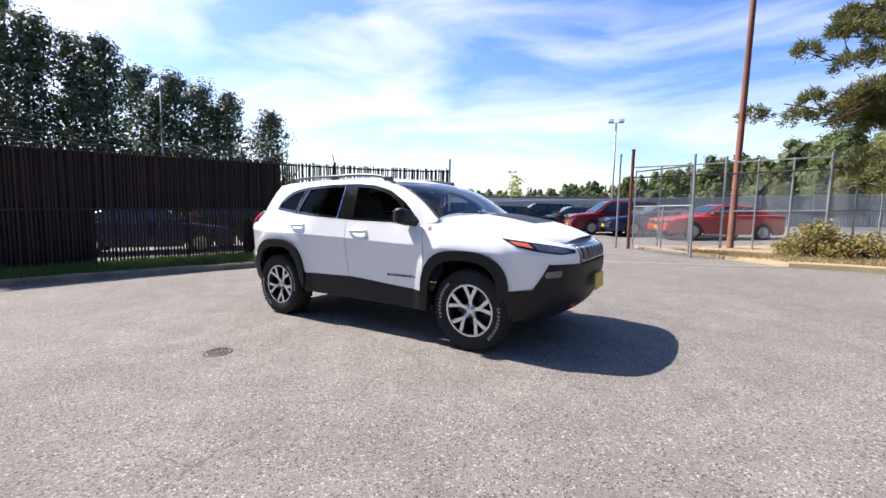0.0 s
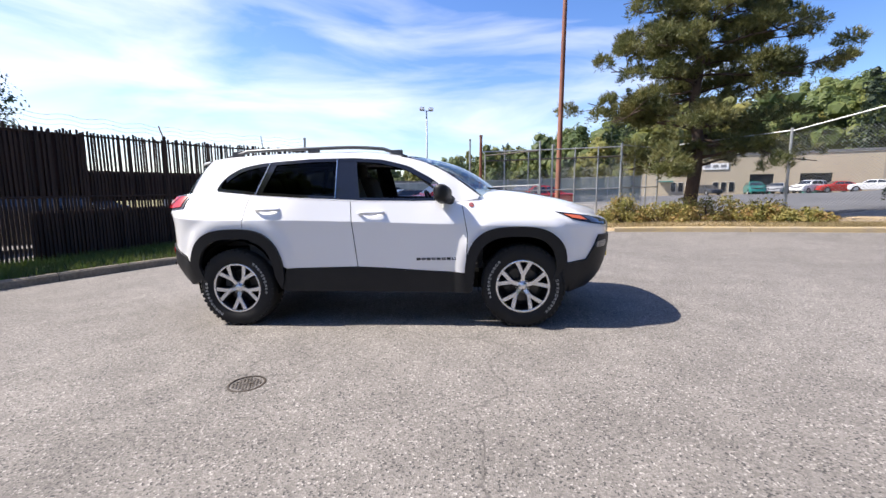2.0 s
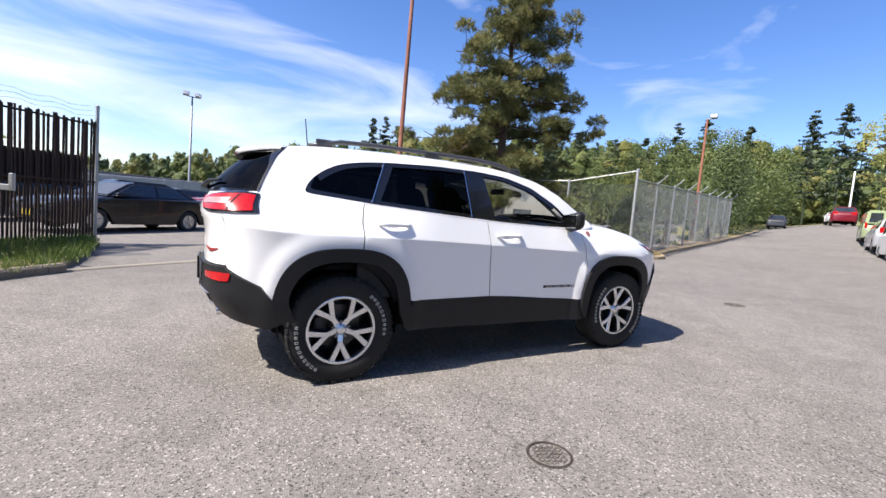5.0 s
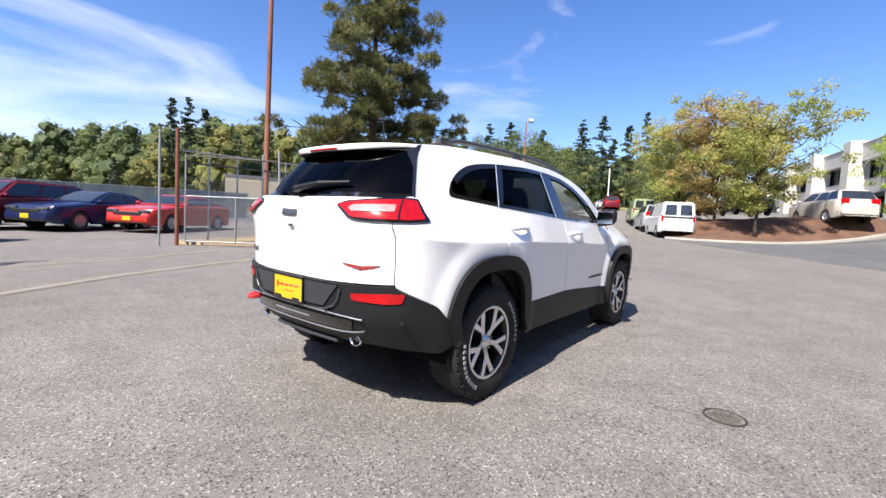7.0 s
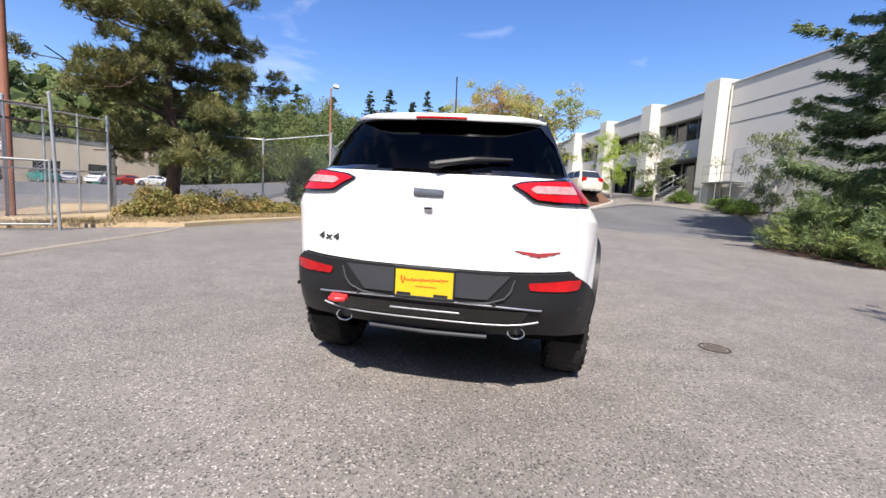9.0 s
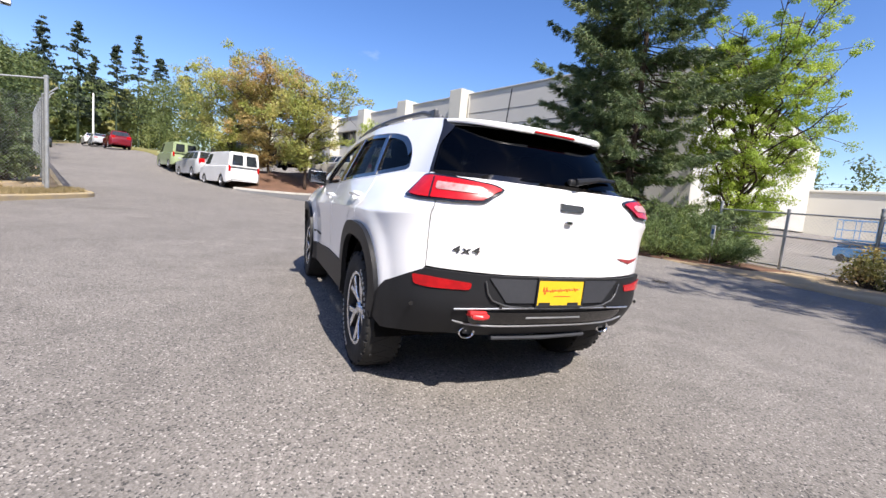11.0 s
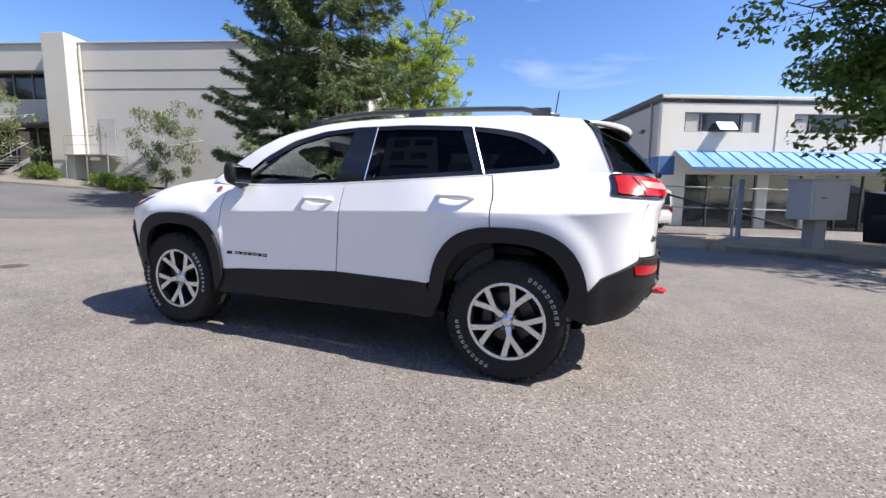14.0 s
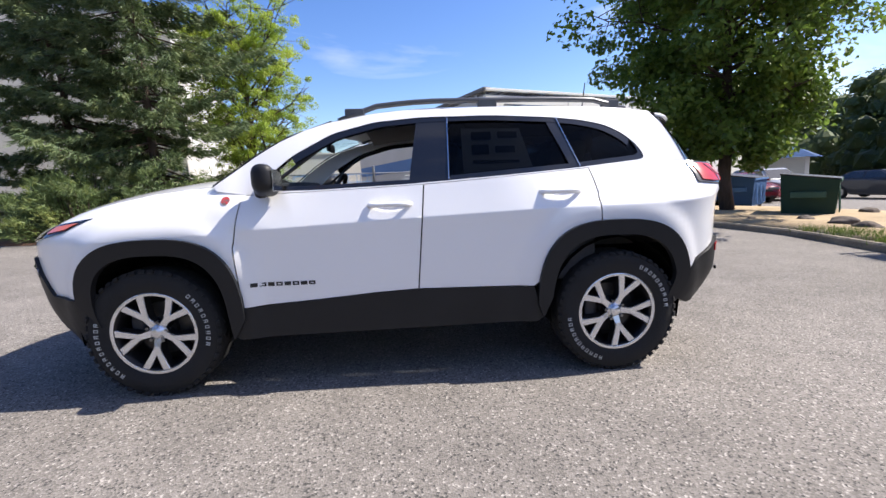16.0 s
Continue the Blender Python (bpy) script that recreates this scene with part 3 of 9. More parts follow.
def make_slat_fence():
    line = line_of(FENCE, 0.2)
    d = [0.0]
    for a, b in zip(line, line[1:]):
        d.append(d[-1] + math.hypot(b[0] - a[0], b[1] - a[1]))

    def at(s):
        return float(np.interp(s, d, [p[0] for p in line])), float(np.interp(s, d, [p[1] for p in line]))
    L = d[-1]
    n = int(L / 3.0)
    for k in range(n + 1):
        x, y = at(L * k / n)
        post(slat_fence, x, y, 2.72 if k < n else 3.0, 0.035, M["slat"] if k < n else M["galv"])
        if k < n:
            # cranked arm for barbed wire
            part("barb_arm", piped([(x, y, gz(x, y) + 2.68), (x - 0.16, y + 0.06, gz(x, y) + 3.0)], 0.014, 6), M["rust"], slat_fence)
    for h in (0.15, 1.36, 2.6):
        pts = [(*at(L * k / 40), 0) for k in range(41)]
        part("rail", piped([(x, y, gz(x, y) + h) for x, y, _ in pts], 0.022, 6), M["slat"], slat_fence)
    for h, off in ((2.78, 0.05), (2.88, 0.1), (2.98, 0.15)):
        pts = [at(L * k / 60) for k in range(61)]
        part("barbed_wire", piped([(x - off, y + off * 0.4, gz(x, y) + h + 0.03 * math.sin(k * 1.7)) for k, (x, y) in enumerate(pts)], 0.004, 3), M["wire"], slat_fence)
    # the slats share three meshes of slightly different width and top
    meshes = []
    for k in range(4):
        w = (0.043, 0.040, 0.046, 0.042)[k]
        bm = bmesh.new()
        hh = (2.67, 2.70, 2.65, 2.68)[k]
        box(bm, (w, 0.012, hh), (0, 0, hh / 2), 0.0)
        for v in bm.verts:
            if v.co.z > 1:
                v.co.z += (0.006 if v.co.x > 0 else -0.006) * (k - 1.5)
        me = bpy.data.meshes.new("slat")
        bm.to_mesh(me), bm.free()
        me.materials.append(M["slat"])
        meshes.append(me)
    s, k = L, 0
    rng = random.Random(4)
    while s > 0.1 and k < 290:
        x, y = at(s)
        x2, y2 = at(max(0, s - 0.1))
        a = math.atan2(y - y2, x - x2)
        if rng.random() > 0.012:
            shared("slat", meshes[rng.randrange(4)], slat_fence,
                   pose(x, y, gz(x, y) + rng.uniform(-0.015, 0.02), rng.uniform(-0.6, 0.6), rng.uniform(-0.5, 0.5), math.degrees(a)))
        s -= 0.067 * rng.uniform(0.96, 1.05)
        k += 1
    # dark cloth tied behind the upper half of the far stretch; last low sheet added as background shade
    for s0, s1, h0, h1 in ((0.2, 6.2, 1.36, 2.62), (6.2, L - 0.3, 1.25, 1.9), (5.2, 8.6, 0.15, 1.1), (0.0, 2.1, 0.1, 1.355)):
        bm = bmesh.new()
        rows = []
        for j in range(25):
            x, y = at(s0 + (s1 - s0) * j / 24)
            q = offset_line([at(s0 + (s1 - s0) * j / 24 - 0.05), (x, y), at(s0 + (s1 - s0) * j / 24 + 0.05)], 0.035)[1]
            rows.append([bm.verts.new((q[0], q[1], gz(x, y) + h0 + (h1 - h0) * i / 4 + 0.015 * noise.noise((j * 0.9, i, 3)))) for i in range(5)])
        for a, b in zip(rows, rows[1:]):
            for i in range(4):
                bm.faces.new((a[i], b[i], b[i + 1], a[i + 1]))
        ob = part("screen_sheet", bm, M["screen"], slat_fence, "dark brown sheet behind the slats, windbreak cloth and background shade", smooth=True)
        mod = ob.modifiers.new("thick", "SOLIDIFY")
        mod.thickness = 0.006


make_slat_fence()

# the open lot's gate, the rusty pole and the chain-link round the pine
GATE = [(0.75, 10.6), (3.25, 10.75), (5.55, 10.65), (7.5, 12.6), (9.6, 8.65), (11.02, 6.75)]
lot_fence = thing("chain_link_fence", label="tall chain-link fence with grey and rusty posts round the pine corner", category="fence")
for k, (x, y) in enumerate(GATE):
    post(lot_fence, x, y, (3.15, 2.75, 2.7, 2.75, 2.72, 3.15)[k], 0.05 if k in (0, 5) else 0.035, M["rust"] if k == 0 else M["galv"])
post(lot_fence, 0.36, 10.7, 3.05, 0.03)
post(lot_fence, 2.62, 8.55, 2.65, 0.03, M["galv"], (-0.06, 0.05), label="leaning grey post")
for k in range(len(GATE) - 1):
    a, b = GATE[k], GATE[k + 1]
    h = (2.6, 2.6, 2.65, 2.68, 2.66)[k]
    h2 = h if k < 4 else 3.1
    rail(lot_fence, a, b, h, h2)
    rail(lot_fence, a, b, 1.2 if k < 3 else 0.1, 1.2 if k < 3 else 0.1)
    if k < 3:
        rail(lot_fence, a, b, h - 0.32, h - 0.32, 0.026, M["rail_dark"])
    bm = bmesh.new()
    chain_link(bm, a, b, 0.05, (1.9, 2.3, 2.3, 2.6, 2.62)[k])
    part("wire_mesh", bm, M["wire"], lot_fence)
    for j in range(1, 3 if k < 3 else 1):
        t = j / 3
        post(lot_fence, a[0] + (b[0] - a[0]) * t, a[1] + (b[1] - a[1]) * t, h, 0.025)

gate = thing("gate", label="chain-link gate leaf standing open by a rusty post", category="gate")
ga, gb = (0.9, 10.45), (2.55, 8.65)
rail(gate, ga, gb, 1.36, 1.36, 0.02, M["wire"], name="top_rail")
rail(gate, ga, gb, 0.12, 0.12, 0.02, M["wire"], name="bottom_rail")
rail(gate, ga, gb, 2.45, 2.4, 0.022, M["rail_dark"], name="brace")
for t in (0.0, 0.55, 1.0):
    x, y = ga[0] + (gb[0] - ga[0]) * t, ga[1] + (gb[1] - ga[1]) * t
    part("upright", piped([(x, y, gz(x, y) + 0.1), (x, y, gz(x, y) + (1.4 if t else 2.5))], 0.022, 8), M["galv"], gate)
bm = bmesh.new()
chain_link(bm, ga, gb, 0.12, 1.36, 0.075)
part("wire_mesh", bm, M["wire"], gate)


def tall_pole(name, x, y, h, r0, r1, material, label, lean=(0, 0)):
    z = gz(x, y)
    bm = bmesh.new()
    tube(bm, [(x, y, z - 0.2), (x, y, z + 0.06), (x, y, z + 0.08), (x + lean[0] / 2, y + lean[1] / 2, z + h / 2), (x + lean[0], y + lean[1], z + h)],
         [r0 * 1.7, r0 * 1.6, r0, (r0 + r1) / 2, r1], 14)
    return tagged(part(name, bm, material, smooth=True), label, "pole")


tall_pole("steel_pole", 3.5, 11.05, 12.0, 0.095, 0.06, M["rust"], "very tall rusty red-brown steel pole", (0.12, 0.1))

ROAD_FENCE = [(11.02, 6.75), (30.3, 14.0)]
road_fence = thing("road_fence", label="tall grey chain-link fence with cranked barbed-wire arms", category="fence")


def make_road_fence():
    (x0, y0), (x1, y1) = ROAD_FENCE
    n = 8
    for k in range(n + 1):
        x, y = x0 + (x1 - x0) * k / n, y0 + (y1 - y0) * k / n
        if k:
            post(road_fence, x, y, 2.9, 0.04)
            part("barb_arm", piped([(x, y, gz(x, y) + 2.85), (x + 0.12, y - 0.32, gz(x, y) + 3.2)], 0.022, 6), M["galv"], road_fence)
    for h in (0.1, 2.8):
        rail(road_fence, (x0, y0), (x1, y1), h, h)
    bm = bmesh.new()
    chain_link(bm, (x0, y0), (x1, y1), 0.05, 2.8, 0.085, 0.007)
    part("wire_mesh", bm, M["wire"], road_fence)


make_road_fence()

bed_back = [(0.9, 10.9), (3.3, 11.6), (5.6, 13.2), (8.2, 14.6), (10.5, 11.0), (12.0, 8.0), (13.2, 8.2), (20.0, 11.0), (30.0, 15.2), (48.0, 22.5)]
strip_plot("verge_2", resample(offset_line(line_of(YELLOW[:], 0.4), 0.06), 50), resample(line_of(bed_back, 0.5), 50), M["dry_earth"],
           "dry planted bed behind the yellow kerb", 0.12, bumps=0.06)

# right-hand side: earth bed, kerb, rocks
kerb("kerb_5", [(-5.0, -8.95), (-6.2, -8.7), (-7.1, -7.9), (-7.6, -6.6), (-7.75, -4.6)], M["kerb_old"], "old kerb round the tree bed")
strip_plot("verge_3", resample(line_of([(-4.6, -9.0), (-6.25, -8.8), (-7.2, -7.95), (-7.7, -6.6), (-7.82, -4.6), (-7.45, -2.9)], 0.3), 30),
           resample(line_of([(-6.0, -12.4), (-9.0, -13.2), (-12.2, -11.0), (-13.0, -7.5), (-12.5, -4.0), (-10.0, -2.6)], 0.3), 30), M["dry_earth"],
           "bare dry earth bed under the maple", 0.2, bumps=0.05)
strip_plot("verge_4", resample([(6.5, -9.6), (-4.7, -9.05)], 20), resample([(6.0, -13.3), (-6.0, -13.6)], 20), M["dry_earth"], "bare dirt strip before the van yard", 0.035, bumps=0.03)
MOUND_EDGE = [(21.5, 2.6), (21.3, 0.8), (22.0, -1.2), (23.6, -3.4), (25.4, -5.4), (27.4, -6.9), (29.0, -6.6)]
MOUND_BACK = [(27.0, 4.4), (26.5, 3.0), (26.4, 1.0), (27.0, -1.0), (27.6, -3.0), (28.4, -5.2), (29.2, -6.3)]
kerb("kerb_6", MOUND_EDGE, M["concrete"], "pale concrete kerb round the bark bed", height=gz)


DRIVE = resample(line_of([(20.6, 2.4), (18.2, 0.0), (15.6, -2.6), (13.4, -5.2), (13.0, -7.6), (14.0, -10.4)], 0.4), 40)
strip_plot("drive", DRIVE, resample(line_of([(21.45, 2.5), (21.2, 0.8), (21.9, -1.3), (24.6, -5.2), (26.4, -8.6), (22.0, -13.0)], 0.4), 40), M["drive"], "darker newer asphalt of the warehouse drive", 0.022, "road", bumps=0.004, cols=14)
# rough grass either side of the road uphill
strip_plot("verge_5", resample([(26.6, 3.9), (36.0, 7.6), (52.0, 14.0), (86.0, 27.5)], 40), resample([(33.0, 3.0), (44.0, 5.0), (62.0, 9.0), (92.0, 15.0)], 40), M["wild_grass"], "rough grass bank beside the road", 0.15, bumps=0.1)
strip_plot("verge_6", resample([(31.0, 14.3), (48.0, 20.8), (64.0, 27.4), (84.0, 35.5)], 40), resample([(30.0, 19.5), (45.0, 27.0), (60.0, 34.0), (80.0, 44.0)], 40), M["wild_grass"], "rough grass bank below the roadside trees", 0.2, bumps=0.1)


def make_mound():
    n, cols = 40, 10
    f, k = resample(line_of(MOUND_EDGE, 0.3), n), resample(line_of(MOUND_BACK, 0.3), n)
    bm = bmesh.new()
    rows = []
    for i, ((ax, ay), (bx, by)) in enumerate(zip(f, k)):
        taper = smooth01(0, 0.12, i / n) * (1 - smooth01(0.8, 1.0, i / n))
        row = []
        for j in range(cols + 1):
            t = j / cols
            x, y = ax + (bx - ax) * t, ay + (by - ay) * t
            row.append(bm.verts.new((x, y, gz(x, y) + 0.1 + 0.85 * taper * smooth01(0.0, 0.6, t) + 0.07 * noise.noise((x * 1.3, y * 1.3, 5)) * min(1, 4 * t))))
        rows.append(row)
    for a, b in zip(rows, rows[1:]):
        for j in range(cols):
            bm.faces.new((a[j], a[j + 1], b[j + 1], b[j]))
    bmesh.ops.recalc_face_normals(bm, faces=bm.faces)
    if sum(q.normal.z for q in bm.faces) < 0:
        bmesh.ops.reverse_faces(bm, faces=bm.faces)
    tagged(part("mulch_bed", bm, M["mulch"], smooth=True), "raised bed of red-brown bark mulch", "bed", kind="structure")


make_mound()


strip_plot("far_lot", resample([(13.0, 12.0), (50.0, 27.0)], 24), resample([(2.0, 54.0), (46.0, 38.0)], 24), M["drive"], "darker asphalt lot before the workshop", 0.03, "road", bumps=0.004, cols=24)
strip_plot("verge_5", resample(line_of([(2.9, -10.9), (4.6, -9.5), (7.0, -8.35), (9.3, -7.75), (11.2, -8.2), (12.3, -9.6)], 0.4), 24), resample([(2.8, -12.6), (13.0, -12.8)], 24), M["mulch"],
           "reddish bark bed below the junipers", 0.06, bumps=0.03)

# ---- buildings ----
def frame_of(p0, p1):
    d = Vector((p1[0] - p0[0], p1[1] - p0[1], 0)).normalized()
    return Matrix(((d.x, -d.y, 0, p0[0]), (d.y, d.x, 0, p0[1]), (0, 0, 1, 0), (0, 0, 0, 1)))


def wall_with_holes(length, z0, z1, holes, thick=0.3):
    """A wall along x from 0 to length, face at y=0, thick behind it (+y or -y by sign); holes: (x0, x1, za, zb)."""
    xs = sorted({0.0, length, *[h[0] for h in holes], *[h[1] for h in holes]})
    zs = sorted({z0, z1, *[h[2] for h in holes], *[h[3] for h in holes]})
    bm = bmesh.new()
    grid = {}

    def v(i, j, y):
        if (i, j, y) not in grid:
            grid[i, j, y] = bm.verts.new((xs[i], y, zs[j]))
        return grid[i, j, y]

    def solid(i, j):
        if not (0 <= i < len(xs) - 1 and 0 <= j < len(zs) - 1):
            return False
        cx, cz = (xs[i] + xs[i + 1]) / 2, (zs[j] + zs[j + 1]) / 2
        return not any(h[0] < cx < h[1] and h[2] < cz < h[3] for h in holes)
    for i in range(len(xs) - 1):
        for j in range(len(zs) - 1):
            if solid(i, j):
                for y in (0.0, thick):
                    bm.faces.new((v(i, j, y), v(i + 1, j, y), v(i + 1, j + 1, y), v(i, j + 1, y)))
                for (di, dj), (a, b) in (((-1, 0), ((i, j), (i, j + 1))), ((1, 0), ((i + 1, j), (i + 1, j + 1))), ((0, -1), ((i, j), (i + 1, j))), ((0, 1), ((i, j + 1), (i + 1, j + 1)))):
                    if not solid(i + di, j + dj):
                        bm.faces.new((v(*a, 0.0), v(*b, 0.0), v(*b, thick), v(*a, thick)))
    bmesh.ops.recalc_face_normals(bm, faces=bm.faces)
    return bm


def make_white_building():
    """Two-storey office with a blue stripe and awning; its face runs from the corner, local +x; inside is local +y."""
    m = frame_of((-4.9, -22.4), (-11.8, -25.2))
    b = thing("office_building", m, "cream two-storey office with a blue awning and strip windows", "building")
    g = -0.75
    part("wall", wall_with_holes(26, g, 6.5, [(1.25, 5.4, 4.74, 5.77), (7.3, 11.5, 4.74, 5.77), (13.3, 17.5, 4.74, 5.77), (1.5, 5.6, -0.6, 2.5), (6.2, 8.2, -0.6, 2.5), (8.8, 13.2, -0.6, 2.5), (13.8, 17.2, -0.6, 2.5)], 0.3),
         M["office_wall"], b)
    part("coping", boxed((26.1, 0.42, 0.16), (13, 0.12, 6.55), 0.02), M["office_wall"], b)
    # panel joints
    for x in (6.35, 12.4, 18.5):
        part("joint_strip", boxed((0.05, 0.03, 2.85), (x, -0.012, 5.0)), M["pale_wall"], b)
    for x0 in (1.25, 7.3, 13.3):
        w = part("window", boxed((4.15, 0.04, 1.03), (x0 + 2.075, 0.16, 5.255)), M["window_dark"], b, "dark strip window")
        for dx in (0.0, 0.95, 3.2, 4.15):
            part("frame", boxed((0.06, 0.1, 1.03), (x0 + dx * 0.985 + 0.03, 0.12, 5.255), 0.008), M["lamp_grey"], w)
        for dz in (4.77, 5.74):
            part("frame", boxed((4.1, 0.1, 0.05), (x0 + 2.075, 0.115, dz), 0.008), M["lamp_grey"], w)
        for dx in (0.5, 3.68):
            part("curtain", boxed((0.75, 0.02, 0.95), (x0 + dx, 0.133, 5.25)), M["pale_wall"], w, "pale curtain")
    # one light swings open
    part("sash", boxed((1.0, 0.03, 0.62), (3.45, -0.2, 5.05), 0.01, Matrix.Rotation(radians(-42), 3, "X")), M["galv"], b, "open window sash")
    # wide dark panes added to stand for shade under the awning and trees
    for x0, x1 in ((1.5, 5.6), (8.8, 13.2), (13.8, 17.2)):
        gw = part("ground_shade_pane", boxed((x1 - x0, 0.04, 3.1), ((x0 + x1) / 2, 0.17, 0.95)), M["window_dark"], b, "dark ground-floor panes")
        for q in (0.0, 0.33, 0.67, 1.0):
            part("mullion", boxed((0.06, 0.09, 3.1), (x0 + 0.03 + (x1 - x0 - 0.06) * q, 0.12, 0.95), 0.008), M["lamp_grey"], gw)
    part("door", boxed((2.0, 0.05, 3.1), (7.2, 0.17, 0.95), 0.01), M["window_dark"], b, "dark glazed door")
    # awning with standing seams
    aw = part("awning", boxed((16.0, 0.05, 0.05), (8.85, -0.02, 3.72), 0.01), M["awning"], b, "blue sheet-metal awning")
    n = 22
    for k in range(n):
        bm = bmesh.new()
        x0, x1 = 0.85 + 16.0 * k / n, 0.85 + 16.0 * (k + 1) / n
        vs = [bm.verts.new(p) for p in ((x0, -0.01, 3.72), (x1, -0.01, 3.72), (x1, -1.55, 2.78), (x0, -1.55, 2.78))]
        bm.faces.new(vs)
        ex = bmesh.ops.extrude_face_region(bm, geom=bm.faces[:])
        bmesh.ops.translate(bm, verts=[v for v in ex["geom"] if isinstance(v, bmesh.types.BMVert)], vec=(0, 0.02, -0.03))
        box(bm, (0.05, 1.83, 0.05), (x0, -0.78, 3.275), 0, Matrix.Rotation(math.atan2(0.94, 1.54), 3, "X"))
        bmesh.ops.recalc_face_normals(bm, faces=bm.faces)
        part("panel", bm, M["awning"], aw)
    part("fascia", boxed((16.0, 0.04, 0.16), (8.85, -1.56, 2.7), 0.01), M["blue_band"], aw)
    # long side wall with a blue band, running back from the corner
    # side wall in a darker grey than the sun-brightened front
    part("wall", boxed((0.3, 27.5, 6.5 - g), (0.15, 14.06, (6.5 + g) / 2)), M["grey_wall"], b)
    band = boxed((0.03, 27.7, 1.0), (-0.012, 13.9, 2.95))
    part("blue_stripe", band, M["blue_band"], b, "blue painted stripe")
    part("blue_stripe", boxed((0.84, 0.03, 1.0), (0.42, -0.012, 2.95)), M["blue_band"], b, "blue painted stripe")
    part("parapet", boxed((0.5, 27.8, 0.22), (0.1, 13.9, 6.58), 0.03), M["roof_grey"], b)
    for y, z in ((1.9, 5.0), (14.5, 4.9)):
        part("wall_light", boxed((0.25, 0.35, 0.2), (-0.12, y, z), 0.03), M["lamp_grey"], b)
    part("downpipe", piped([(-0.08, 1.0, g), (-0.08, 1.0, 6.4)], 0.06), M["grey_wall"], b)
    part("roof", boxed((26, 27.8, 0.2), (13, 13.9, 6.35)), M["roof_grey"], b)
    part("wall", boxed((26, 0.3, 7.2), (13, 27.9, 2.9)), M["grey_wall"], b)
    return b


make_white_building()
far_hall = thing("storage_hall", frame_of((4.5, -52.0), (40.0, -38.0)), "low pale storage hall behind the van yard", "building")
part("wall", boxed((36, 12, 5.6), (17, -6, 2.6)), M["white_wall"], far_hall)
part("coping", boxed((36.3, 12.3, 0.25), (17, -6, 5.5), 0.04), M["white_wall"], far_hall)


def make_warehouse():
    m = frame_of((27.9, -13.0), (44.9, -7.9))
    b = thing("warehouse", m, "large grey concrete warehouse with tall pale pilasters and strip glazing", "building")
    g = 1.6
    # local x along the front, local -y... the front looks to local +y
    S = 7.37
    part("wall", boxed((17, 0.4, 9.7 - g), (-9.7, -0.25, (9.7 + g) / 2)), M["pale_wall"], b)
    for z in (8.25, 7.2):
        part("joint", boxed((16.9, 0.02, 0.04), (-9.7, -0.042, z)), M["dark_soffit"], b)
    part("coping", boxed((17, 0.5, 0.10), (-9.7, -0.22, 9.75), 0.02), M["grey_wall"], b)
    for k in range(7):
        x = -0.65 + S * k
        part("pilaster", boxed((1.35, 1.5, 10.05 - g), (x, 0.05, (10.05 + g) / 2), 0.02), M["white_wall"], b, "tall pale concrete pilaster")
        if k < 6:
            x0, x1 = x + 0.675, x + S - 0.675
            c, w = (x0 + x1) / 2, x1 - x0
            part("fascia", boxed((w, 0.4, 1.45), (c, -0.25, 9.0), 0.015), M["pale_wall"], b)
            part("coping", boxed((w, 0.5, 0.10), (c, -0.22, 9.77), 0.02), M["grey_wall"], b)
            win = part("window", boxed((w, 0.1, 1.6), (c, -0.9, 7.5)), M["window_dark"], b, "dark upper strip window")
            for j in range(1, 5):
                part("mullion", boxed((0.06, 0.14, 1.6), (x0 + w * j / 5, -0.86, 7.5)), M["lamp_grey"], win)
            part("spandrel", boxed((w, 0.3, 1.35), (c, -0.55, 6.05), 0.015), M["grey_wall"], b, "grey spandrel band")
            low = part("window", boxed((w, 0.1, 3.9), (c, -1.5, 3.4)), M["window_dark"], b, "dark ground-floor panes")
            for j in range(1, 4):
                part("mullion", boxed((0.07, 0.14, 3.9), (x0 + w * j / 4, -1.44, 3.4)), M["lamp_grey"], low)
            # sheltered parts get the dark grey, their shade set in the colour
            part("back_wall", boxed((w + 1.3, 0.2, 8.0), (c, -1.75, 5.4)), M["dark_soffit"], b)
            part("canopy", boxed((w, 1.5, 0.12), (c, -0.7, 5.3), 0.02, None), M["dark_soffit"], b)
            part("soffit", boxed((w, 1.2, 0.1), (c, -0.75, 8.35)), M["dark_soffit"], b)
    part("roof", boxed((62, 30, 0.2), (12.8, -15.6, 9.6)), M["roof_grey"], b)
    part("wall", boxed((0.4, 30, 9.7 - g), (-18.0, -15.4, (9.7 + g) / 2)), M["pale_wall"], b)
    part("wall", boxed((62, 0.4, 9.7 - g), (12.8, -30.5, (9.7 + g) / 2)), M["pale_wall"], b)
    # service door, landing and steel stair
    door = part("door", boxed((0.95, 0.06, 2.05), (-2.75, -0.03, 4.4), 0.01), M["grey_wall"], b, "grey steel service door")
    part("frame", boxed((1.07, 0.05, 2.12), (-2.75, -0.045, 4.42), 0.01), M["lamp_grey"], door)
    part("downpipe", piped([(-1.5, 0.05, g), (-1.5, 0.05, 9.6)], 0.05), M["pale_wall"], b)
    st = thing("steel_stair", m, "galvanised steel stair and landing at the warehouse door", "stair")
    part("landing", boxed((2.6, 1.1, 0.08), (-2.3, 0.55, 3.35), 0.01), M["galv"], st)
    for y in (0.12, 1.05):
        part("stringer", boxed((2.9, 0.06, 0.2), (0, 0, 0), 0, Matrix.Rotation(radians(33), 3, "Y")), M["galv"], st, m=pose(-4.75, y, 2.62))
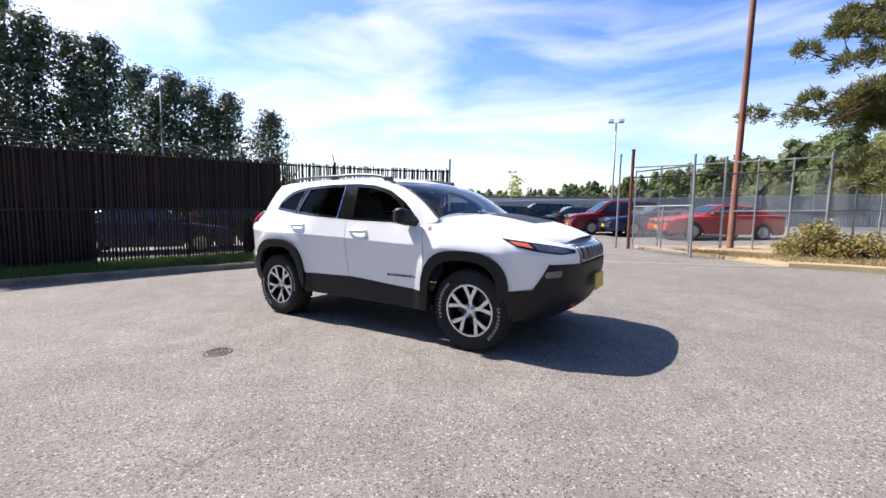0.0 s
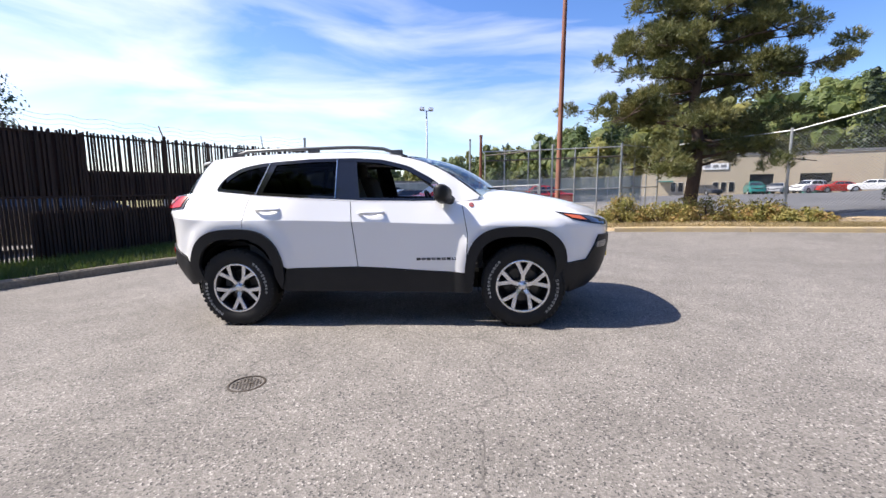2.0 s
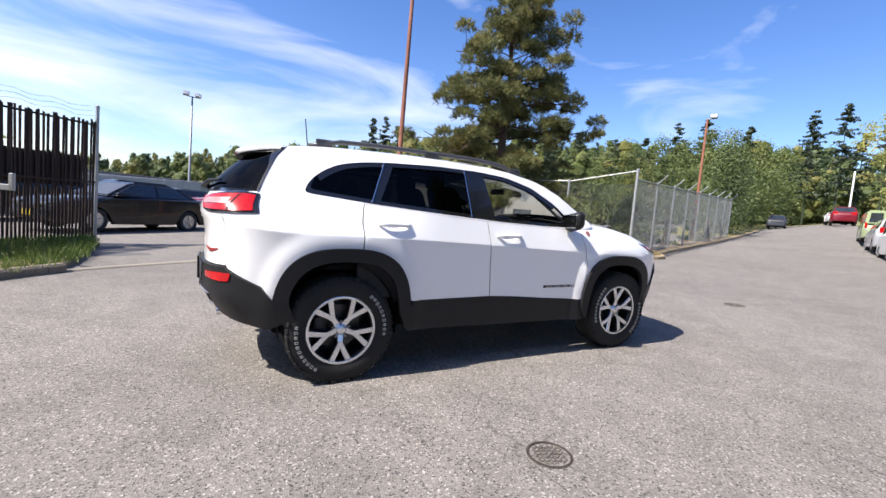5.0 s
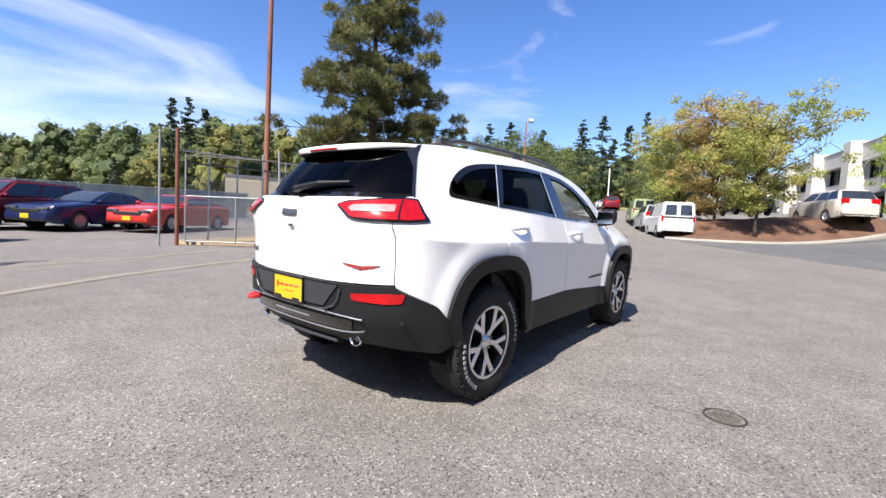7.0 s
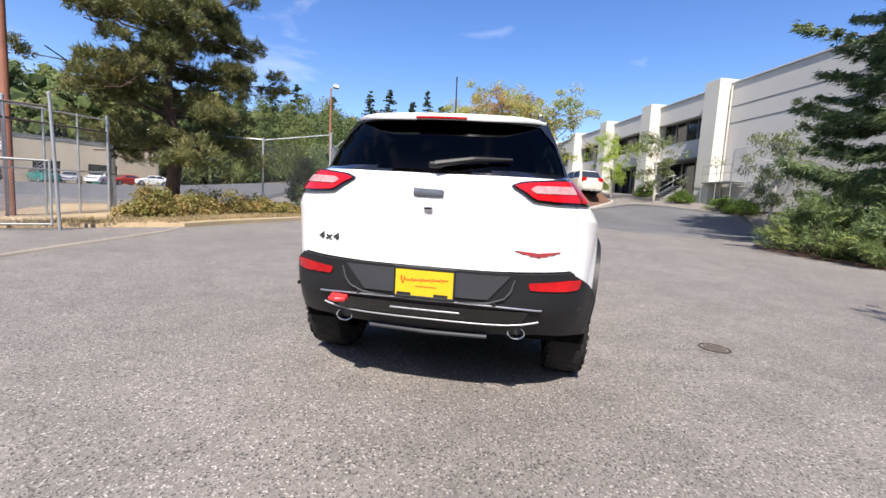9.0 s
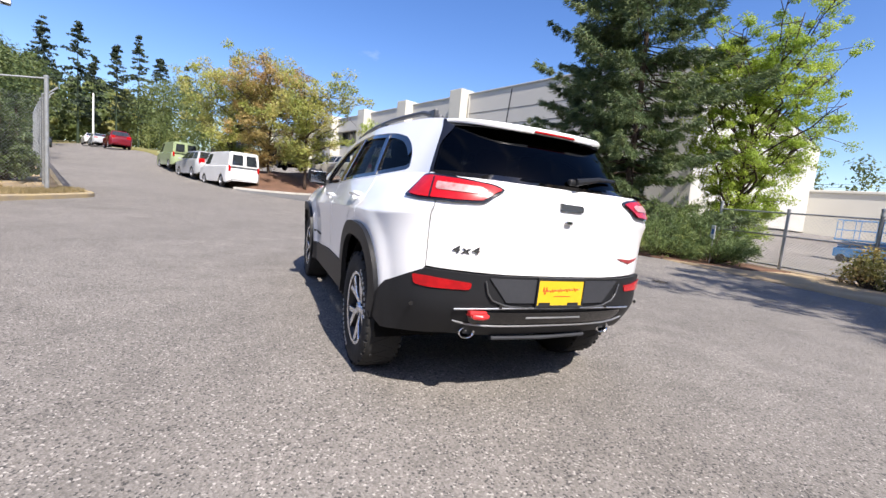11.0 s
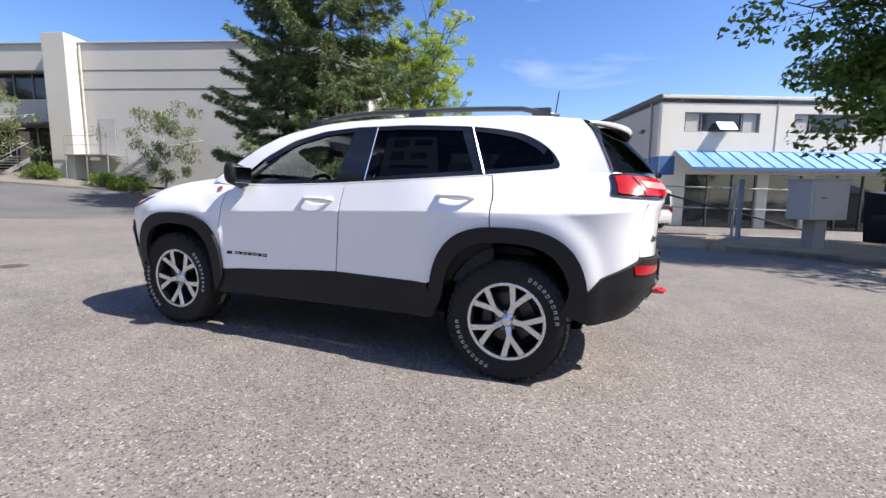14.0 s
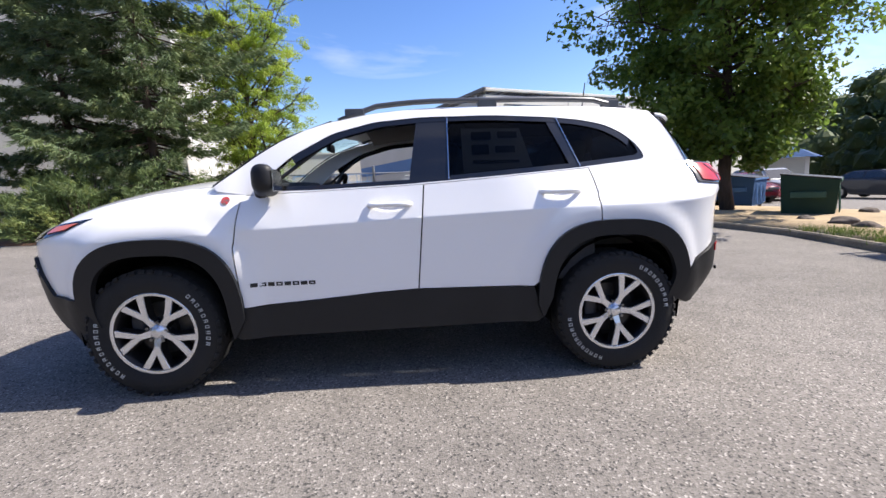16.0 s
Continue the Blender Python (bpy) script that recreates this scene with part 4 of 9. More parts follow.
    for k in range(8):
        part("tread", boxed((0.27, 0.95, 0.035), (-3.65 - 0.28 * k, 0.58, 3.2 - 0.175 * k)), M["galv"], st)
    for x, z in ((-1.05, 3.35), (-2.3, 3.35), (-3.55, 3.35), (-4.7, 2.62), (-5.8, 1.93)):
        part("post", piped([(x, 1.08, z - (1.6 if x > -3.6 else 0)), (x, 1.08, z + 1.05)], 0.025), M["galv"], st)
    for h in (0.55, 1.05):
        part("rail", piped([(-1.05, 1.08, 3.35 + h), (-3.55, 1.08, 3.35 + h), (-5.8, 1.08, 1.93 + h)], 0.02), M["galv"], st)
    st2 = thing("entrance_stair", m, "second steel stair between two pilasters", "stair")
    for k in range(9):
        part("tread", boxed((1.4, 0.28, 0.04), (2.6, 0.2 + 0.27 * k, 3.3 - 0.17 * k)), M["galv"], st2)
    for x in (1.9, 3.3):
        part("stringer", boxed((0.06, 3.0, 0.2), (0, 0, 0), 0, Matrix.Rotation(radians(-32), 3, "X")), M["galv"], st2, m=pose(x, 1.3, 2.55))
        part("rail", piped([(x, 0.0, 4.3), (x, 2.5, 2.75)], 0.02), M["galv"], st2)
        for y, z in ((0.1, 3.3), (2.45, 1.8)):
            part("post", piped([(x, y, z - 0.4), (x, y, z + 1.0)], 0.02), M["galv"], st2)
    return b


make_warehouse()


def make_workshop():
    """Long low tan workshop across the far lot."""
    p0, p1 = (41.0, 43.5), (8.0, 58.0)
    m = frame_of(p0, p1)
    b = thing("workshop", m, "long tan workshop with roller doors and a white sign", "building")
    g, t = 0.4, 5.6
    holes = [(3.9, 6.6, g, 3.3), (8.9, 11.1, g, 3.3)]
    part("wall", wall_with_holes(22.4, g - 1, t, holes, -0.3), M["tan_wall"], b)
    # a dark sheet in each opening stands for the unlit interior
    for x0, dw in ((3.9, 2.7), (8.9, 2.2)):
        d = part("door", boxed((dw, 0.06, 3.0), (x0 + dw / 2, -0.25, g + 1.5)), M["window_dark"], b, "dark sheet for the shade inside an open roller door")
        part("goods", boxed((dw * 0.8, 0.6, 1.3), (x0 + dw / 2, 0.25, g + 0.75), 0.05), M["teal"], d, "teal machine inside")
    for wx in (12.8, 13.6, 14.4, 17.2, 18.0, 18.8):
        w = part("window", boxed((0.5, 0.08, 1.1), (wx, 0.02, 1.9), 0.01), M["window_dark"], b)
        part("frame", boxed((0.6, 0.06, 1.2), (wx, 0.0, 1.9), 0.01), M["white_wall"], w)
    # end wall wears the darker tan, its shade put into the colour
    part("side_wall", boxed((0.3, 14, t - g + 1), (-0.15, -7, (t + g - 1) / 2)), M["tan_shade"], b)
    part("roof", boxed((22.6, 14.2, 0.25), (11.2, -7, t), 0.02), M["roof_grey"], b)
    part("trim", boxed((22.6, 0.1, 0.22), (11.2, 0.04, t - 0.05), 0.02), M["white_wall"], b)
    sign = part("sign", boxed((2.6, 0.08, 0.75), (14.5, 0.06, 4.3), 0.01), M["white_paint"], b, "white sign board with blurred dark writing")
    for k in range(3):
        part("sign_bar", boxed((0.55, 0.02, 0.3), (13.7 + 0.8 * k, 0.11, 4.32)), M["lamp_grey"], sign)
    part("gable", boxed((1.6, 0.9, 0.14), (19.6, 0.5, 2.6), 0.02), M["teal"], b, "small green porch roof")
    return b


M["tan_wall"] = paint("tan_wall", (0.44, 0.37, 0.27), (0.40, 0.335, 0.245), 0.3, 0.9)
# shaded copy of the tan wall colour, for the end wall
M["tan_shade"] = paint("tan_wall_shaded", (0.33, 0.29, 0.23), (0.29, 0.25, 0.20), 0.3, 0.9)
M["teal"] = paint("teal_paint", (0.03, 0.22, 0.20), (0.02, 0.17, 0.15), 2.0, 0.5)
M["white_paint"] = paint("white_paint", (0.75, 0.75, 0.74), (0.68, 0.68, 0.67), 1.0, 0.5)
make_workshop()

# the long pale hall at the end of the car lot
hall = thing("lot_hall", frame_of((-40.0, 45.0), (-5.0, 56.0)), "long low pale grey hall behind the car lot", "building")
part("wall", wall_with_holes(37, -1.5, 2.75, [(4.5, 6.0, 0.9, 1.9), (11.0, 12.5, 0.9, 1.9), (22.0, 23.5, 1.1, 2.0), (29.0, 30.5, 1.1, 2.0)], 0.3), M["grey_wall"], hall)
for x in (5.25, 11.75, 22.75, 29.75):
    part("window", boxed((1.5, 0.05, 1.0), (x, 0.2, 1.45)), M["window_dark"], hall)
part("roof", boxed((37.4, 14, 0.3), (18.5, 7, 2.85), 0.03), M["roof_grey"], hall)
for k in range(9):
    part("rib", boxed((0.3, 0.06, 4.1), (2 + 4.2 * k, -0.02, 0.6), 0.01), M["pale_wall"], hall)


def area_fence(name, p0, p1, h, label, n=8, material=None, solid=False):
    f = thing(name, label=label, category="fence")
    for k in range(n + 1):
        post(f, p0[0] + (p1[0] - p0[0]) * k / n, p0[1] + (p1[1] - p0[1]) * k / n, h + 0.05, 0.035)
    for hh in (0.1, h):
        rail(f, p0, p1, hh, hh, 0.022)
    bm = bmesh.new()
    chain_link(bm, p0, p1, 0.05, h, 0.12, 0.008)
    part("wire_mesh", bm, M["wire"], f)
    if solid:
        (x0, y0), (x1, y1) = p0, p1
        L = math.hypot(x1 - x0, y1 - y0)
        bm = bmesh.new()
        a = math.atan2(y1 - y0, x1 - x0)
        for k in range(int(L / 0.11)):
            t = (k + 0.5) * 0.11 / L
            x, y = x0 + (x1 - x0) * t, y0 + (y1 - y0) * t
            box(bm, (0.085, 0.01, h - 0.1), (x, y, gz(x, y) + h / 2), 0, Matrix.Rotation(a, 3, "Z"))
        tagged(part("slats", bm, M["green_slat"], f), kind="stuff")
    return f


area_fence("lot_back_fence", (-20.0, 30.0), (14.0, 33.5), 2.1, "grey slatted chain-link fence at the back of the car lot", 12, solid=True)
YARD = [(5.6, -13.4), (1.2, -12.9), (-3.6, -13.0), (-9.0, -14.6)]
yard_fence = thing("yard_fence", label="steel-rail and chain-link fence before the van yard", category="fence")
for a, b in zip(YARD, YARD[1:]):
    n = 2
    for k in range(n + 1):
        post(yard_fence, a[0] + (b[0] - a[0]) * k / n, a[1] + (b[1] - a[1]) * k / n, 2.0 if k == 0 else 1.85, 0.045)
    for h in (0.12, 1.05, 1.75):
        rail(yard_fence, a, b, h, h, 0.025)
    bm = bmesh.new()
    chain_link(bm, a, b, 0.1, 1.75, 0.1)
    part("wire_mesh", bm, M["wire"], yard_fence)
rail(yard_fence, YARD[1], YARD[2], 0.25, 1.6, 0.03, M["black"], "brace")
rail(yard_fence, YARD[2], YARD[3], 1.6, 0.3, 0.03, M["black"], "brace")

# ---- trees and plants ----
def leaves(centres, spreads, count, size, rng, flat=0.0, droop=0.0, long=1.0, out=None, even=0.0, corners=4):
    """Small bent leaf blades scattered in clumps: arrays of vertices and faces. flat: how level the blades lie."""
    verts, faces = ([], []) if out is None else out
    C, S = np.array(centres, float), np.array(spreads, float)
    n = len(C) * count
    idx = np.repeat(np.arange(len(C)), count)
    d = rng.normal(size=(n, 3))
    d /= np.linalg.norm(d, axis=1)[:, None]
    d *= (rng.random(n) ** 0.45)[:, None]
    p = C[idx] + d * S[idx]
    nrm = rng.normal(size=(n, 3)) * (1 - flat) * (1 - 0.6 * even) + np.array([0, 0, 1.0]) * (0.4 + 1.5 * flat) + d * (0.9 + 1.4 * even)
    nrm /= np.linalg.norm(nrm, axis=1)[:, None]
    t = np.cross(nrm, rng.normal(size=(n, 3)))
    t /= np.linalg.norm(t, axis=1)[:, None]
    b = np.cross(nrm, t)
    s = size * rng.uniform(0.6, 1.35, n)[:, None]
    base = len(verts)
    tip = p + t * s * long + np.array([0, 0, -droop]) * s
    q = np.stack([p - t * s * 0.5 * long, p - b * s * 0.42 + nrm * s * 0.1, tip, p + b * s * 0.42 + nrm * s * 0.1], 1).reshape(-1, 3)
    if corners == 3:
        q = np.stack([p - t * s * 0.5 - b * s * 0.5, p + t * s * 0.1 + b * s * 0.62, p + t * s * 0.8 - b * s * 0.2], 1).reshape(-1, 3)
    verts.extend(map(tuple, q))
    faces.extend([tuple(range(base + corners * k, base + corners * k + corners)) for k in range(n)])
    return verts, faces


def needles(starts, ways, count, length, width, rng, out=None, spread=0.8):
    """Tufts of needle blades: thin three-cornered blades fanning out from twig ends."""
    verts, faces = ([], []) if out is None else out
    P, W = np.array(starts, float), np.array(ways, float)
    n = len(P) * count
    idx = np.repeat(np.arange(len(P)), count)
    d = W[idx] + rng.normal(size=(n, 3)) * spread
    d /= np.linalg.norm(d, axis=1)[:, None]
    side = np.cross(d, rng.normal(size=(n, 3)))
    side /= np.linalg.norm(side, axis=1)[:, None]
    l = length * rng.uniform(0.6, 1.25, n)[:, None]
    p = P[idx] + rng.normal(size=(n, 3)) * length * 0.25
    base = len(verts)
    q = np.stack([p - side * width, p + side * width, p + d * l], 1).reshape(-1, 3)
    verts.extend(map(tuple, q))
    faces.extend([(base + 3 * k, base + 3 * k + 1, base + 3 * k + 2) for k in range(n)])
    return verts, faces


def limbed(bm, base, top, r0, r1, rng, sides=8, wob=0.05, n=6):
    """A slightly crooked tapered stem; returns its points."""
    a, b = Vector(base), Vector(top)
    L = (b - a).length
    pts = [a.lerp(b, k / n) + Vector((rng.normal(), rng.normal(), rng.normal() * 0.3)) * wob * L * (0.25 if 0 < k < n else 0) for k in range(n + 1)]
    tube(bm, pts, [r0 + (r1 - r0) * (k / n) ** 0.8 for k in range(n + 1)], sides)
    return pts


def along(pts, t):
    k = min(int(t * (len(pts) - 1)), len(pts) - 2)
    return pts[k].lerp(pts[k + 1], t * (len(pts) - 1) - k)


def broadleaf(name, label, seed, h, spread, trunk_r, clear, leaf_mat, bark_mat, leaf=0.09, limbs=16, per=130, sub=5, clump=0.62, lean=(0, 0), upward=0.55, droop=0.0, group="", category="tree"):
    """A broadleaf tree at the origin: trunk, limbs with side twigs, and leaf clumps along them."""
    rng = np.random.default_rng(seed)
    t = thing(name, None, label, category, group)
    bm = bmesh.new()
    trunk = limbed(bm, (0, 0, -0.2), (lean[0], lean[1], h * 0.86), trunk_r, trunk_r * 0.15, rng, 10, 0.03, 8)
    cs, ss = [], []
    for k in range(limbs):
        u = clear + (0.97 - clear) * (k + rng.random() * 0.8) / limbs
        p = along(trunk, u)
        az = k * 2.4 + rng.normal() * 0.35
        w = max(0.0, 1 - ((u - clear) / (1 - clear)))
        reach = spread * (0.35 + 0.75 * math.sin(math.pi * min(1, 0.18 + 0.8 * w))) * rng.uniform(0.72, 1.12)
        e = p + Vector((math.cos(az) * reach, math.sin(az) * reach, reach * upward * rng.uniform(0.5, 1.3)))
        limb = limbed(bm, p, e, trunk_r * 0.38 * (1.1 - u * 0.7), 0.012, rng, 6, 0.14, 5)
        for j in range(sub):
            v = 0.4 + 0.6 * (j + rng.random() * 0.7) / sub
            q = along(limb, min(v, 1.0))
            e2 = q + Vector((rng.normal(), rng.normal(), rng.normal() * 0.6 + 0.25)) * reach * 0.26
            limbed(bm, q, e2, 0.018, 0.006, rng, 4, 0.1, 2)
            cs.append(tuple(e2)), ss.append(np.array((1, 1, 0.72)) * clump * rng.uniform(0.65, 1.25))
    for k in range(limbs // 2):
        p = along(trunk, 0.72 + 0.28 * rng.random())
        cs.append(tuple(p + Vector((rng.normal(), rng.normal(), rng.normal())) * spread * 0.16)), ss.append(np.array((1, 1, 1)) * clump * 0.8)
    part("trunk", bm, bark_mat, t, smooth=True)
    v, f = leaves(cs, ss, per, leaf, rng, 0.25, droop)
    raw("crown", v, f, leaf_mat, t)
    return t


def pine_tree(name, label, seed, h, m):
    """A broad old pine: bare crooked trunk, level limbs, and pads of needle tufts with sky between."""
    rng = np.random.default_rng(seed)
    t = thing(name, m, label, "tree")
    bm = bmesh.new()
    trunk = limbed(bm, (0, 0, -0.3), (0.5, 0.3, h * 0.97), 0.25, 0.05, rng, 12, 0.03, 10)
    starts, ways = [], []
    limbs = 64
    for k in range(limbs):
        u = 0.20 + 0.79 * (k + rng.random()) / limbs
        p = along(trunk, min(1, u))
        az = k * 2.4 + rng.normal() * 0.4
        reach = float(np.interp(u, (0.2, 0.34, 0.5, 0.62, 0.85, 1.0), (3.0, 3.9, 3.1, 3.3, 2.5, 1.0))) * rng.uniform(0.5, 1.0)
        rise = reach * rng.uniform(-0.30, 0.38) if u < 0.75 else reach * rng.uniform(0.1, 0.6)
        e = p + Vector((math.cos(az) * reach, math.sin(az) * reach, rise))
        limb = limbed(bm, p, e, 0.07 * (1.15 - u), 0.014, rng, 6, 0.16, 6)
        tufts = max(3, int(reach * 2.3))
        for q in range(tufts):
            v = 0.36 + 0.64 * (q + rng.random() * 0.7) / tufts
            c0 = along(limb, min(v, 1)) + Vector((rng.normal() * 0.32, rng.normal() * 0.32, 0.1 + rng.normal() * 0.24))
            limbed(bm, along(limb, min(v, 1) * 0.92), c0, 0.018, 0.006, rng, 4, 0.1, 2)
            pr = rng.uniform(0.26, 0.58)
            for w in range(62):
                d = Vector(rng.normal(size=3)).normalized()
                if d.z < -0.35:
                    d.z *= -0.6
                c = c0 + Vector((d.x * pr, d.y * pr, d.z * pr * 0.85)) * (0.35 + 0.65 * rng.random() ** 0.5)
                starts.append(tuple(c)), ways.append((d.x * 0.8, d.y * 0.8, d.z * 0.5 + 0.45))
    part("trunk", bm, M["bark"], t, smooth=True)
    v, f = needles(starts, ways, 11, 0.15, 0.015, rng, spread=0.6)
    raw("crown", v, f, M["pine_leaf"], t)
    return t


def spruce_tree(name, label, seed, h, width, m, mat=None, bare=0.02, tufts=6, length=0.16, ragged=0.25):
    """A conical spruce: whorls of drooping limbs thick with needle sprays."""
    rng = np.random.default_rng(seed)
    t = thing(name, m, label, "tree")
    bm = bmesh.new()
    trunk = limbed(bm, (0, 0, -0.3), (0.1, 0.1, h), 0.17, 0.02, rng, 10, 0.015, 10)
    starts, ways = [], []
    tiers = max(6, int(h * (2.1 if h < 12 else 1.75)))
    for k in range(tiers):
        u = bare + (0.985 - bare) * k / (tiers - 1)
        n = 8 if h > 4 else 6
        for j in range(n):
            p = along(trunk, min(1.0, max(0.0, u + rng.normal() * 0.012)))
            az = 2 * math.pi * j / n + k * 0.77 + rng.normal() * 0.25
            reach = (width * (1 - u) ** (0.42 if h > 12 else 0.56) * min(1, 0.75 + 2.2 * u) + 0.12) * rng.uniform(1 - 2 * ragged, 1 + ragged * 0.5)
            mid = p + Vector((math.cos(az) * reach * 0.6, math.sin(az) * reach * 0.6, (-0.20 + 0.25 * u) * reach))
            e = p + Vector((math.cos(az) * reach, math.sin(az) * reach, (-0.16 + 0.5 * u) * reach))
            tube(bm, [p, mid, e], [0.04 * (1.1 - u), 0.022, 0.006], 5)
            cnt = max(3, int(reach * 5.0))
            for q in range(cnt):
                v = 0.2 + 0.8 * (q + rng.random()) / cnt
                b = p.lerp(mid, v / 0.6) if v < 0.6 else mid.lerp(e, (v - 0.6) / 0.4)
                # flat drooping sprays to both sides of the limb
                for w in range(tufts + 2):
                    sd = rng.choice((-1, 1)) * rng.random() ** 0.7 * min(0.55, 0.3 * reach) * (1.2 - v)
                    c = b + Vector((-math.sin(az) * sd, math.cos(az) * sd, rng.normal() * 0.035 - 0.28 * abs(sd)))
                    c += Vector((math.cos(az), math.sin(az), 0)) * abs(sd) * 0.6
                    starts.append(tuple(c)), ways.append((math.cos(az) * 0.9 - math.sin(az) * sd * 1.5, math.sin(az) * 0.9 + math.cos(az) * sd * 1.5, -0.35 + rng.normal() * 0.15))
    part("trunk", bm, M["bark"], t, smooth=True)
    v, f = needles(starts, ways, 7, length, 0.019, rng, spread=0.42)
    raw("crown", v, f, mat or M["spruce_leaf"], t)
    return t


def stand(x, y, turn=0, sink=0.0, s=1.0):
    return pose(x, y, gz(x, y) - sink, 0, 0, turn) @ Matrix.Scale(s, 4)


pine_tree("pine_tree", "large old pine with layered needle pads above a brown bed", 5, 10.6, stand(8.0, 10.75, 40))
spruce_tree("spruce_tree", "big dark green spruce with ragged drooping limbs", 11, 17.0, 4.3, stand(8.3, -11.8, 0), bare=0.0, tufts=8, length=0.19, ragged=0.33)
spruce_tree("spruce_tree", "second dark spruce standing close behind", 12, 13.0, 3.4, stand(11.4, -12.6, 0), bare=0.0, tufts=8, length=0.19, ragged=0.33)

maple = broadleaf("maple_tree", "spreading green maple on the dry earth bed", 21, 13.2, 3.9, 0.23, 0.17, M["maple_leaf"], M["bark"], 0.13, 66, 165, 7, 0.72, lean=(0.1, -0.7), upward=0.4)
maple.matrix_basis = stand(-10.4, -9.7, 0, 0.0, 1.0)
lime = broadleaf("locust_tree", "light yellow-green feathery tree behind the spruces", 23, 8.2, 2.3, 0.18, 0.05, M["lime_leaf"], M["bark"], 0.05, 58, 150, 13, 0.27, upward=1.3)
lime.matrix_basis = stand(6.6, -16.0, 0)
M["orange_leaf"] = leafy("pale_orange_leaves", (0.26, 0.25, 0.08), (0.45, 0.34, 0.13), (0.58, 0.36, 0.16), 0.5, 0.5)
M["bush_leaf"] = leafy("bush_leaves", (0.05, 0.08, 0.03), (0.11, 0.15, 0.05), (0.20, 0.24, 0.10), 0.5, 0.35)
for k, (x, y, s, h) in enumerate(((23.1, -1.2, 1.0, 6.2), (24.9, 0.8, 0.95, 6.4), (26.6, 3.0, 1.1, 6.8))):
    yt = broadleaf("ornamental_tree", ("small tree turning yellow on the bark bed", "small pale orange and green tree on the bark bed", "loose yellow-green tree by the parked vans")[k], 31 + k, h, 2.5, 0.11, 0.2,
                   M["orange_leaf"] if k == 1 else M["yellow_leaf"], M["bark"], 0.085, 28, 105, 7, 0.48, upward=0.7, group="trees on the bark bed")
    yt.matrix_basis = pose(x, y, gz(x, y) + 0.35, 0, 0, 50 * k)
for k, (x, y, h) in enumerate(((27.4, -9.6, 5.2), (29.4, -7.2, 5.0), (20.0, -13.2, 5.4))):
    bt = broadleaf("birch_tree", "slender weeping birch against the warehouse", 41 + k, h, 1.7, 0.09, 0.22, M["birch_leaf"] if k != 1 else M["lime_leaf"], M["birch"], 0.07, 12, 70, 5, 0.42,
                   upward=0.25, droop=1.2, group="birches by the warehouse")
    bt.matrix_basis = stand(x, y, 70 * k)


def shrub(name, label, seed, x, y, rx, ry, h, mat, leaf=0.05, clumps=40, per=90, category="shrub", lift=0.0, needle=False):
    rng = np.random.default_rng(seed)
    t = thing(name, pose(x, y, gz(x, y) + lift), label, category)
    cs, ss = [], []
    bm = bmesh.new()
    for k in range(clumps):
        a, r = rng.random() * 2 * math.pi, math.sqrt(rng.random())
        px, py = math.cos(a) * r * rx, math.sin(a) * r * ry
        pz = h * (1 - r * r * 0.75) * rng.uniform(0.25, 0.85)
        cs.append((px, py, pz)), ss.append(np.array((0.33, 0.33, 0.22)) * min(1.0, 0.5 + 0.4 * h) * rng.uniform(0.7, 1.3))
        tube(bm, [(px * 0.3, py * 0.3, -0.05), (px * 0.8, py * 0.8, pz * 0.6), (px, py, pz)], [0.02, 0.012, 0.004], 4)
    part("stem", bm, M["bark"], t)
    if needle:
        st, wy = [], []
        for c, s in zip(cs, ss):
            w = Vector((c[0] / rx, c[1] / ry, 0.25 + 0.5 * rng.random())).normalized()
            for j in range(16):
                st.append(tuple(np.array(c) + np.array(w) * 0.34 * (j / 15 - 0.5) * 2 + rng.normal(size=3) * s * 0.28)), wy.append((w.x, w.y, w.z * 0.8 - 0.1))
        v, f = needles(st, wy, per // 12, leaf * 2.0, 0.012, rng, spread=0.6)
    else:
        v, f = leaves(cs, ss, per, leaf, rng, 0.1)
    raw("foliage", v, f, mat, t)
    return t


# creeping plants round the pine's foot
for k, (x, y, rx, ry, h) in enumerate(((6.3, 8.9, 1.2, 0.8, 0.75), (7.6, 9.0, 1.3, 1.0, 0.9), (8.8, 8.6, 1.1, 0.9, 0.75), (5.2, 8.9, 0.7, 0.6, 0.95), (9.6, 7.8, 0.8, 0.5, 0.4))):
    shrub("creeper", "low creeping plant with green, yellow and dry brown leaves", 60 + k, x, y, rx, ry, h, M["ivy_leaf"], 0.055, 45, 70, "creeper", 0.1)
shrub("bush", "tall leafy bush behind the road fence", 70, 14.0, 9.1, 1.0, 0.9, 2.9, M["bush_leaf"], 0.07, 110, 90, "bush", 0.1)
for k, (x, y) in enumerate(((17.2, 9.7), (22.3, 11.6), (26.5, 13.2))):
    spruce_tree("conifer", "narrow dark conifer before the road fence", 75 + k, 2.7, 0.55, stand(x, y), tufts=5)
# junipers along the foot of the spruces
for k, (x, y, rx, ry, h) in enumerate(((5.4, -10.2, 1.3, 1.0, 1.3), (7.0, -9.2, 1.4, 1.0, 1.8), (8.7, -8.6, 1.4, 1.0, 1.9), (10.0, -9.2, 1.1, 1.0, 1.7), (6.0, -11.6, 1.5, 1.2, 2.3), (4.4, -11.2, 1.1, 0.9, 1.5), (9.4, -9.8, 1.5, 1.2, 2.6))):
    shrub("juniper", "spreading juniper in grey-green and yellow-green at the yard's edge", 80 + k, x, y, rx, ry, h, M["juniper_leaf"], 0.075, 85, 90, "juniper", 0.05, True)
shrub("bush", "dry weedy bush at the van yard fence", 90, 0.9, -12.2, 0.7, 0.5, 1.2, M["ivy_leaf"], 0.05, 40, 70, "bush")
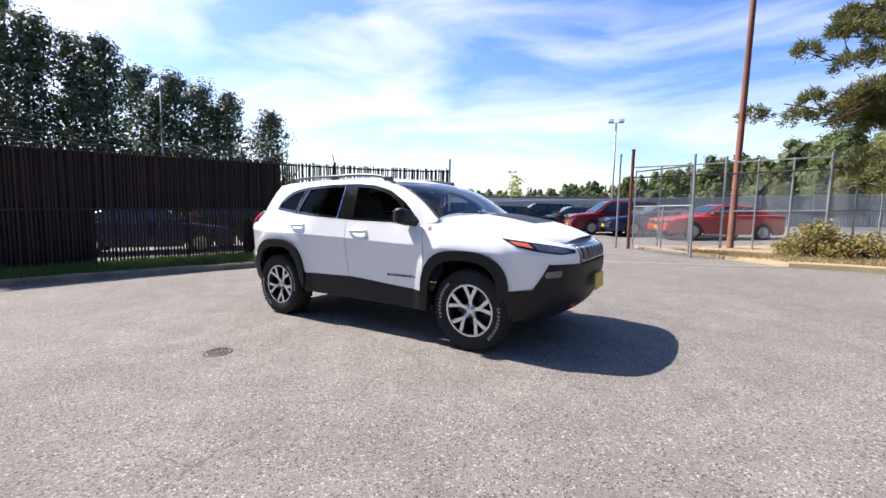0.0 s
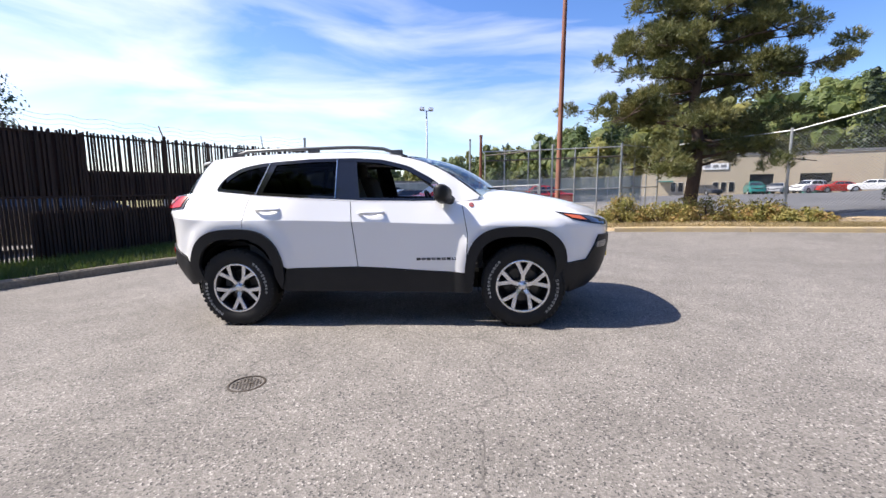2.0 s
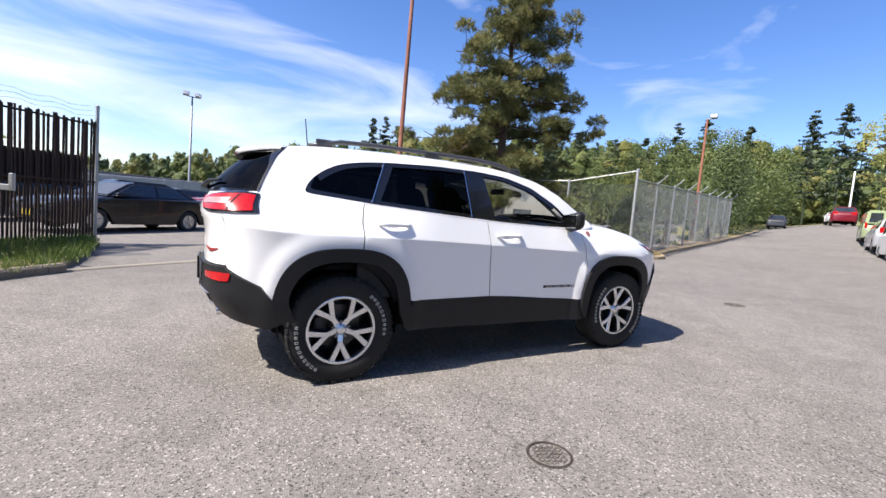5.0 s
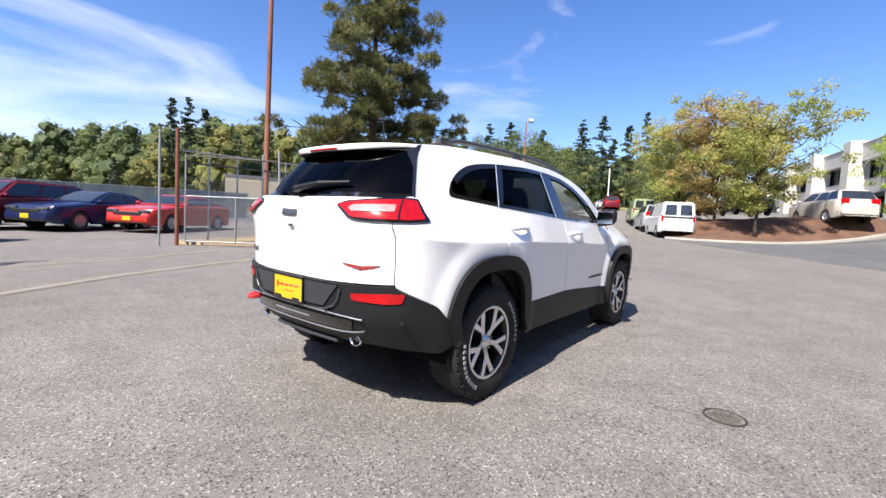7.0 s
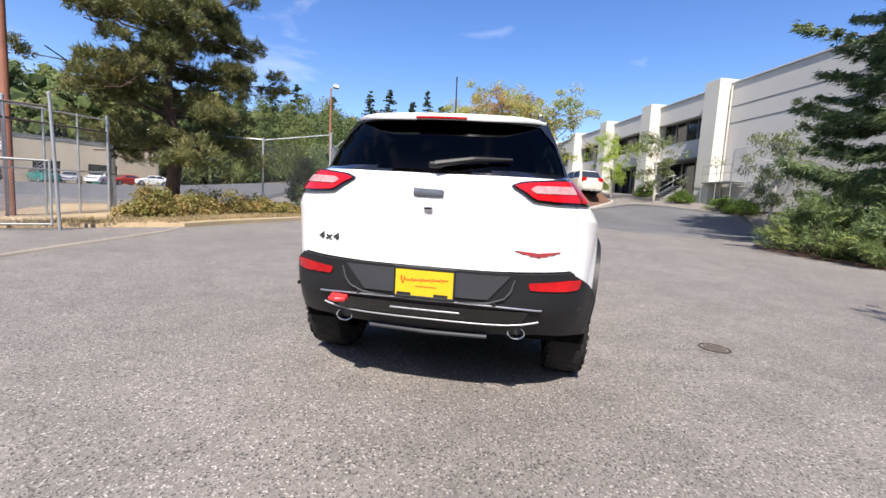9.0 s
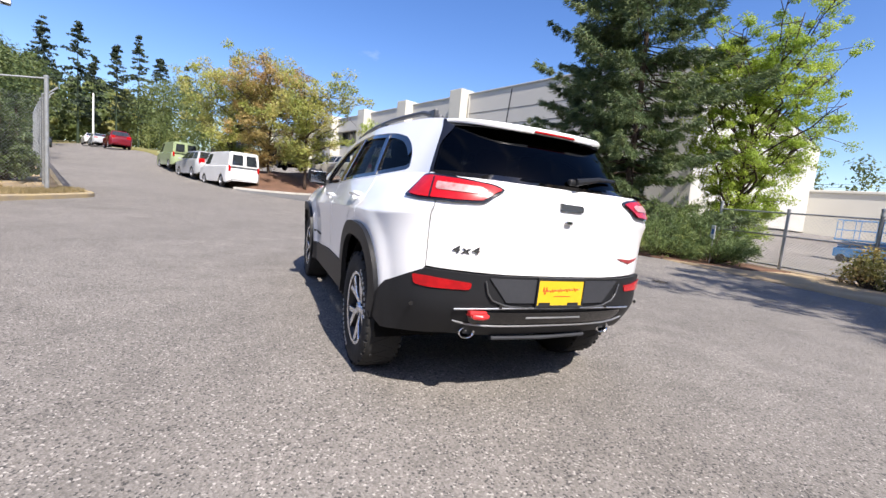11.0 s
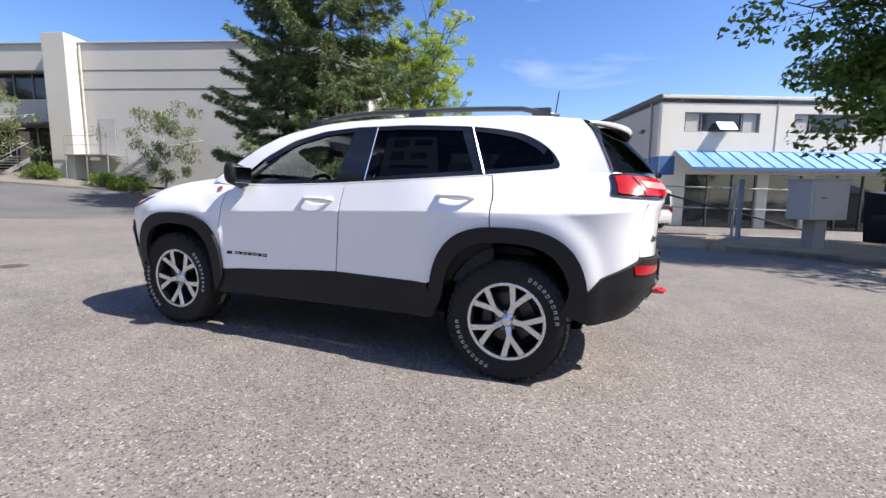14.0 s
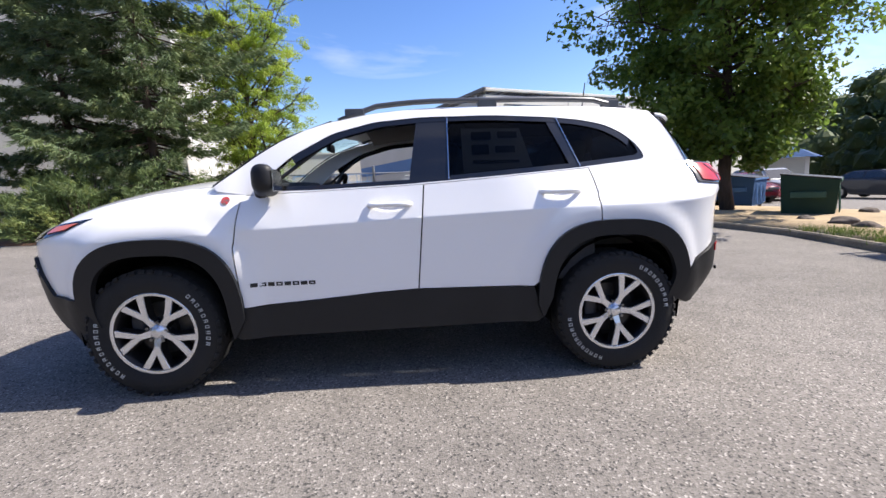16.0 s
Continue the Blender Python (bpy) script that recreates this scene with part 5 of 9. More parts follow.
for k, (x, y) in enumerate(((27.0, -11.2), (24.0, -12.6), (22.6, -13.0), (30.5, -9.8))):
    shrub("hedge_bush", "clipped round green bush before the warehouse", 95 + k, x, y, 1.0, 0.8, 1.0, M["maple_leaf"], 0.06, 40, 80, "bush")


def grass(name, label, points, material, h, rng, width=0.008, per=5):
    """A stretch of grass blades: one mesh of bent blades."""
    P = np.array(points, float)
    n = len(P) * per
    p = np.repeat(P, per, 0) + np.c_[rng.normal(size=(n, 2)) * 0.06, np.zeros(n)]
    a = rng.random(n) * 2 * np.pi
    s = np.c_[np.cos(a), np.sin(a), np.zeros(n)] * width
    l = h * rng.uniform(0.4, 1.3, n)[:, None]
    tip = p + np.c_[rng.normal(size=(n, 2)) * 0.4, np.ones(n)] * l
    q = np.stack([p - s, p + s, tip], 1).reshape(-1, 3)
    ob = raw(name, q.tolist(), [(3 * k, 3 * k + 1, 3 * k + 2) for k in range(n)], material)
    return tagged(ob, label, "grass", kind="stuff")


def between(front, back, n, rng, lift):
    out = []
    for _ in range(n):
        i, t = rng.random() * (len(front) - 1.001), rng.random()
        k, u = int(i), i - int(i)
        ax, ay = front[k][0] + (front[k + 1][0] - front[k][0]) * u, front[k][1] + (front[k + 1][1] - front[k][1]) * u
        bx, by = back[k][0] + (back[k + 1][0] - back[k][0]) * u, back[k][1] + (back[k + 1][1] - back[k][1]) * u
        x, y = ax + (bx - ax) * t, ay + (by - ay) * t
        out.append((x, y, gz(x, y) + lift))
    return out


rg = np.random.default_rng(3)
grass("verge_grass", "uneven green grass along the slatted fence", between(kl, offset_line(fl, 0.1), 5200, rg, 0.09), M["grass_leaf"], 0.16, rg)
yl = resample(offset_line(line_of(YELLOW[:6], 0.4), 0.15), 30)
grass("bed_grass", "dry yellow grass behind the yellow kerb", between(yl, resample(line_of([(2.0, 9.6), (5.0, 8.9), (8.0, 8.4), (10.2, 7.4), (11.6, 6.8), (12.4, 6.9)], 0.3), 30), 3000, rg, 0.1), M["dry_leaf"], 0.11, rg)


# ---- far woods ----
def bough_shape():
    """Corners and faces of a rough twenty-sided lump."""
    bm = bmesh.new()
    bmesh.ops.create_icosphere(bm, subdivisions=1, radius=1.0)
    bm.verts.index_update()
    out = np.array([tuple(v.co) for v in bm.verts]), [tuple(v.index for v in f.verts) for f in bm.faces]
    bm.free()
    return out


BOUGH_V, BOUGH_F = bough_shape()


def tree_cloud(name, label, spots, material, rng, blade=0.5, conical=False, per=260, lumps=26, core=0.0):
    """Many far trees in one mesh: leaf blades over dense inner boughs, with short trunks."""
    verts, faces = [], []
    for x, y, h, w in spots:
        z = gz(x, y)
        cs, ss = [], []
        for k in range(lumps):
            u = 0.1 + 0.88 * (k + rng.random()) / lumps
            prof = (1 - u) ** 0.75 * 1.1 + 0.05 if conical else math.sin(math.pi * min(1, u ** 0.8 * 0.9 + 0.09)) ** 0.6
            a = rng.random() * 2 * math.pi
            r = w * prof * rng.uniform(0.1, 0.85)
            cs.append((x + math.cos(a) * r, y + math.sin(a) * r, z + h * u))
            f = rng.uniform(0.75, 1.3)
            ss.append(np.array((1, 1, 0.55 if conical else 0.9)) * f * (w * max(0.14, prof) * 0.45 if conical else w * (0.28 + 0.30 * prof)))
        leaves(cs, ss, max(4, per // lumps), blade * (h / 14) ** 0.5, rng, 0.2, out=(verts, faces), even=1.0, corners=3)
        for c, sp in zip(cs, ss) if core else ():
            b = len(verts)
            verts.extend(map(tuple, np.array(c) + BOUGH_V * sp * core * rng.uniform(0.72, 1.12, (len(BOUGH_V), 1))))
            faces.extend([tuple(b + i for i in f) for f in BOUGH_F])
        b = len(verts)
        for k in range(4):
            a = k * math.pi / 2
            verts.append((x + math.cos(a) * 0.16, y + math.sin(a) * 0.16, z - 0.5))
        verts.append((x, y, z + h * 0.9))
        faces.extend([(b + k, b + (k + 1) % 4, b + 4) for k in range(4)])
    return tagged(raw(name, verts, faces, material), label, "woods", kind="stuff")


def loose_conifers(name, label, spots, material, rng):
    """Tall far conifers: bare lower stem and ragged tiers of boughs with gaps."""
    verts, faces = [], []
    for x, y, h, w in spots:
        z = gz(x, y)
        cs, ss = [], []
        for k in range(int(h * 4.5)):
            u = 0.22 + 0.78 * rng.random() ** 0.9
            prof = (1 - u) ** 0.6 * (0.55 + 0.9 * rng.random()) * min(1, (u - 0.15) * 4)
            a = rng.random() * 2 * math.pi
            d = w * prof
            for q in (0.35, 0.65, 0.95):
                cs.append((x + math.cos(a) * d * q, y + math.sin(a) * d * q, z + h * u - 0.12 * d * q))
                ss.append(np.array((0.42, 0.42, 0.2)) * (1.2 - 0.4 * q))
        leaves(cs, ss, 9, 0.32, rng, 0.3, out=(verts, faces), corners=3)
        b = len(verts)
        for k in range(4):
            a = k * math.pi / 2
            verts.append((x + math.cos(a) * 0.2, y + math.sin(a) * 0.2, z - 0.5))
        verts.append((x, y, z + h))
        faces.extend([(b + k, b + (k + 1) % 4, b + 4) for k in range(4)])
    return tagged(raw(name, verts, faces, material), label, "woods", kind="stuff")


def polar(az, r):
    return r * math.cos(radians(az)), r * math.sin(radians(az))


def make_woods():
    rng = np.random.default_rng(17)
    broad, conif, golden = [], [], []
    # treeline in degrees above the horizon, by direction
    azs = [12, 20, 28, 36, 42, 50, 60, 71, 78, 84, 90, 96, 101, 108, 118]
    els = [8.5, 10.5, 12.0, 10.6, 11.6, 12.0, 11.2, 10.5, 8.6, 7.6, 6.3, 4.9, 4.0, 3.2, 2.6]
    for k in range(760):
        az = rng.uniform(10, 122)
        r = rng.uniform(78, 230) if az < 80 else rng.uniform(110, 260)
        if 10 < az < 27:
            r = rng.uniform(95, 200)
        x, y = polar(az, r)
        top = math.tan(radians(float(np.interp(az, azs, els)) * rng.uniform(0.5, 1.0))) * r + 1.2
        h = top - gz(x, y)
        h = min(h, 24)
        if h < 4:
            continue
        q = rng.random()
        (golden if q < 0.13 else conif if q < 0.42 else broad).append((x, y, h, h * (0.2 if 0.13 <= q < 0.42 else rng.uniform(0.28, 0.4))))
    tree_cloud("woods", "mixed green woods on the far hillside", broad[::2], M["wood_leaf"], rng, 0.38, per=1500, lumps=22, core=0.6)
    tree_cloud("woods", "lighter olive-green trees in the far woods", broad[1::2], M["olive_leaf"], rng, 0.38, per=1500, lumps=22, core=0.6)
    tree_cloud("woods", "dark conifers rising from the far woods", conif, M["far_conifer"], rng, 0.42, True, per=520, lumps=60)
    tree_cloud("woods", "yellowing trees in the far woods", golden, M["yellow_leaf_far"], rng, 0.38, per=1500, lumps=22, core=0.6)
    # tall thin conifers at the head of the road, and a dark group behind the lot
    tall = [(*polar(az, r), h, w) for az, r, h, w in ((15.2, 92, 17, 3.0), (17.0, 96, 15, 2.6), (18.4, 90, 19, 3.3), (20.9, 95, 20, 3.6), (13.2, 95, 20, 3.4), (11.2, 100, 18, 3.2), (8.6, 105, 18, 3.0), (70.0, 90, 19, 3.4), (71.7, 92, 21, 3.6), (73.4, 90, 20, 3.2), (66.5, 96, 16, 3.0))]
    loose_conifers("tall_conifers", "tall thin dark conifers on the skyline", tall, M["far_conifer"], rng)
    behind = [(*polar(az, r), h, w) for az, r, h, w in ((24.5, 66, 11.0, 3.4), (27.0, 60, 12.0, 3.6), (29.5, 70, 14.0, 4.0), (32.0, 62, 11.5, 3.6), (35.0, 68, 13.0, 3.8), (38.5, 64, 11.0, 3.4), (42.0, 70, 12.5, 3.8), (22.5, 72, 11.0, 3.4))]
    tree_cloud("bank_trees", "olive and green trees on the bank behind the road fence", behind, M["olive_leaf"], rng, 0.2, per=3800, lumps=34)
    dark = [(*polar(az, r), h, w) for az, r, h, w in ((26.0, 76, 15, 3.0), (30.5, 84, 18, 3.4), (33.5, 78, 17, 3.2), (37.0, 86, 17, 3.4), (40.5, 80, 16, 3.0), (45.0, 84, 18, 3.4), (49.0, 80, 16, 3.2))]
    loose_conifers("bank_conifers", "dark conifers among the trees on the bank", dark, M["far_conifer"], rng)
    near = [(33.5, 16.6, 6.5, 2.2), (37.5, 18.6, 8, 2.6), (42.0, 21.2, 8.5, 2.8), (48.0, 24.0, 9, 3.0), (55.0, 27.5, 9, 3.2), (64.0, 31.5, 10, 3.4)]
    tree_cloud("roadside_trees", "green trees beyond the end of the road fence", near, M["wood_leaf"], rng, 0.2, per=3200, lumps=32)
    right = [(37.0, 5.6, 5.5, 2.4), (42.0, 7.0, 6.5, 2.6), (48.0, 8.6, 7.5, 3.0), (56.0, 11.5, 8, 3.2), (66.0, 15.0, 9, 3.4), (40.0, 1.0, 7, 3.0), (50.0, 3.0, 8, 3.2)]
    tree_cloud("roadside_trees", "light green trees on the bank above the vans", right, M["olive_leaf"], rng, 0.2, per=3200, lumps=32)
    poplars = []
    for az, el in ((169, 18.5), (166.5, 17.2), (163.5, 16.0), (161, 16.4), (158, 14.2), (155, 14.2), (152.5, 13.2), (149.5, 12.6), (145.0, 11.2), (172.5, 19), (176, 19.5)):
        d = rng.uniform(36, 42)
        x, y = 3.2 + d * math.cos(radians(az)), -4.2 + d * math.sin(radians(az))
        poplars.append((x, y, math.tan(radians(el)) * d + 1.3 - gz(x, y), 2.3))
    tree_cloud("poplars", "row of tall silvery poplars behind the slatted fence", poplars, M["poplar_leaf"], rng, 0.2, per=6500, lumps=60)
    gold = [(*polar(112.5, 62), 6.5, 2.6)]
    tree_cloud("golden_tree", "rounded golden tree behind the pale hall", gold, M["yellow_leaf"], rng, 0.4, per=900)
    back = []
    for k in range(64):
        az = rng.uniform(203, 246)
        r = rng.uniform(50, 95)
        x, y = polar(az, r)
        back.append((x, y, rng.uniform(9, 13) * (0.6 + r / 140), rng.uniform(3.2, 4.6)))
    tree_cloud("woods", "dark trees beyond the far parking lot", back, M["wood_leaf"], rng, 0.34, per=1100, lumps=20, core=0.6)
    few = [(*polar(-70, 95), 13, 4.5), (*polar(-66, 100), 12, 4.0), (*polar(-77, 90), 9, 3)]
    tree_cloud("far_trees", "distant trees behind the storage hall", few, M["wood_leaf"], rng, 0.5, per=500)


M["olive_leaf"] = leafy("olive_woodland_leaves", (0.045, 0.072, 0.022), (0.115, 0.15, 0.04), (0.23, 0.235, 0.065), 0.6, 0.3, 0.3, 0.16)
M["far_conifer"] = leafy("far_conifer_needles", (0.022, 0.036, 0.022), (0.045, 0.068, 0.036), (0.09, 0.11, 0.06), 0.6, 0.25, 0.4, 0.2)
M["yellow_leaf_far"] = leafy("yellowing_leaves", (0.09, 0.12, 0.03), (0.19, 0.19, 0.045), (0.29, 0.24, 0.07), 0.6, 0.3, 0.3, 0.16)
make_woods()

# ---- the white car ----
M["car_white"] = paint("white_car_paint", (0.88, 0.88, 0.875), (0.86, 0.86, 0.86), 1.0, 0.32, coat=1.0, spread=(0.2, 0.8))
M["clad"] = paint("grained_black_cladding", (0.0105, 0.0111, 0.0128), (0.0145, 0.0151, 0.0171), 4.0, 0.5, bump=0.05, fine=220, spec=0.32)
M["gloss_black"] = paint("gloss_black_trim", (0.008, 0.008, 0.009), (0.011, 0.011, 0.012), 3.0, 0.12, coat=0.5)
M["rubber"] = paint("tyre_rubber", (0.009, 0.009, 0.0095), (0.016, 0.0155, 0.015), 6.0, 0.85, bump=0.15, fine=90)
M["alloy"] = paint("machined_alloy", (0.78, 0.79, 0.81), (0.70, 0.71, 0.73), 3.0, 0.24, metal=0.75, fine=120)
M["alloy_dark"] = paint("dark_wheel_pocket", (0.010, 0.010, 0.011), (0.006, 0.006, 0.007), 3.0, 0.45)
M["chrome"] = paint("bright_metal", (0.80, 0.81, 0.82), (0.74, 0.75, 0.76), 3.0, 0.12, metal=1.0)
M["rail_grey"] = paint("satin_grey_rail", (0.10, 0.102, 0.106), (0.07, 0.072, 0.076), 3.0, 0.35, metal=0.4)
M["red_lens"] = paint("red_lamp_lens", (0.52, 0.007, 0.010), (0.30, 0.004, 0.007), 5.0, 0.2, coat=0.35, fine=30, spec=0.3)
M["clear_lens"] = paint("clear_lamp_lens", (0.42, 0.30, 0.295), (0.34, 0.12, 0.12), 26.0, 0.4, coat=0.08)
M["amber"] = paint("amber_lens", (0.75, 0.16, 0.05), (0.62, 0.12, 0.04), 5.0, 0.15, coat=1.0)
M["lamp_dark"] = paint("headlamp_inside", (0.05, 0.055, 0.065), (0.16, 0.17, 0.19), 12.0, 0.1, metal=0.5, coat=1.0)
M["red_paint"] = paint("red_hook_paint", (0.62, 0.03, 0.03), (0.5, 0.025, 0.025), 4.0, 0.35, coat=0.3)
M["plate_yellow"] = paint("yellow_plate", (0.66, 0.45, 0.02), (0.60, 0.40, 0.016), 4.0, 0.4)
M["plate_red"] = paint("red_print", (0.62, 0.05, 0.02), (0.58, 0.045, 0.02), 4.0, 0.4)
M["seat"] = paint("dark_seat_cloth", (0.035, 0.034, 0.034), (0.05, 0.049, 0.048), 9.0, 0.85, bump=0.2, fine=150)
M["trim_dark"] = paint("dark_cabin_trim", (0.03, 0.03, 0.032), (0.042, 0.042, 0.044), 5.0, 0.7)
M["headlining"] = paint("grey_headlining", (0.22, 0.215, 0.205), (0.19, 0.185, 0.18), 6.0, 0.95)
M["recess"] = paint("dark_grey_recess", (0.03, 0.032, 0.038), (0.04, 0.042, 0.048), 3.0, 0.5)
M["disc"] = paint("brake_steel", (0.10, 0.10, 0.10), (0.06, 0.055, 0.05), 8.0, 0.4, metal=0.7)
# black liner, darkened further to put the wheel-arch shade into its colour
M["liner"] = paint("shade_black_liner", (0.004, 0.004, 0.004), (0.006, 0.006, 0.006), 8.0, 0.95, spec=0.1)
M["paper"] = paint("sticker_paper", (0.72, 0.74, 0.76), (0.62, 0.64, 0.66), 9.0, 0.7)
M["tint"] = glass("privacy_glass", (0.55, 0.6, 0.66), clear=0.16, gloss=0.2)
M["screen_glass"] = glass("windscreen_glass", (0.85, 0.93, 0.92), clear=0.8)
M["white_letter"] = paint("white_lettering", (0.62, 0.62, 0.60), (0.50, 0.50, 0.48), 20.0, 0.7)
M["badge_grey"] = paint("dark_chrome_badge", (0.20, 0.205, 0.21), (0.14, 0.145, 0.15), 8.0, 0.25, metal=0.8)

suv = thing("suv", pose(0, 0, 0, 0.34, -1.46, 0), "white off-road suv with black cladding, parked on worn asphalt", "car")


def table(pairs):
    xs, ys = [p[0] for p in pairs], [p[1] for p in pairs]

    def f(v):
        # smooth interpolation through few control values
        if v <= xs[0]:
            return ys[0]
        if v >= xs[-1]:
            return ys[-1]
        k = max(i for i in range(len(xs) - 1) if xs[i] <= v)
        t = (v - xs[k]) / (xs[k + 1] - xs[k])
        m = []
        for i in (k, k + 1):
            if 0 < i < len(xs) - 1:
                a, b = (ys[i] - ys[i - 1]) / (xs[i] - xs[i - 1]), (ys[i + 1] - ys[i]) / (xs[i + 1] - xs[i])
                m.append(0.0 if a * b <= 0 else 2 * a * b / (a + b))
            else:
                j = 0 if i == 0 else len(xs) - 2
                m.append((ys[j + 1] - ys[j]) / (xs[j + 1] - xs[j]))
        h = xs[k + 1] - xs[k]
        t2, t3 = t * t, t ** 3
        return (2 * t3 - 3 * t2 + 1) * ys[k] + (t3 - 2 * t2 + t) * h * m[0] + (-2 * t3 + 3 * t2) * ys[k + 1] + (t3 - t2) * h * m[1]
    return f


HALF, P_E, Q_E, Q_T = 0.930, 2.6, 10.0, 12.6     # half width; plan exponents: sides, nose, tail
rear_reach = table([(0.36, 2.06), (0.50, 2.17), (0.62, 2.225), (0.80, 2.225), (0.98, 2.222), (1.08, 2.232), (1.105, 2.254), (1.17, 2.262), (1.27, 2.235), (1.32, 2.21)])
front_reach = table([(0.26, 1.98), (0.40, 2.13), (0.55, 2.20), (0.78, 2.235), (0.92, 2.225), (0.98, 2.20), (1.04, 2.14), (1.1, 2.06), (1.18, 2.0)])
belt = table([(-1.7, 1.285), (-1.54, 1.278), (-1.13, 1.245), (-0.1, 1.172), (0.76, 1.142), (1.0, 1.135)])
crease = table([(-2.1, 1.075), (-1.7, 1.035), (-1.2, 1.025), (-0.5, 1.0), (0.3, 0.965), (1.0, 0.93), (1.6, 0.90), (2.1, 0.88)])
hood_edge = table([(0.7, 1.155), (0.95, 1.19), (1.3, 1.172), (1.6, 1.132), (1.85, 1.080), (2.02, 1.025), (2.2, 0.965)])
hood_mid = table([(0.85, 1.268), (1.2, 1.238), (1.4, 1.212), (1.63, 1.168), (1.8, 1.122), (2.04, 1.035), (2.2, 0.975)])
tuck = table([(-2.3, 0.03), (-2.16, 0.07), (-2.05, 0.14), (-1.9, 0.19), (-1.75, 0.205), (-1.55, 0.185), (-1.1, 0.11), (-0.6, 0.055), (0.4, 0.06), (0.7, 0.07), (0.95, 0.12), (1.3, 0.17), (2.0, 0.14), (2.25, 0.05)])
sill_line = table([(-0.9, 0.555), (-0.15, 0.565), (0.4, 0.53), (0.86, 0.50)])
F_ARCH, R_ARCH, ARCH_N = (1.295, 0.455, 0.545), (-1.335, 0.475, 0.572), 2.9


def unrolled():
    xs = [k / 500 * 0.985 for k in range(501)]
    pts = [(x, (1 - x ** Q_E) ** (1 / P_E)) for x in xs]
    y_end = pts[-1][1]
    pts += [((1 - y ** P_E) ** (1 / Q_E), y) for y in [y_end * (1 - k / 200) for k in range(1, 201)]]
    s = [0.0]
    for a, b in zip(pts, pts[1:]):
        s.append(s[-1] + math.hypot((b[0] - a[0]) * 2.21, (b[1] - a[1]) * HALF))
    # the tail is squarer in plan than the nose
    tail = [max(0.0, 1 - max(0.0, 1 - p[1] ** P_E) ** (Q_T / Q_E)) ** (1 / P_E) for p in pts]
    return s, [p[0] for p in pts], [p[1] for p in pts], tail


ROLL_S, ROLL_X, ROLL_Y, ROLL_T = unrolled()
ROLL_L = ROLL_S[-1]


def s_at_x(x):
    return math.copysign(float(np.interp(abs(x) / 2.21, ROLL_X, ROLL_S)), x)


def s_at_y(y):
    """How far round the body, from its side's middle, the half-width y lies (towards an end)."""
    return float(np.interp(-abs(y) / HALF, [-v for v in ROLL_Y], ROLL_S))


def s_tail_y(y):
    """The same towards the squarer tail."""
    return float(np.interp(-abs(y) / HALF, [-v for v in ROLL_T], ROLL_S))


def arch_far(x, z, arch):
    c, a, b = arch
    return ((abs(x - c) / a) ** ARCH_N + (max(0.0, z - 0.37) / b) ** ARCH_N) ** (1 / ARCH_N)


def hull(s, z, off=0.0):
    """The lower body's left skin, s metres round from the middle (+ forward) at height z."""
    u = min(abs(s), ROLL_L)
    xr, yr = float(np.interp(u, ROLL_S, ROLL_X)), float(np.interp(u, ROLL_S, ROLL_Y if s > 0 else ROLL_T))
    q_e = Q_E if s > 0 else Q_T
    reach = front_reach(z) if s > 0 else rear_reach(z)
    x = math.copysign(xr * (2.21 + (reach - 2.21) * smooth01(0.75, 1.75, xr * 2.21)), s)
    y = yr * HALF
    nx, ny = xr ** (q_e - 1) * q_e / 2.21, yr ** (P_E - 1) * P_E / HALF
    l = math.hypot(nx, ny) or 1
    nx, ny = math.copysign(nx / l, s), ny / l
    zc = crease(x)
    if z < zc:
        d = (-0.085 * (zc - z) + 0.03 * max(0.0, zc - z - 0.1)) * (1 - 0.75 * abs(nx))
    else:
        top = hood_edge(x) if x > 0.95 else belt(x) + (hood_edge(x) - belt(x)) * smooth01(0.7, 0.95, x)
        v = max(0.0, min(1.35, (z - zc) / max(0.05, top - zc)))
        d = -tuck(x) * v ** (1.0 + 1.3 * smooth01(0.6, 1.0, x) + 0.2 * smooth01(-1.0, -1.6, x))
    for arch in (F_ARCH, R_ARCH):
        r = arch_far(x, z, arch)
        if r < 1.3:
            d += (0.028 if arch is F_ARCH else 0.022) * (1 - smooth01(1.06, 1.26, r))
    d += off
    return Vector((x + nx * d, y + ny * d, z))


def glasshouse(x, z, off=0.0):
    """The left side above the belt."""
    zb = belt(min(x, 1.0))
    yb = hull(s_at_x(max(x, -1.9)), zb).y
    h = z - zb
    return Vector((x, yb - 0.36 * h - 0.22 * h * h * (1 if h > 0 else 0) + off, z + off * 0.4))


screen_edge = table([(1.10, 1.10), (1.18, 1.00), (1.24, 0.92), (1.40, 0.70), (1.50, 0.51), (1.545, 0.38), (1.578, 0.25)])
tail_edge = table([(1.26, -1.90), (1.35, -1.865), (1.45, -1.82), (1.55, -1.765), (1.62, -1.70)])
tail_mid = table([(1.26, -2.225), (1.35, -2.165), (1.45, -2.075), (1.55, -1.965), (1.60, -1.90)])
roof_mid = table([(-2.1, 1.572), (-1.8, 1.628), (-1.4, 1.668), (-0.8, 1.682), (-0.3, 1.678), (0.1, 1.648), (0.3, 1.612), (0.5, 1.575)])


def tailglass(t, z, off=0.0):
    e = glasshouse(tail_edge(z), z)
    return Vector((tail_mid(z) + (e.x - tail_mid(z)) * abs(t) ** 2.6 - off * (1 - 0.4 * abs(t)), t * (e.y + off * 0.5 * abs(t)), z + off * 0.4))


def windscreen(t, z, off=0.0):
    e = glasshouse(screen_edge(z), z)
    return Vector((e.x + 0.24 * (1 - abs(t) ** 2.2) + off * 0.45, t * e.y, z + off * 0.85))


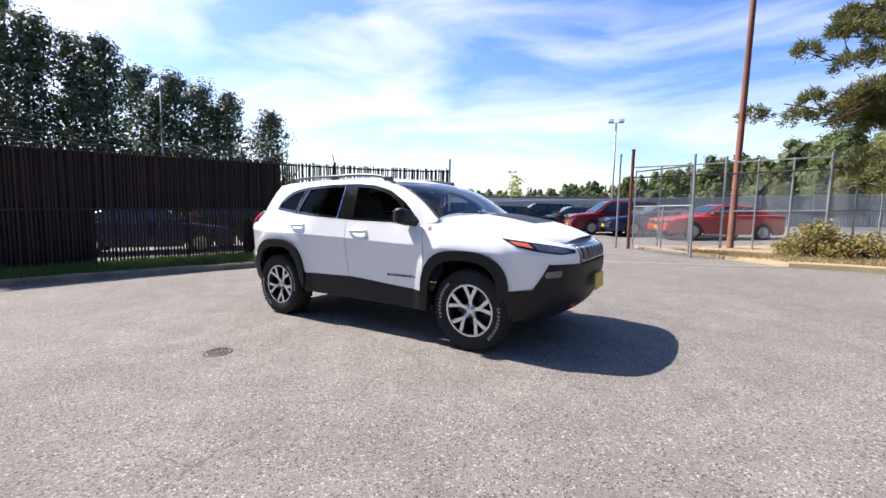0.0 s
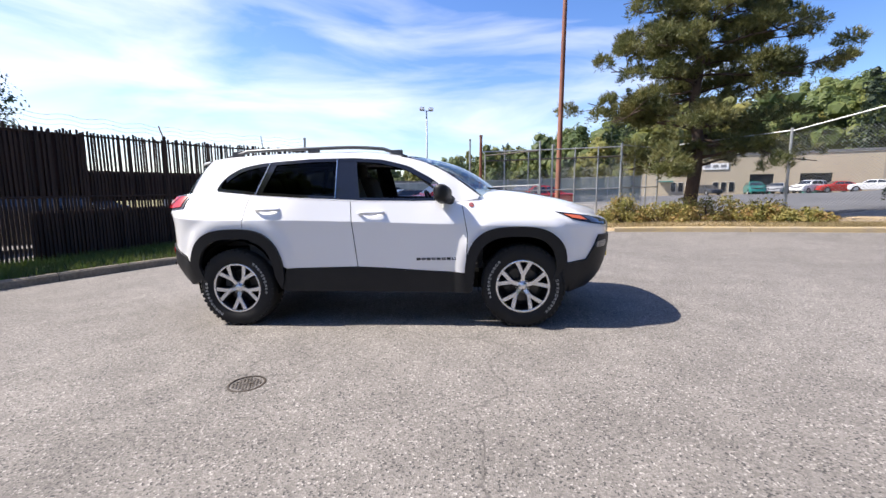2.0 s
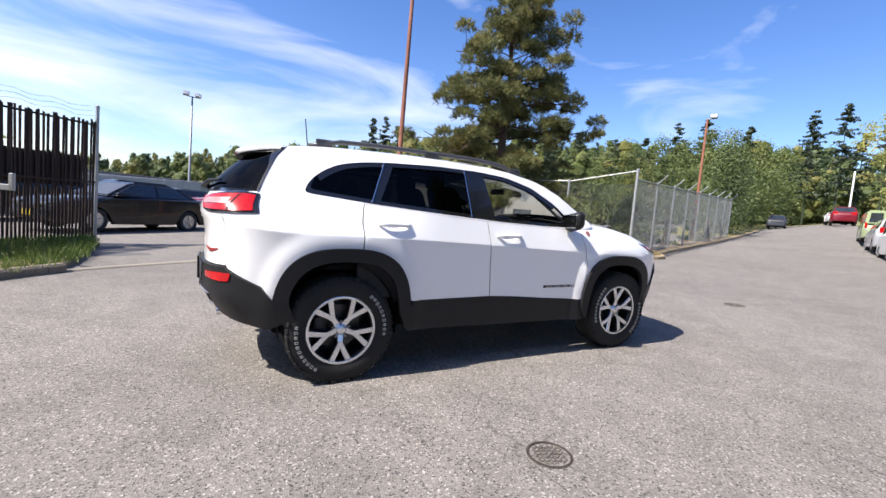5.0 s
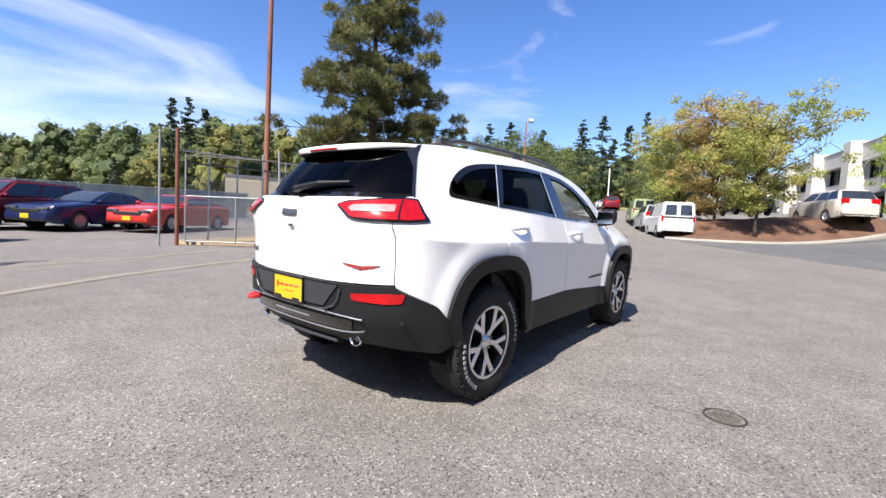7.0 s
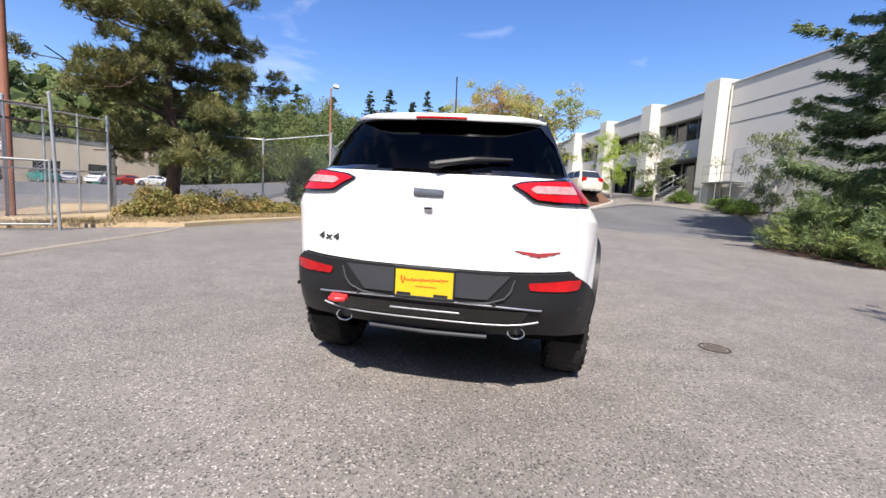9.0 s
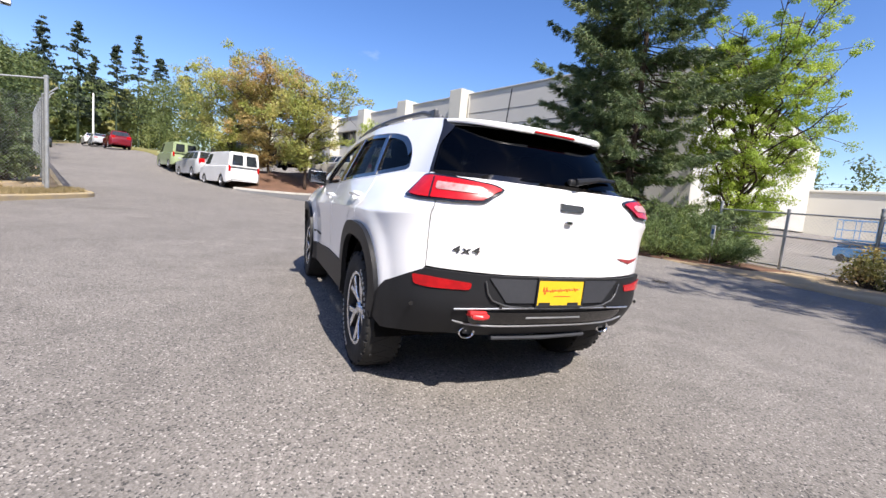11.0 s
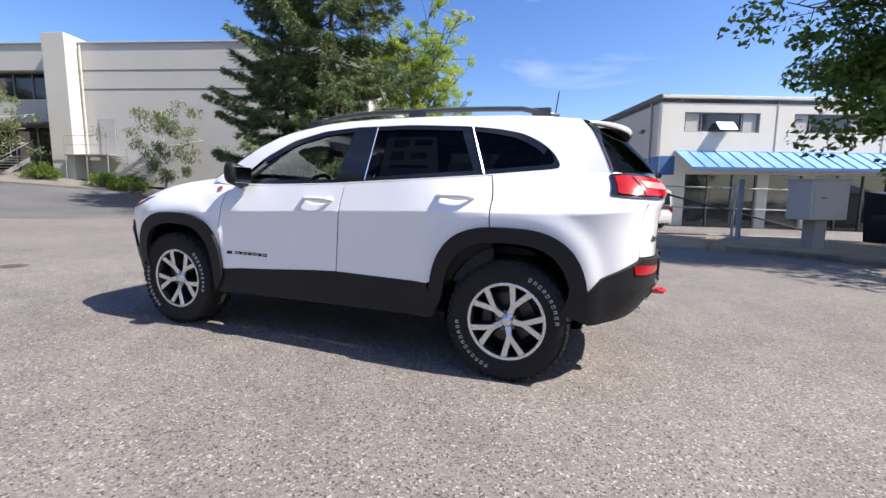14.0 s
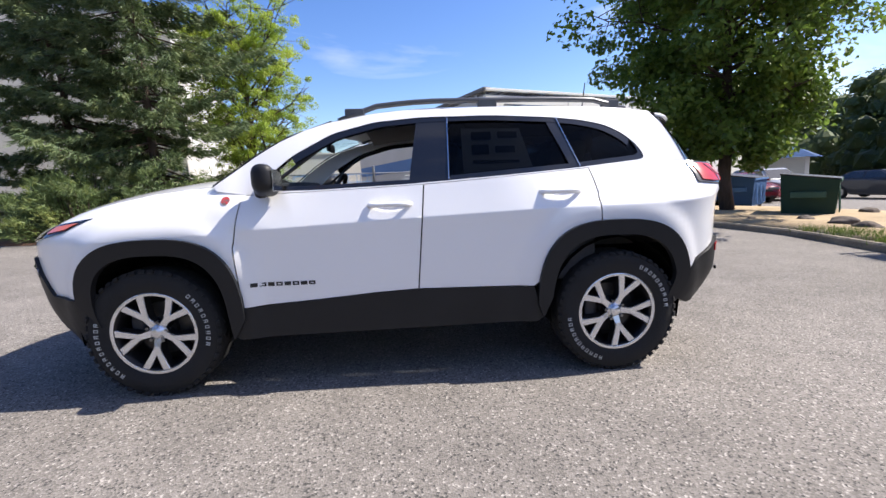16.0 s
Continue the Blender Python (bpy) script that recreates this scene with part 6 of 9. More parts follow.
def roof_half(x):
    y = 0.66
    for _ in range(12):
        z = roof_mid(x) - 0.026 * (y / 0.66) ** 2 - 0.016 * (y / 0.66) ** 8
        y = 0.5 * y + 0.5 * glasshouse(x, z).y
    return y, z


def roof(x, t, off=0.0):
    ye, ze = roof_half(x)
    y = t * ye
    q = abs(y) / 0.66
    return Vector((x, y, roof_mid(x) - (0.026 * q ** 2 + 0.016 * q ** 8) + off))


def hood(x, t, off=0.0):
    """The bonnet between the wings; t across, -1 to 1."""
    xe = min(x, 2.17)
    e = hull(s_at_x(xe), hood_edge(xe))
    lead = 0.06 * (1 - t * t) * smooth01(1.7, 2.17, x)
    rise = max(0.012, hood_mid(e.x) - e.z)
    return Vector((e.x + lead, t * e.y, e.z + rise * (1 - abs(t) ** 3.0) + off))


def inside(p, poly):
    x, y = p
    hit = False
    for (x0, y0), (x1, y1) in zip(poly, poly[1:] + poly[:1]):
        if (y0 > y) != (y1 > y) and x < (x1 - x0) * (y - y0) / (y1 - y0) + x0:
            hit = not hit
    return hit


def dense(poly, g):
    out = []
    for (x0, y0), (x1, y1) in zip(poly, poly[1:] + poly[:1]):
        n = max(1, int(math.hypot(x1 - x0, y1 - y0) / g))
        out += [(x0 + (x1 - x0) * k / n, y0 + (y1 - y0) * k / n) for k in range(n)]
    return out


def rounded(poly, r, n=4):
    """Rounds the corners of an outline."""
    out = []
    for k, p in enumerate(poly):
        a, b = Vector(poly[k - 1]), Vector(poly[(k + 1) % len(poly)])
        p = Vector(p)
        ra = min(r, (a - p).length * 0.45)
        rb = min(r, (b - p).length * 0.45)
        u, v = p + (a - p).normalized() * ra, p + (b - p).normalized() * rb
        for j in range(n + 1):
            t = j / n
            out.append(tuple(u * (1 - t) ** 2 + p * 2 * t * (1 - t) + v * t * t))
    return out


def panel(bm, outline, where, holes=(), g=0.045, lip=0.018, off=0.0, side=1):
    """Adds a sheet cut to an outline and laid on a curved skin, its edges turned in by lip."""
    from mathutils.geometry import delaunay_2d_cdt
    loops = [dense(list(outline), g * 0.7)] + [dense(list(h), g * 0.7) for h in holes]
    pts, edges = [], []
    for loop in loops:
        b = len(pts)
        pts += loop
        edges += [(b + k, b + (k + 1) % len(loop)) for k in range(len(loop))]
    x0, x1 = min(p[0] for p in loops[0]), max(p[0] for p in loops[0])
    y0, y1 = min(p[1] for p in loops[0]), max(p[1] for p in loops[0])
    if where is hull and g > 0.03 and lip < 0.02:
        # close rows along the body crease keep it crisp
        for i in range(int((x1 - x0) / 0.03) + 1):
            u = x0 + 0.015 + 0.03 * i
            for dz in (-0.008, 0.0, 0.008):
                p = (u, crease(u) + dz)
                if inside(p, loops[0]):
                    pts.append(p)
    rim = np.array(pts)
    nx, ny = int((x1 - x0) / g) + 1, int((y1 - y0) / g) + 1
    for i in range(nx):
        for j in range(ny):
            p = (x0 + (i + 0.5) * g, y0 + (j + 0.5) * g)
            if inside(p, loops[0]) and not any(inside(p, h) for h in loops[1:]) and (np.abs(rim - p) ** 2).sum(1).min() > (0.45 * g) ** 2:
                pts.append(p)
    res = delaunay_2d_cdt([Vector(p) for p in pts], edges, [], 0, 1e-5)
    co, tris = res[0], res[2]
    flip = side < 0

    def place(p, o):
        v = where(p[0], p[1], o)
        return Vector((v.x, v.y * side, v.z))
    vs = [bm.verts.new(place(c, off)) for c in co]
    made = []
    for t in tris:
        c = (sum(co[k][0] for k in t) / 3, sum(co[k][1] for k in t) / 3)
        flat = abs((co[t[1]] - co[t[0]]).cross(co[t[2]] - co[t[0]]))
        if flat > 4e-6 and inside(c, loops[0]) and not any(inside(c, h) for h in loops[1:]):
            made.append(bm.faces.new([vs[k] for k in (t if not flip else tuple(reversed(t)))]))
    if lip:
        for loop in loops:
            a = [bm.verts.new(place(p, off)) for p in loop]
            b = [bm.verts.new(place(p, off - lip)) for p in loop]
            n = len(loop)
            for k in range(n):
                bm.faces.new((a[k], a[(k + 1) % n], b[(k + 1) % n], b[k]))
    for v in vs:
        if not v.link_faces:
            bm.verts.remove(v)
    return made


def sheet(name, outline, where, material, parent=None, label="", both=False, side=1, **kw):
    bm = bmesh.new()
    panel(bm, outline, where, side=side, **kw)
    if both:
        panel(bm, outline, where, side=-side, **kw)
    return part(name, bm, material, parent or suv, label, smooth=True)


def arch_line(arch, grow, x0, x1, n=30, z_floor=None):
    """Points over a wheel arch from x0 to x1, grown outwards by `grow` metres."""
    c, a, b = arch
    a, b = a + grow, b + grow
    out = []
    for k in range(n + 1):
        x = x0 + (x1 - x0) * (0.5 - 0.5 * math.cos(math.pi * k / n))
        q = max(0.0, 1 - min(1.0, (abs(x - c) / a)) ** ARCH_N)
        out.append((x, 0.37 + b * q ** (1 / ARCH_N)))
    return out


def sxz(pts):
    return [(s_at_x(x), z) for x, z in pts]


def build_suv():
    g = 0.006
    NOSE, TAILCUT = s_at_y(0.42), s_tail_y(0.75)
    fc, fa, fb = F_ARCH
    rc, ra, rb = R_ARCH
    over_f = arch_line(F_ARCH, -0.006, 1.744, 0.8475)
    front_low = [(NOSE, 0.80), (s_at_x(2.02), 0.815), (s_at_x(1.925), 0.60), (s_at_x(1.744), 0.585)]
    rear_low = [(-s_at_x(1.80), 0.60), (-s_at_x(1.865), 0.68), (-s_at_x(2.06), 0.785), (-TAILCUT, 0.80)]
    for side, word in ((1, "left"), (-1, "right")):
        wing = [(s_at_x(0.858), 0.50), (s_at_x(0.880), 0.85), (s_at_x(0.838), 1.1)] + sxz([(0.80 + 0.0, 1.135), (0.95, hood_edge(0.95))]) + \
            sxz([(x, hood_edge(x)) for x in (1.2, 1.45, 1.7, 1.9, 2.05, 2.15)]) + [(NOSE, 0.945)] + front_low + sxz([p for p in over_f if p[1] > 0.52])
        sheet("wing", wing, hull, M["car_white"], side=side)
        door_f = sxz([(0.850, 0.503), (0.872, 0.85), (0.828, 1.12)] + [(x, belt(x) - 0.004) for x in (0.8, 0.5, 0.1, -0.196)] + [(-0.148, 0.568)] + [(x, sill_line(x) + 0.002) for x in (0.1, 0.4, 0.65)])
        cups = {x: [(s_at_x(x + math.cos(a) * 0.092), z - 0.004 + math.sin(a) * 0.027) for a in [2 * math.pi * k / 24 for k in range(24)]] for x, z in ((0.0, 1.055), (-1.0, 1.105))}
        d = sheet("door", door_f, hull, M["car_white"], side=side, holes=[cups[0.0]], lip=0.006)
        over_r = arch_line(R_ARCH, -0.006, -0.86, -1.232)
        door_r = sxz([(-0.156, 0.568), (-0.204, belt(-0.2) - 0.004)] + [(x, belt(x) - 0.004) for x in (-0.5, -0.8, -1.05, -1.196)] + [(-1.22, 1.1)] + list(reversed([p for p in over_r if p[1] > 0.56])) + [(-0.84, 0.558)])
        d2 = sheet("door", door_r, hull, M["car_white"], side=side, holes=[cups[-1.0]], lip=0.006)
        over_q = arch_line(R_ARCH, -0.006, -1.240, -1.79)
        quarter = sxz([(-1.204, belt(-1.2) - 0.002), (-1.229, 1.1)] + [p for p in over_q if p[1] > 0.6]) + rear_low + [(-TAILCUT, 1.272)] + \
            sxz([(-2.0, 1.285), (-1.85, 1.285), (-1.6, 1.281), (-1.4, belt(-1.4))])
        sheet("quarter_panel", quarter, hull, M["car_white"], side=side, g=0.031)
        for door, x in ((d, 0.0), (d2, -1.0)):
            z = 1.055 if x > -0.5 else 1.105
            c = hull(s_at_x(x), z)
            bm = bmesh.new()
            pts = [(x + 0.118, c.y - 0.004, z), (x + 0.09, c.y + 0.022, z + 0.001), (x, c.y + 0.030, z + 0.004), (x - 0.09, c.y + 0.026, z + 0.004), (x - 0.122, c.y - 0.004, z + 0.002)]
            tube(bm, curve_points(pts, 0.02), 0.012, 10)
            for v in bm.verts:
                v.co.z = z + 0.006 + (v.co.z - z) * 1.25
                v.co.y *= side
            part("handle", bm, M["car_white"], door, smooth=True)

            def dent(sv, zv, o, x=x, z=z):
                q = min(1.0, math.hypot((sv - s_at_x(x)) / 0.092, (zv - z + 0.004) / 0.027))
                return hull(sv, zv, o - 0.024 * (1 - q * q))
            bm = bmesh.new()
            panel(bm, cups[x], dent, g=0.012, lip=0.0, off=0.0, side=side)
            part("handle_cup", bm, M["car_white"], door, smooth=True)
        # model name on the front door: plain dark strokes, not lettered
        for k in range(8):
            bm = bmesh.new()
            x = 0.765 - 0.046 * k if side > 0 else 0.405 + 0.046 * k
            panel(bm, [(s_at_x(x), 0.621), (s_at_x(x + 0.036), 0.621), (s_at_x(x + 0.036), 0.643), (s_at_x(x), 0.643)], hull, holes=[[(s_at_x(x + 0.009), 0.6285), (s_at_x(x + 0.027), 0.6285), (s_at_x(x + 0.027), 0.6355), (s_at_x(x + 0.009), 0.6355)]] if k % 2 else [], g=0.02, lip=0.002, off=0.003, side=side)
            part("name_bar", bm, M["black"], d)
        # round trail badge on the wing
        ring = [(0.918 + math.cos(a) * 0.024, 1.112 + math.sin(a) * 0.022) for a in [2 * math.pi * k / 18 for k in range(18)]]
        sheet("wing_badge", [(s_at_x(px), pz) for px, pz in ring], hull, M["badge_red"], side=side, g=0.02, lip=0.004, off=0.004)
        # cladding: sill, arch flares
        sill = sxz([(0.84, 0.497), (0.65, sill_line(0.65) - 0.003), (0.4, sill_line(0.4) - 0.003), (0.1, sill_line(0.1) - 0.003), (-0.15, 0.562), (-0.5, 0.559), (-0.84, 0.552), (-0.90, 0.36), (-0.87, 0.335), (0.88, 0.315), (0.92, 0.34)])
        sheet("sill_cladding", sill, hull, M["clad"], side=side, off=0.006, lip=0.05)
        fl_ = list(reversed(arch_line(F_ARCH, 0.0, 0.838, 1.752)))
        inn = arch_line(F_ARCH, -0.088, 0.931, 1.659)
        flare = sxz([p for p in fl_ if p[1] > 0.47]) + sxz([(0.84, 0.44), (0.885, 0.36), (0.915, 0.32)]) + sxz([p for p in inn if p[1] > 0.34]) + sxz([(1.668, 0.42), (1.70, 0.50)])
        sheet("arch_flare", rounded(flare, 0.01, 2), hull, M["clad"], side=side, off=0.028, lip=0.035, g=0.03)
        fr = arch_line(R_ARCH, 0.0, -0.862, -1.808)
        inr = list(reversed(arch_line(R_ARCH, -0.09, -0.952, -1.718)))
        flare = sxz([(-0.90, 0.36), (-0.865, 0.45)]) + sxz([p for p in fr if p[1] > 0.5]) + sxz([(-1.812, 0.42), (-1.74, 0.40)]) + sxz([p for p in inr if p[1] > 0.38])
        sheet("arch_flare", rounded(flare, 0.01, 2), hull, M["clad"], side=side, off=0.028, lip=0.035, g=0.03)
        # glasshouse: white frame with the window opening
        top = [(x, roof_half(x)[1]) for x in (-1.70, -1.5, -1.3, -0.9, -0.5, -0.1, 0.1, 0.25)]
        dlo = rounded([(0.79, 1.155), (0.40, belt(0.4) + 0.005), (-0.1, belt(-0.1) + 0.005), (-0.7, belt(-0.7) + 0.005), (-1.13, belt(-1.13) + 0.005), (-1.605, 1.300), (-1.595, 1.345), (-1.55, 1.408), (-1.47, 1.470), (-1.36, 1.522),
                       (-1.2, 1.552), (-1.02, 1.568), (-0.6, 1.582), (-0.2, 1.578), (0.08, 1.553), (0.33, 1.485), (0.56, 1.355)], 0.05, 3)
        frame_out = [(0.97, 1.165)] + [(x, belt(x)) for x in (0.82, 0.6, 0.2, -0.2, -0.6, -1.0, -1.3, -1.6)] + [(-1.90, 1.285)] + [(tail_edge(z), z) for z in (1.3, 1.36, 1.42, 1.48, 1.54)] + top + [(screen_edge(z), z) for z in (1.55, 1.51, 1.44, 1.36, 1.28, 1.22, 1.19)]
        sheet("side_frame", frame_out, glasshouse, M["car_white"], side=side, holes=[dlo], lip=0.03)
        cx = -0.4

        def shrink(p, d=0.036):
            return (p[0] - math.copysign(min(d, abs(p[0] - cx) * 0.5), p[0] - cx), p[1] - math.copysign(d, p[1] - (1.36 + 0.03 * (-p[0])) ) * 0.8)
        sheet("window_seal", dlo, glasshouse, M["gloss_black"], side=side, holes=[[shrink(p) for p in dlo]], off=-0.004, lip=0.02, g=0.03)
        pillars = {"b_pillar": [(-0.115, belt(-0.1) + 0.01), (-0.345, belt(-0.345) + 0.01), (-0.355, 1.575), (-0.175, 1.575)],
                   "c_pillar": [(-1.10, belt(-1.1) + 0.01), (-1.155, belt(-1.15) + 0.01), (-1.035, 1.570), (-0.955, 1.574)]}
        for nm, pl in pillars.items():
            sheet(nm, pl, glasshouse, M["gloss_black"], side=side, off=-0.006, lip=0.012)
        for (xa, za), (xb, zb_) in (((-0.348, belt(-0.35) + 0.012), (-0.358, 1.57)), ((-1.155, belt(-1.15) + 0.012), (-1.037, 1.563))):
            a, b = glasshouse(xa, za, 0.001), glasshouse(xb, zb_, 0.001)
            part("bright_strip", piped([(a.x, a.y * side, a.z), (b.x, b.y * side, b.z)], 0.0045, 6), M["chrome"], suv)
        rear_pane = [(-0.345, belt(-0.345) + 0.008), (-1.11, belt(-1.11) + 0.008), (-0.968, 1.568), (-0.355, 1.578)]
        wg = sheet("door_window", rear_pane, glasshouse, M["tint"], side=side, off=-0.016, lip=0.0, label="dark privacy glass")
        quarter_pane = [(-1.145, belt(-1.14) + 0.008), (-1.60, 1.296), (-1.592, 1.35), (-1.545, 1.412), (-1.465, 1.475), (-1.355, 1.527), (-1.2, 1.557), (-1.02, 1.572)]
        sheet("quarter_window", quarter_pane, glasshouse, M["tint"], side=side, off=-0.012, lip=0.0, label="dark privacy glass")
        # inner sash line of the front door, the window being wound down
        sash = [glasshouse(x, z, -0.02) for x, z in ((0.72, 1.165), (0.33, 1.46), (0.08, 1.53), (-0.17, 1.555))]
        part("window_channel", piped([(v.x, v.y * side, v.z) for v in sash], 0.012, 6), M["black"], suv)
        if side > 0:
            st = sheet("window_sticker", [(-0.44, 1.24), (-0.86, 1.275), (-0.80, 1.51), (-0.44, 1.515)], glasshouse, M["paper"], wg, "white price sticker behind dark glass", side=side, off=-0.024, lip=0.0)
            for x0, x1, z0, z1 in ((-0.50, -0.62, 1.44, 1.49), (-0.66, -0.78, 1.45, 1.49), (-0.50, -0.60, 1.35, 1.41), (-0.64, -0.76, 1.36, 1.40), (-0.50, -0.78, 1.30, 1.315)):
                sheet("print_bar", [(x0, z0), (x1, z0), (x1, z1), (x0, z1)], glasshouse, M["badge_grey"], st, side=side, off=-0.0215, lip=0.0)
        # headlamp
        lamp = [(s_at_x(1.70), 1.035), (s_at_x(1.90), 1.005), (s_at_y(0.66), 0.965), (s_at_y(0.47), 0.925), (s_at_y(0.49), 0.895), (s_at_y(0.66), 0.893), (s_at_x(1.95), 0.922), (s_at_x(1.80), 0.962)]
        hl = sheet("headlamp", lamp, hull, M["gloss_black"], side=side, off=0.004, lip=0.012, g=0.03, label="slim dark headlamp with amber end")
        sheet("lens", [(s_at_x(1.93), 0.992), (s_at_y(0.67), 0.957), (s_at_y(0.50), 0.921), (s_at_y(0.66), 0.902), (s_at_x(1.96), 0.933)], hull, M["lamp_dark"], hl, side=side, off=0.009, lip=0.004, g=0.03)
        sheet("indicator", [(s_at_x(1.76), 1.012), (s_at_x(1.90), 0.992), (s_at_x(1.93), 0.952), (s_at_x(1.80), 0.978)], hull, M["amber"], hl, side=side, off=0.009, lip=0.004, g=0.03)
        # tail lamp wrapping the corner
        lw = [(-s_tail_y(0.40), 1.226), (-s_tail_y(0.46), 1.250), (-s_tail_y(0.64), 1.268), (-s_at_x(2.02), 1.279), (-s_at_x(1.925), 1.272), (-s_at_x(1.865), 1.150), (-s_at_x(2.0), 1.140),
              (-s_tail_y(0.64), 1.141), (-s_tail_y(0.52), 1.150), (-s_tail_y(0.455), 1.196)]
        tl = sheet("tail_lamp", rounded(lw, 0.02, 2), hull, M["gloss_black"], side=side, off=0.012, lip=0.03, g=0.03, label="red and clear wrap-round tail lamp")
        red = [(-s_tail_y(0.42), 1.227), (-s_tail_y(0.48), 1.244), (-s_tail_y(0.64), 1.259), (-s_at_x(2.02), 1.269), (-s_at_x(1.945), 1.262), (-s_at_x(1.905), 1.163), (-s_at_x(2.0), 1.155),
               (-s_tail_y(0.64), 1.156), (-s_tail_y(0.53), 1.163), (-s_tail_y(0.47), 1.204)]
        sheet("red_lens", rounded(red, 0.015, 2), hull, M["red_lens"], tl, side=side, off=0.02, lip=0.012, g=0.03)
        for y0, y1 in ((0.50, 0.755),):
            clear = [(-s_tail_y(y0), 1.212), (-s_tail_y(y0 + 0.03), 1.230), (-s_tail_y(y1), 1.238), (-s_tail_y(y1), 1.198), (-s_tail_y(y0 + 0.03), 1.194)]
            sheet("clear_lens", rounded(clear, 0.010, 2), hull, M["clear_lens"], tl, side=side, off=0.024, lip=0.006, g=0.02)
        sheet("lamp_divider", [(-s_tail_y(0.772), 1.262), (-s_tail_y(0.780), 1.262), (-s_tail_y(0.780), 1.157), (-s_tail_y(0.772), 1.157)], hull, M["gloss_black"], tl, side=side, off=0.0225, lip=0.004, g=0.02)
        # mirror
        bm = bmesh.new()
        box(bm, (0.13, 0.19, 0.155), (0, 0, 0), 0.05, None, 4)
        for v in bm.verts:
            v.co.x += 0.25 * v.co.y * (1 if v.co.x > 0 else 0.25) * -1
            v.co.z += 0.02 * v.co.y / 0.1
            v.co.y *= 1.0
            v.co = Vector((0.665 + v.co.x, side * (0.96 + v.co.y), 1.215 + v.co.z))
        if side < 0:
            bmesh.ops.reverse_faces(bm, faces=bm.faces)
        mirror = part("mirror", bm, M["clad"], suv, "black door mirror", smooth=True)
        part("mirror_foot", piped([(0.72, side * 0.84, 1.15), (0.70, side * 0.88, 1.165), (0.67, side * 0.93, 1.18)], [0.045, 0.032, 0.03], 10), M["black"], mirror)
        part("mirror_glass", boxed((0.006, 0.15, 0.115), (0.598, side * 0.96, 1.215), 0.002), M["chrome"], mirror)
        # roof rail
        bm = bmesh.new()
        pts = []
        for k in range(17):
            x = -1.56 + 1.86 * k / 16
            yy, zz = roof_half(x)
            e = smooth01(0, 0.13, k / 16) * (1 - smooth01(0.87, 1, k / 16))
            pts.append((x, side * (yy - 0.055), zz + 0.010 + 0.042 * e))
        tube(bm, pts, 0.017, 8)
        part("roof_rail", bm, M["rail_grey"], suv, "satin grey roof rail", smooth=True)
        for x in (-1.45, -0.62, 0.2):
            yy, zz = roof_half(x)
            part("rail_foot", boxed((0.12, 0.03, 0.06), (x, side * (yy - 0.055), zz + 0.03), 0.008), M["rail_grey"], suv)

    # bonnet, roof, windscreen, rear glass
    def across(where, u0, u1, nu, nt=24, off=0.0, t0=-1.0, t1=1.0):
        bm = bmesh.new()
        rows = [[bm.verts.new(where(u0 + (u1 - u0) * i / nu, t0 + (t1 - t0) * j / nt, off)) for j in range(nt + 1)] for i in range(nu + 1)]
        for a, b in zip(rows, rows[1:]):
            for j in range(nt):
                bm.faces.new((a[j], b[j], b[j + 1], a[j + 1]))
        bmesh.ops.recalc_face_normals(bm, faces=bm.faces)
        return bm
    part("bonnet", across(hood, 0.96, 2.17, 30, 30), M["car_white"], suv, smooth=True)
    part("bonnet_decal", across(hood, 1.32, 1.86, 16, 16, 0.004, -0.38, 0.38), M["black"], suv, "matt black anti-glare panel", smooth=True)
    def lid(u, t, o):
        x0, x1 = -1.60, 0.25 + 0.235 * (1 - abs(t) ** 2.2)
        return roof(x0 + (x1 - x0) * u, t, o)

    def tail_x(t):
        return -2.015 + 0.27 * abs(t) ** 3.4
    part("roof", across(lid, 0, 1, 40, 28), M["car_white"], suv, smooth=True)
    part("scuttle", across(lambda x, t, o: Vector((x, t * 0.80, 1.165 + 0.05 * (1 - t * t) - 0.02 * (x - 1.0))), 0.86, 1.12, 3, 12), M["black"], suv, smooth=True)
    ws = part("windscreen", across(lambda z, t, o: windscreen(t, z, o), 1.17, 1.578, 14, 24), M["screen_glass"], suv, "clear sloping windscreen", smooth=True)
    for s_ in (1, -1):
        ed = [windscreen(s_ * 0.985, z, 0.004) for z in (1.19, 1.28, 1.37, 1.47, 1.56)]
        part("screen_trim", piped([tuple(v) for v in ed], 0.005, 6), M["black"], ws)
    for k, (ya, yb, zb_) in enumerate(((0.55, -0.02, 1.21), (-0.05, -0.6, 1.23))):
        p = [windscreen(ya / 0.85, 1.195, 0.02), windscreen((ya + yb) / 1.7, zb_, 0.022), windscreen(yb / 0.85, zb_ + 0.01, 0.02)]
        part("wiper", piped([tuple(v) for v in p], 0.009, 6), M["black"], ws)
    rg_ = part("rear_window", across(lambda z, t, o: tailglass(t, z, o), 1.285, 1.585, 14, 32, 0.0, -0.985, 0.985), M["rear_tint"], suv, "dark tinted rear window", smooth=True)
    for s_ in (1, -1):
        part("rear_fin", across(lambda z, t, o: tailglass(s_ * (1 - (1 - t) * (0.018 + 0.085 * smooth01(1.44, 1.60, z))), z, 0.006), 1.275, 1.605, 14, 4, 0.0, 0.0, 1.0), M["gloss_black"], suv, "gloss black pillar trim", smooth=True)
    w0, w1 = tailglass(-0.03, 1.30, 0.03), tailglass(-0.58, 1.345, 0.028)
    wp = part("rear_wiper", piped([tuple(w0), tuple(w0.lerp(w1, 0.5) + Vector((-0.02, 0, 0.012))), tuple(w1)], [0.020, 0.014, 0.008], 8), M["clad"], rg_)
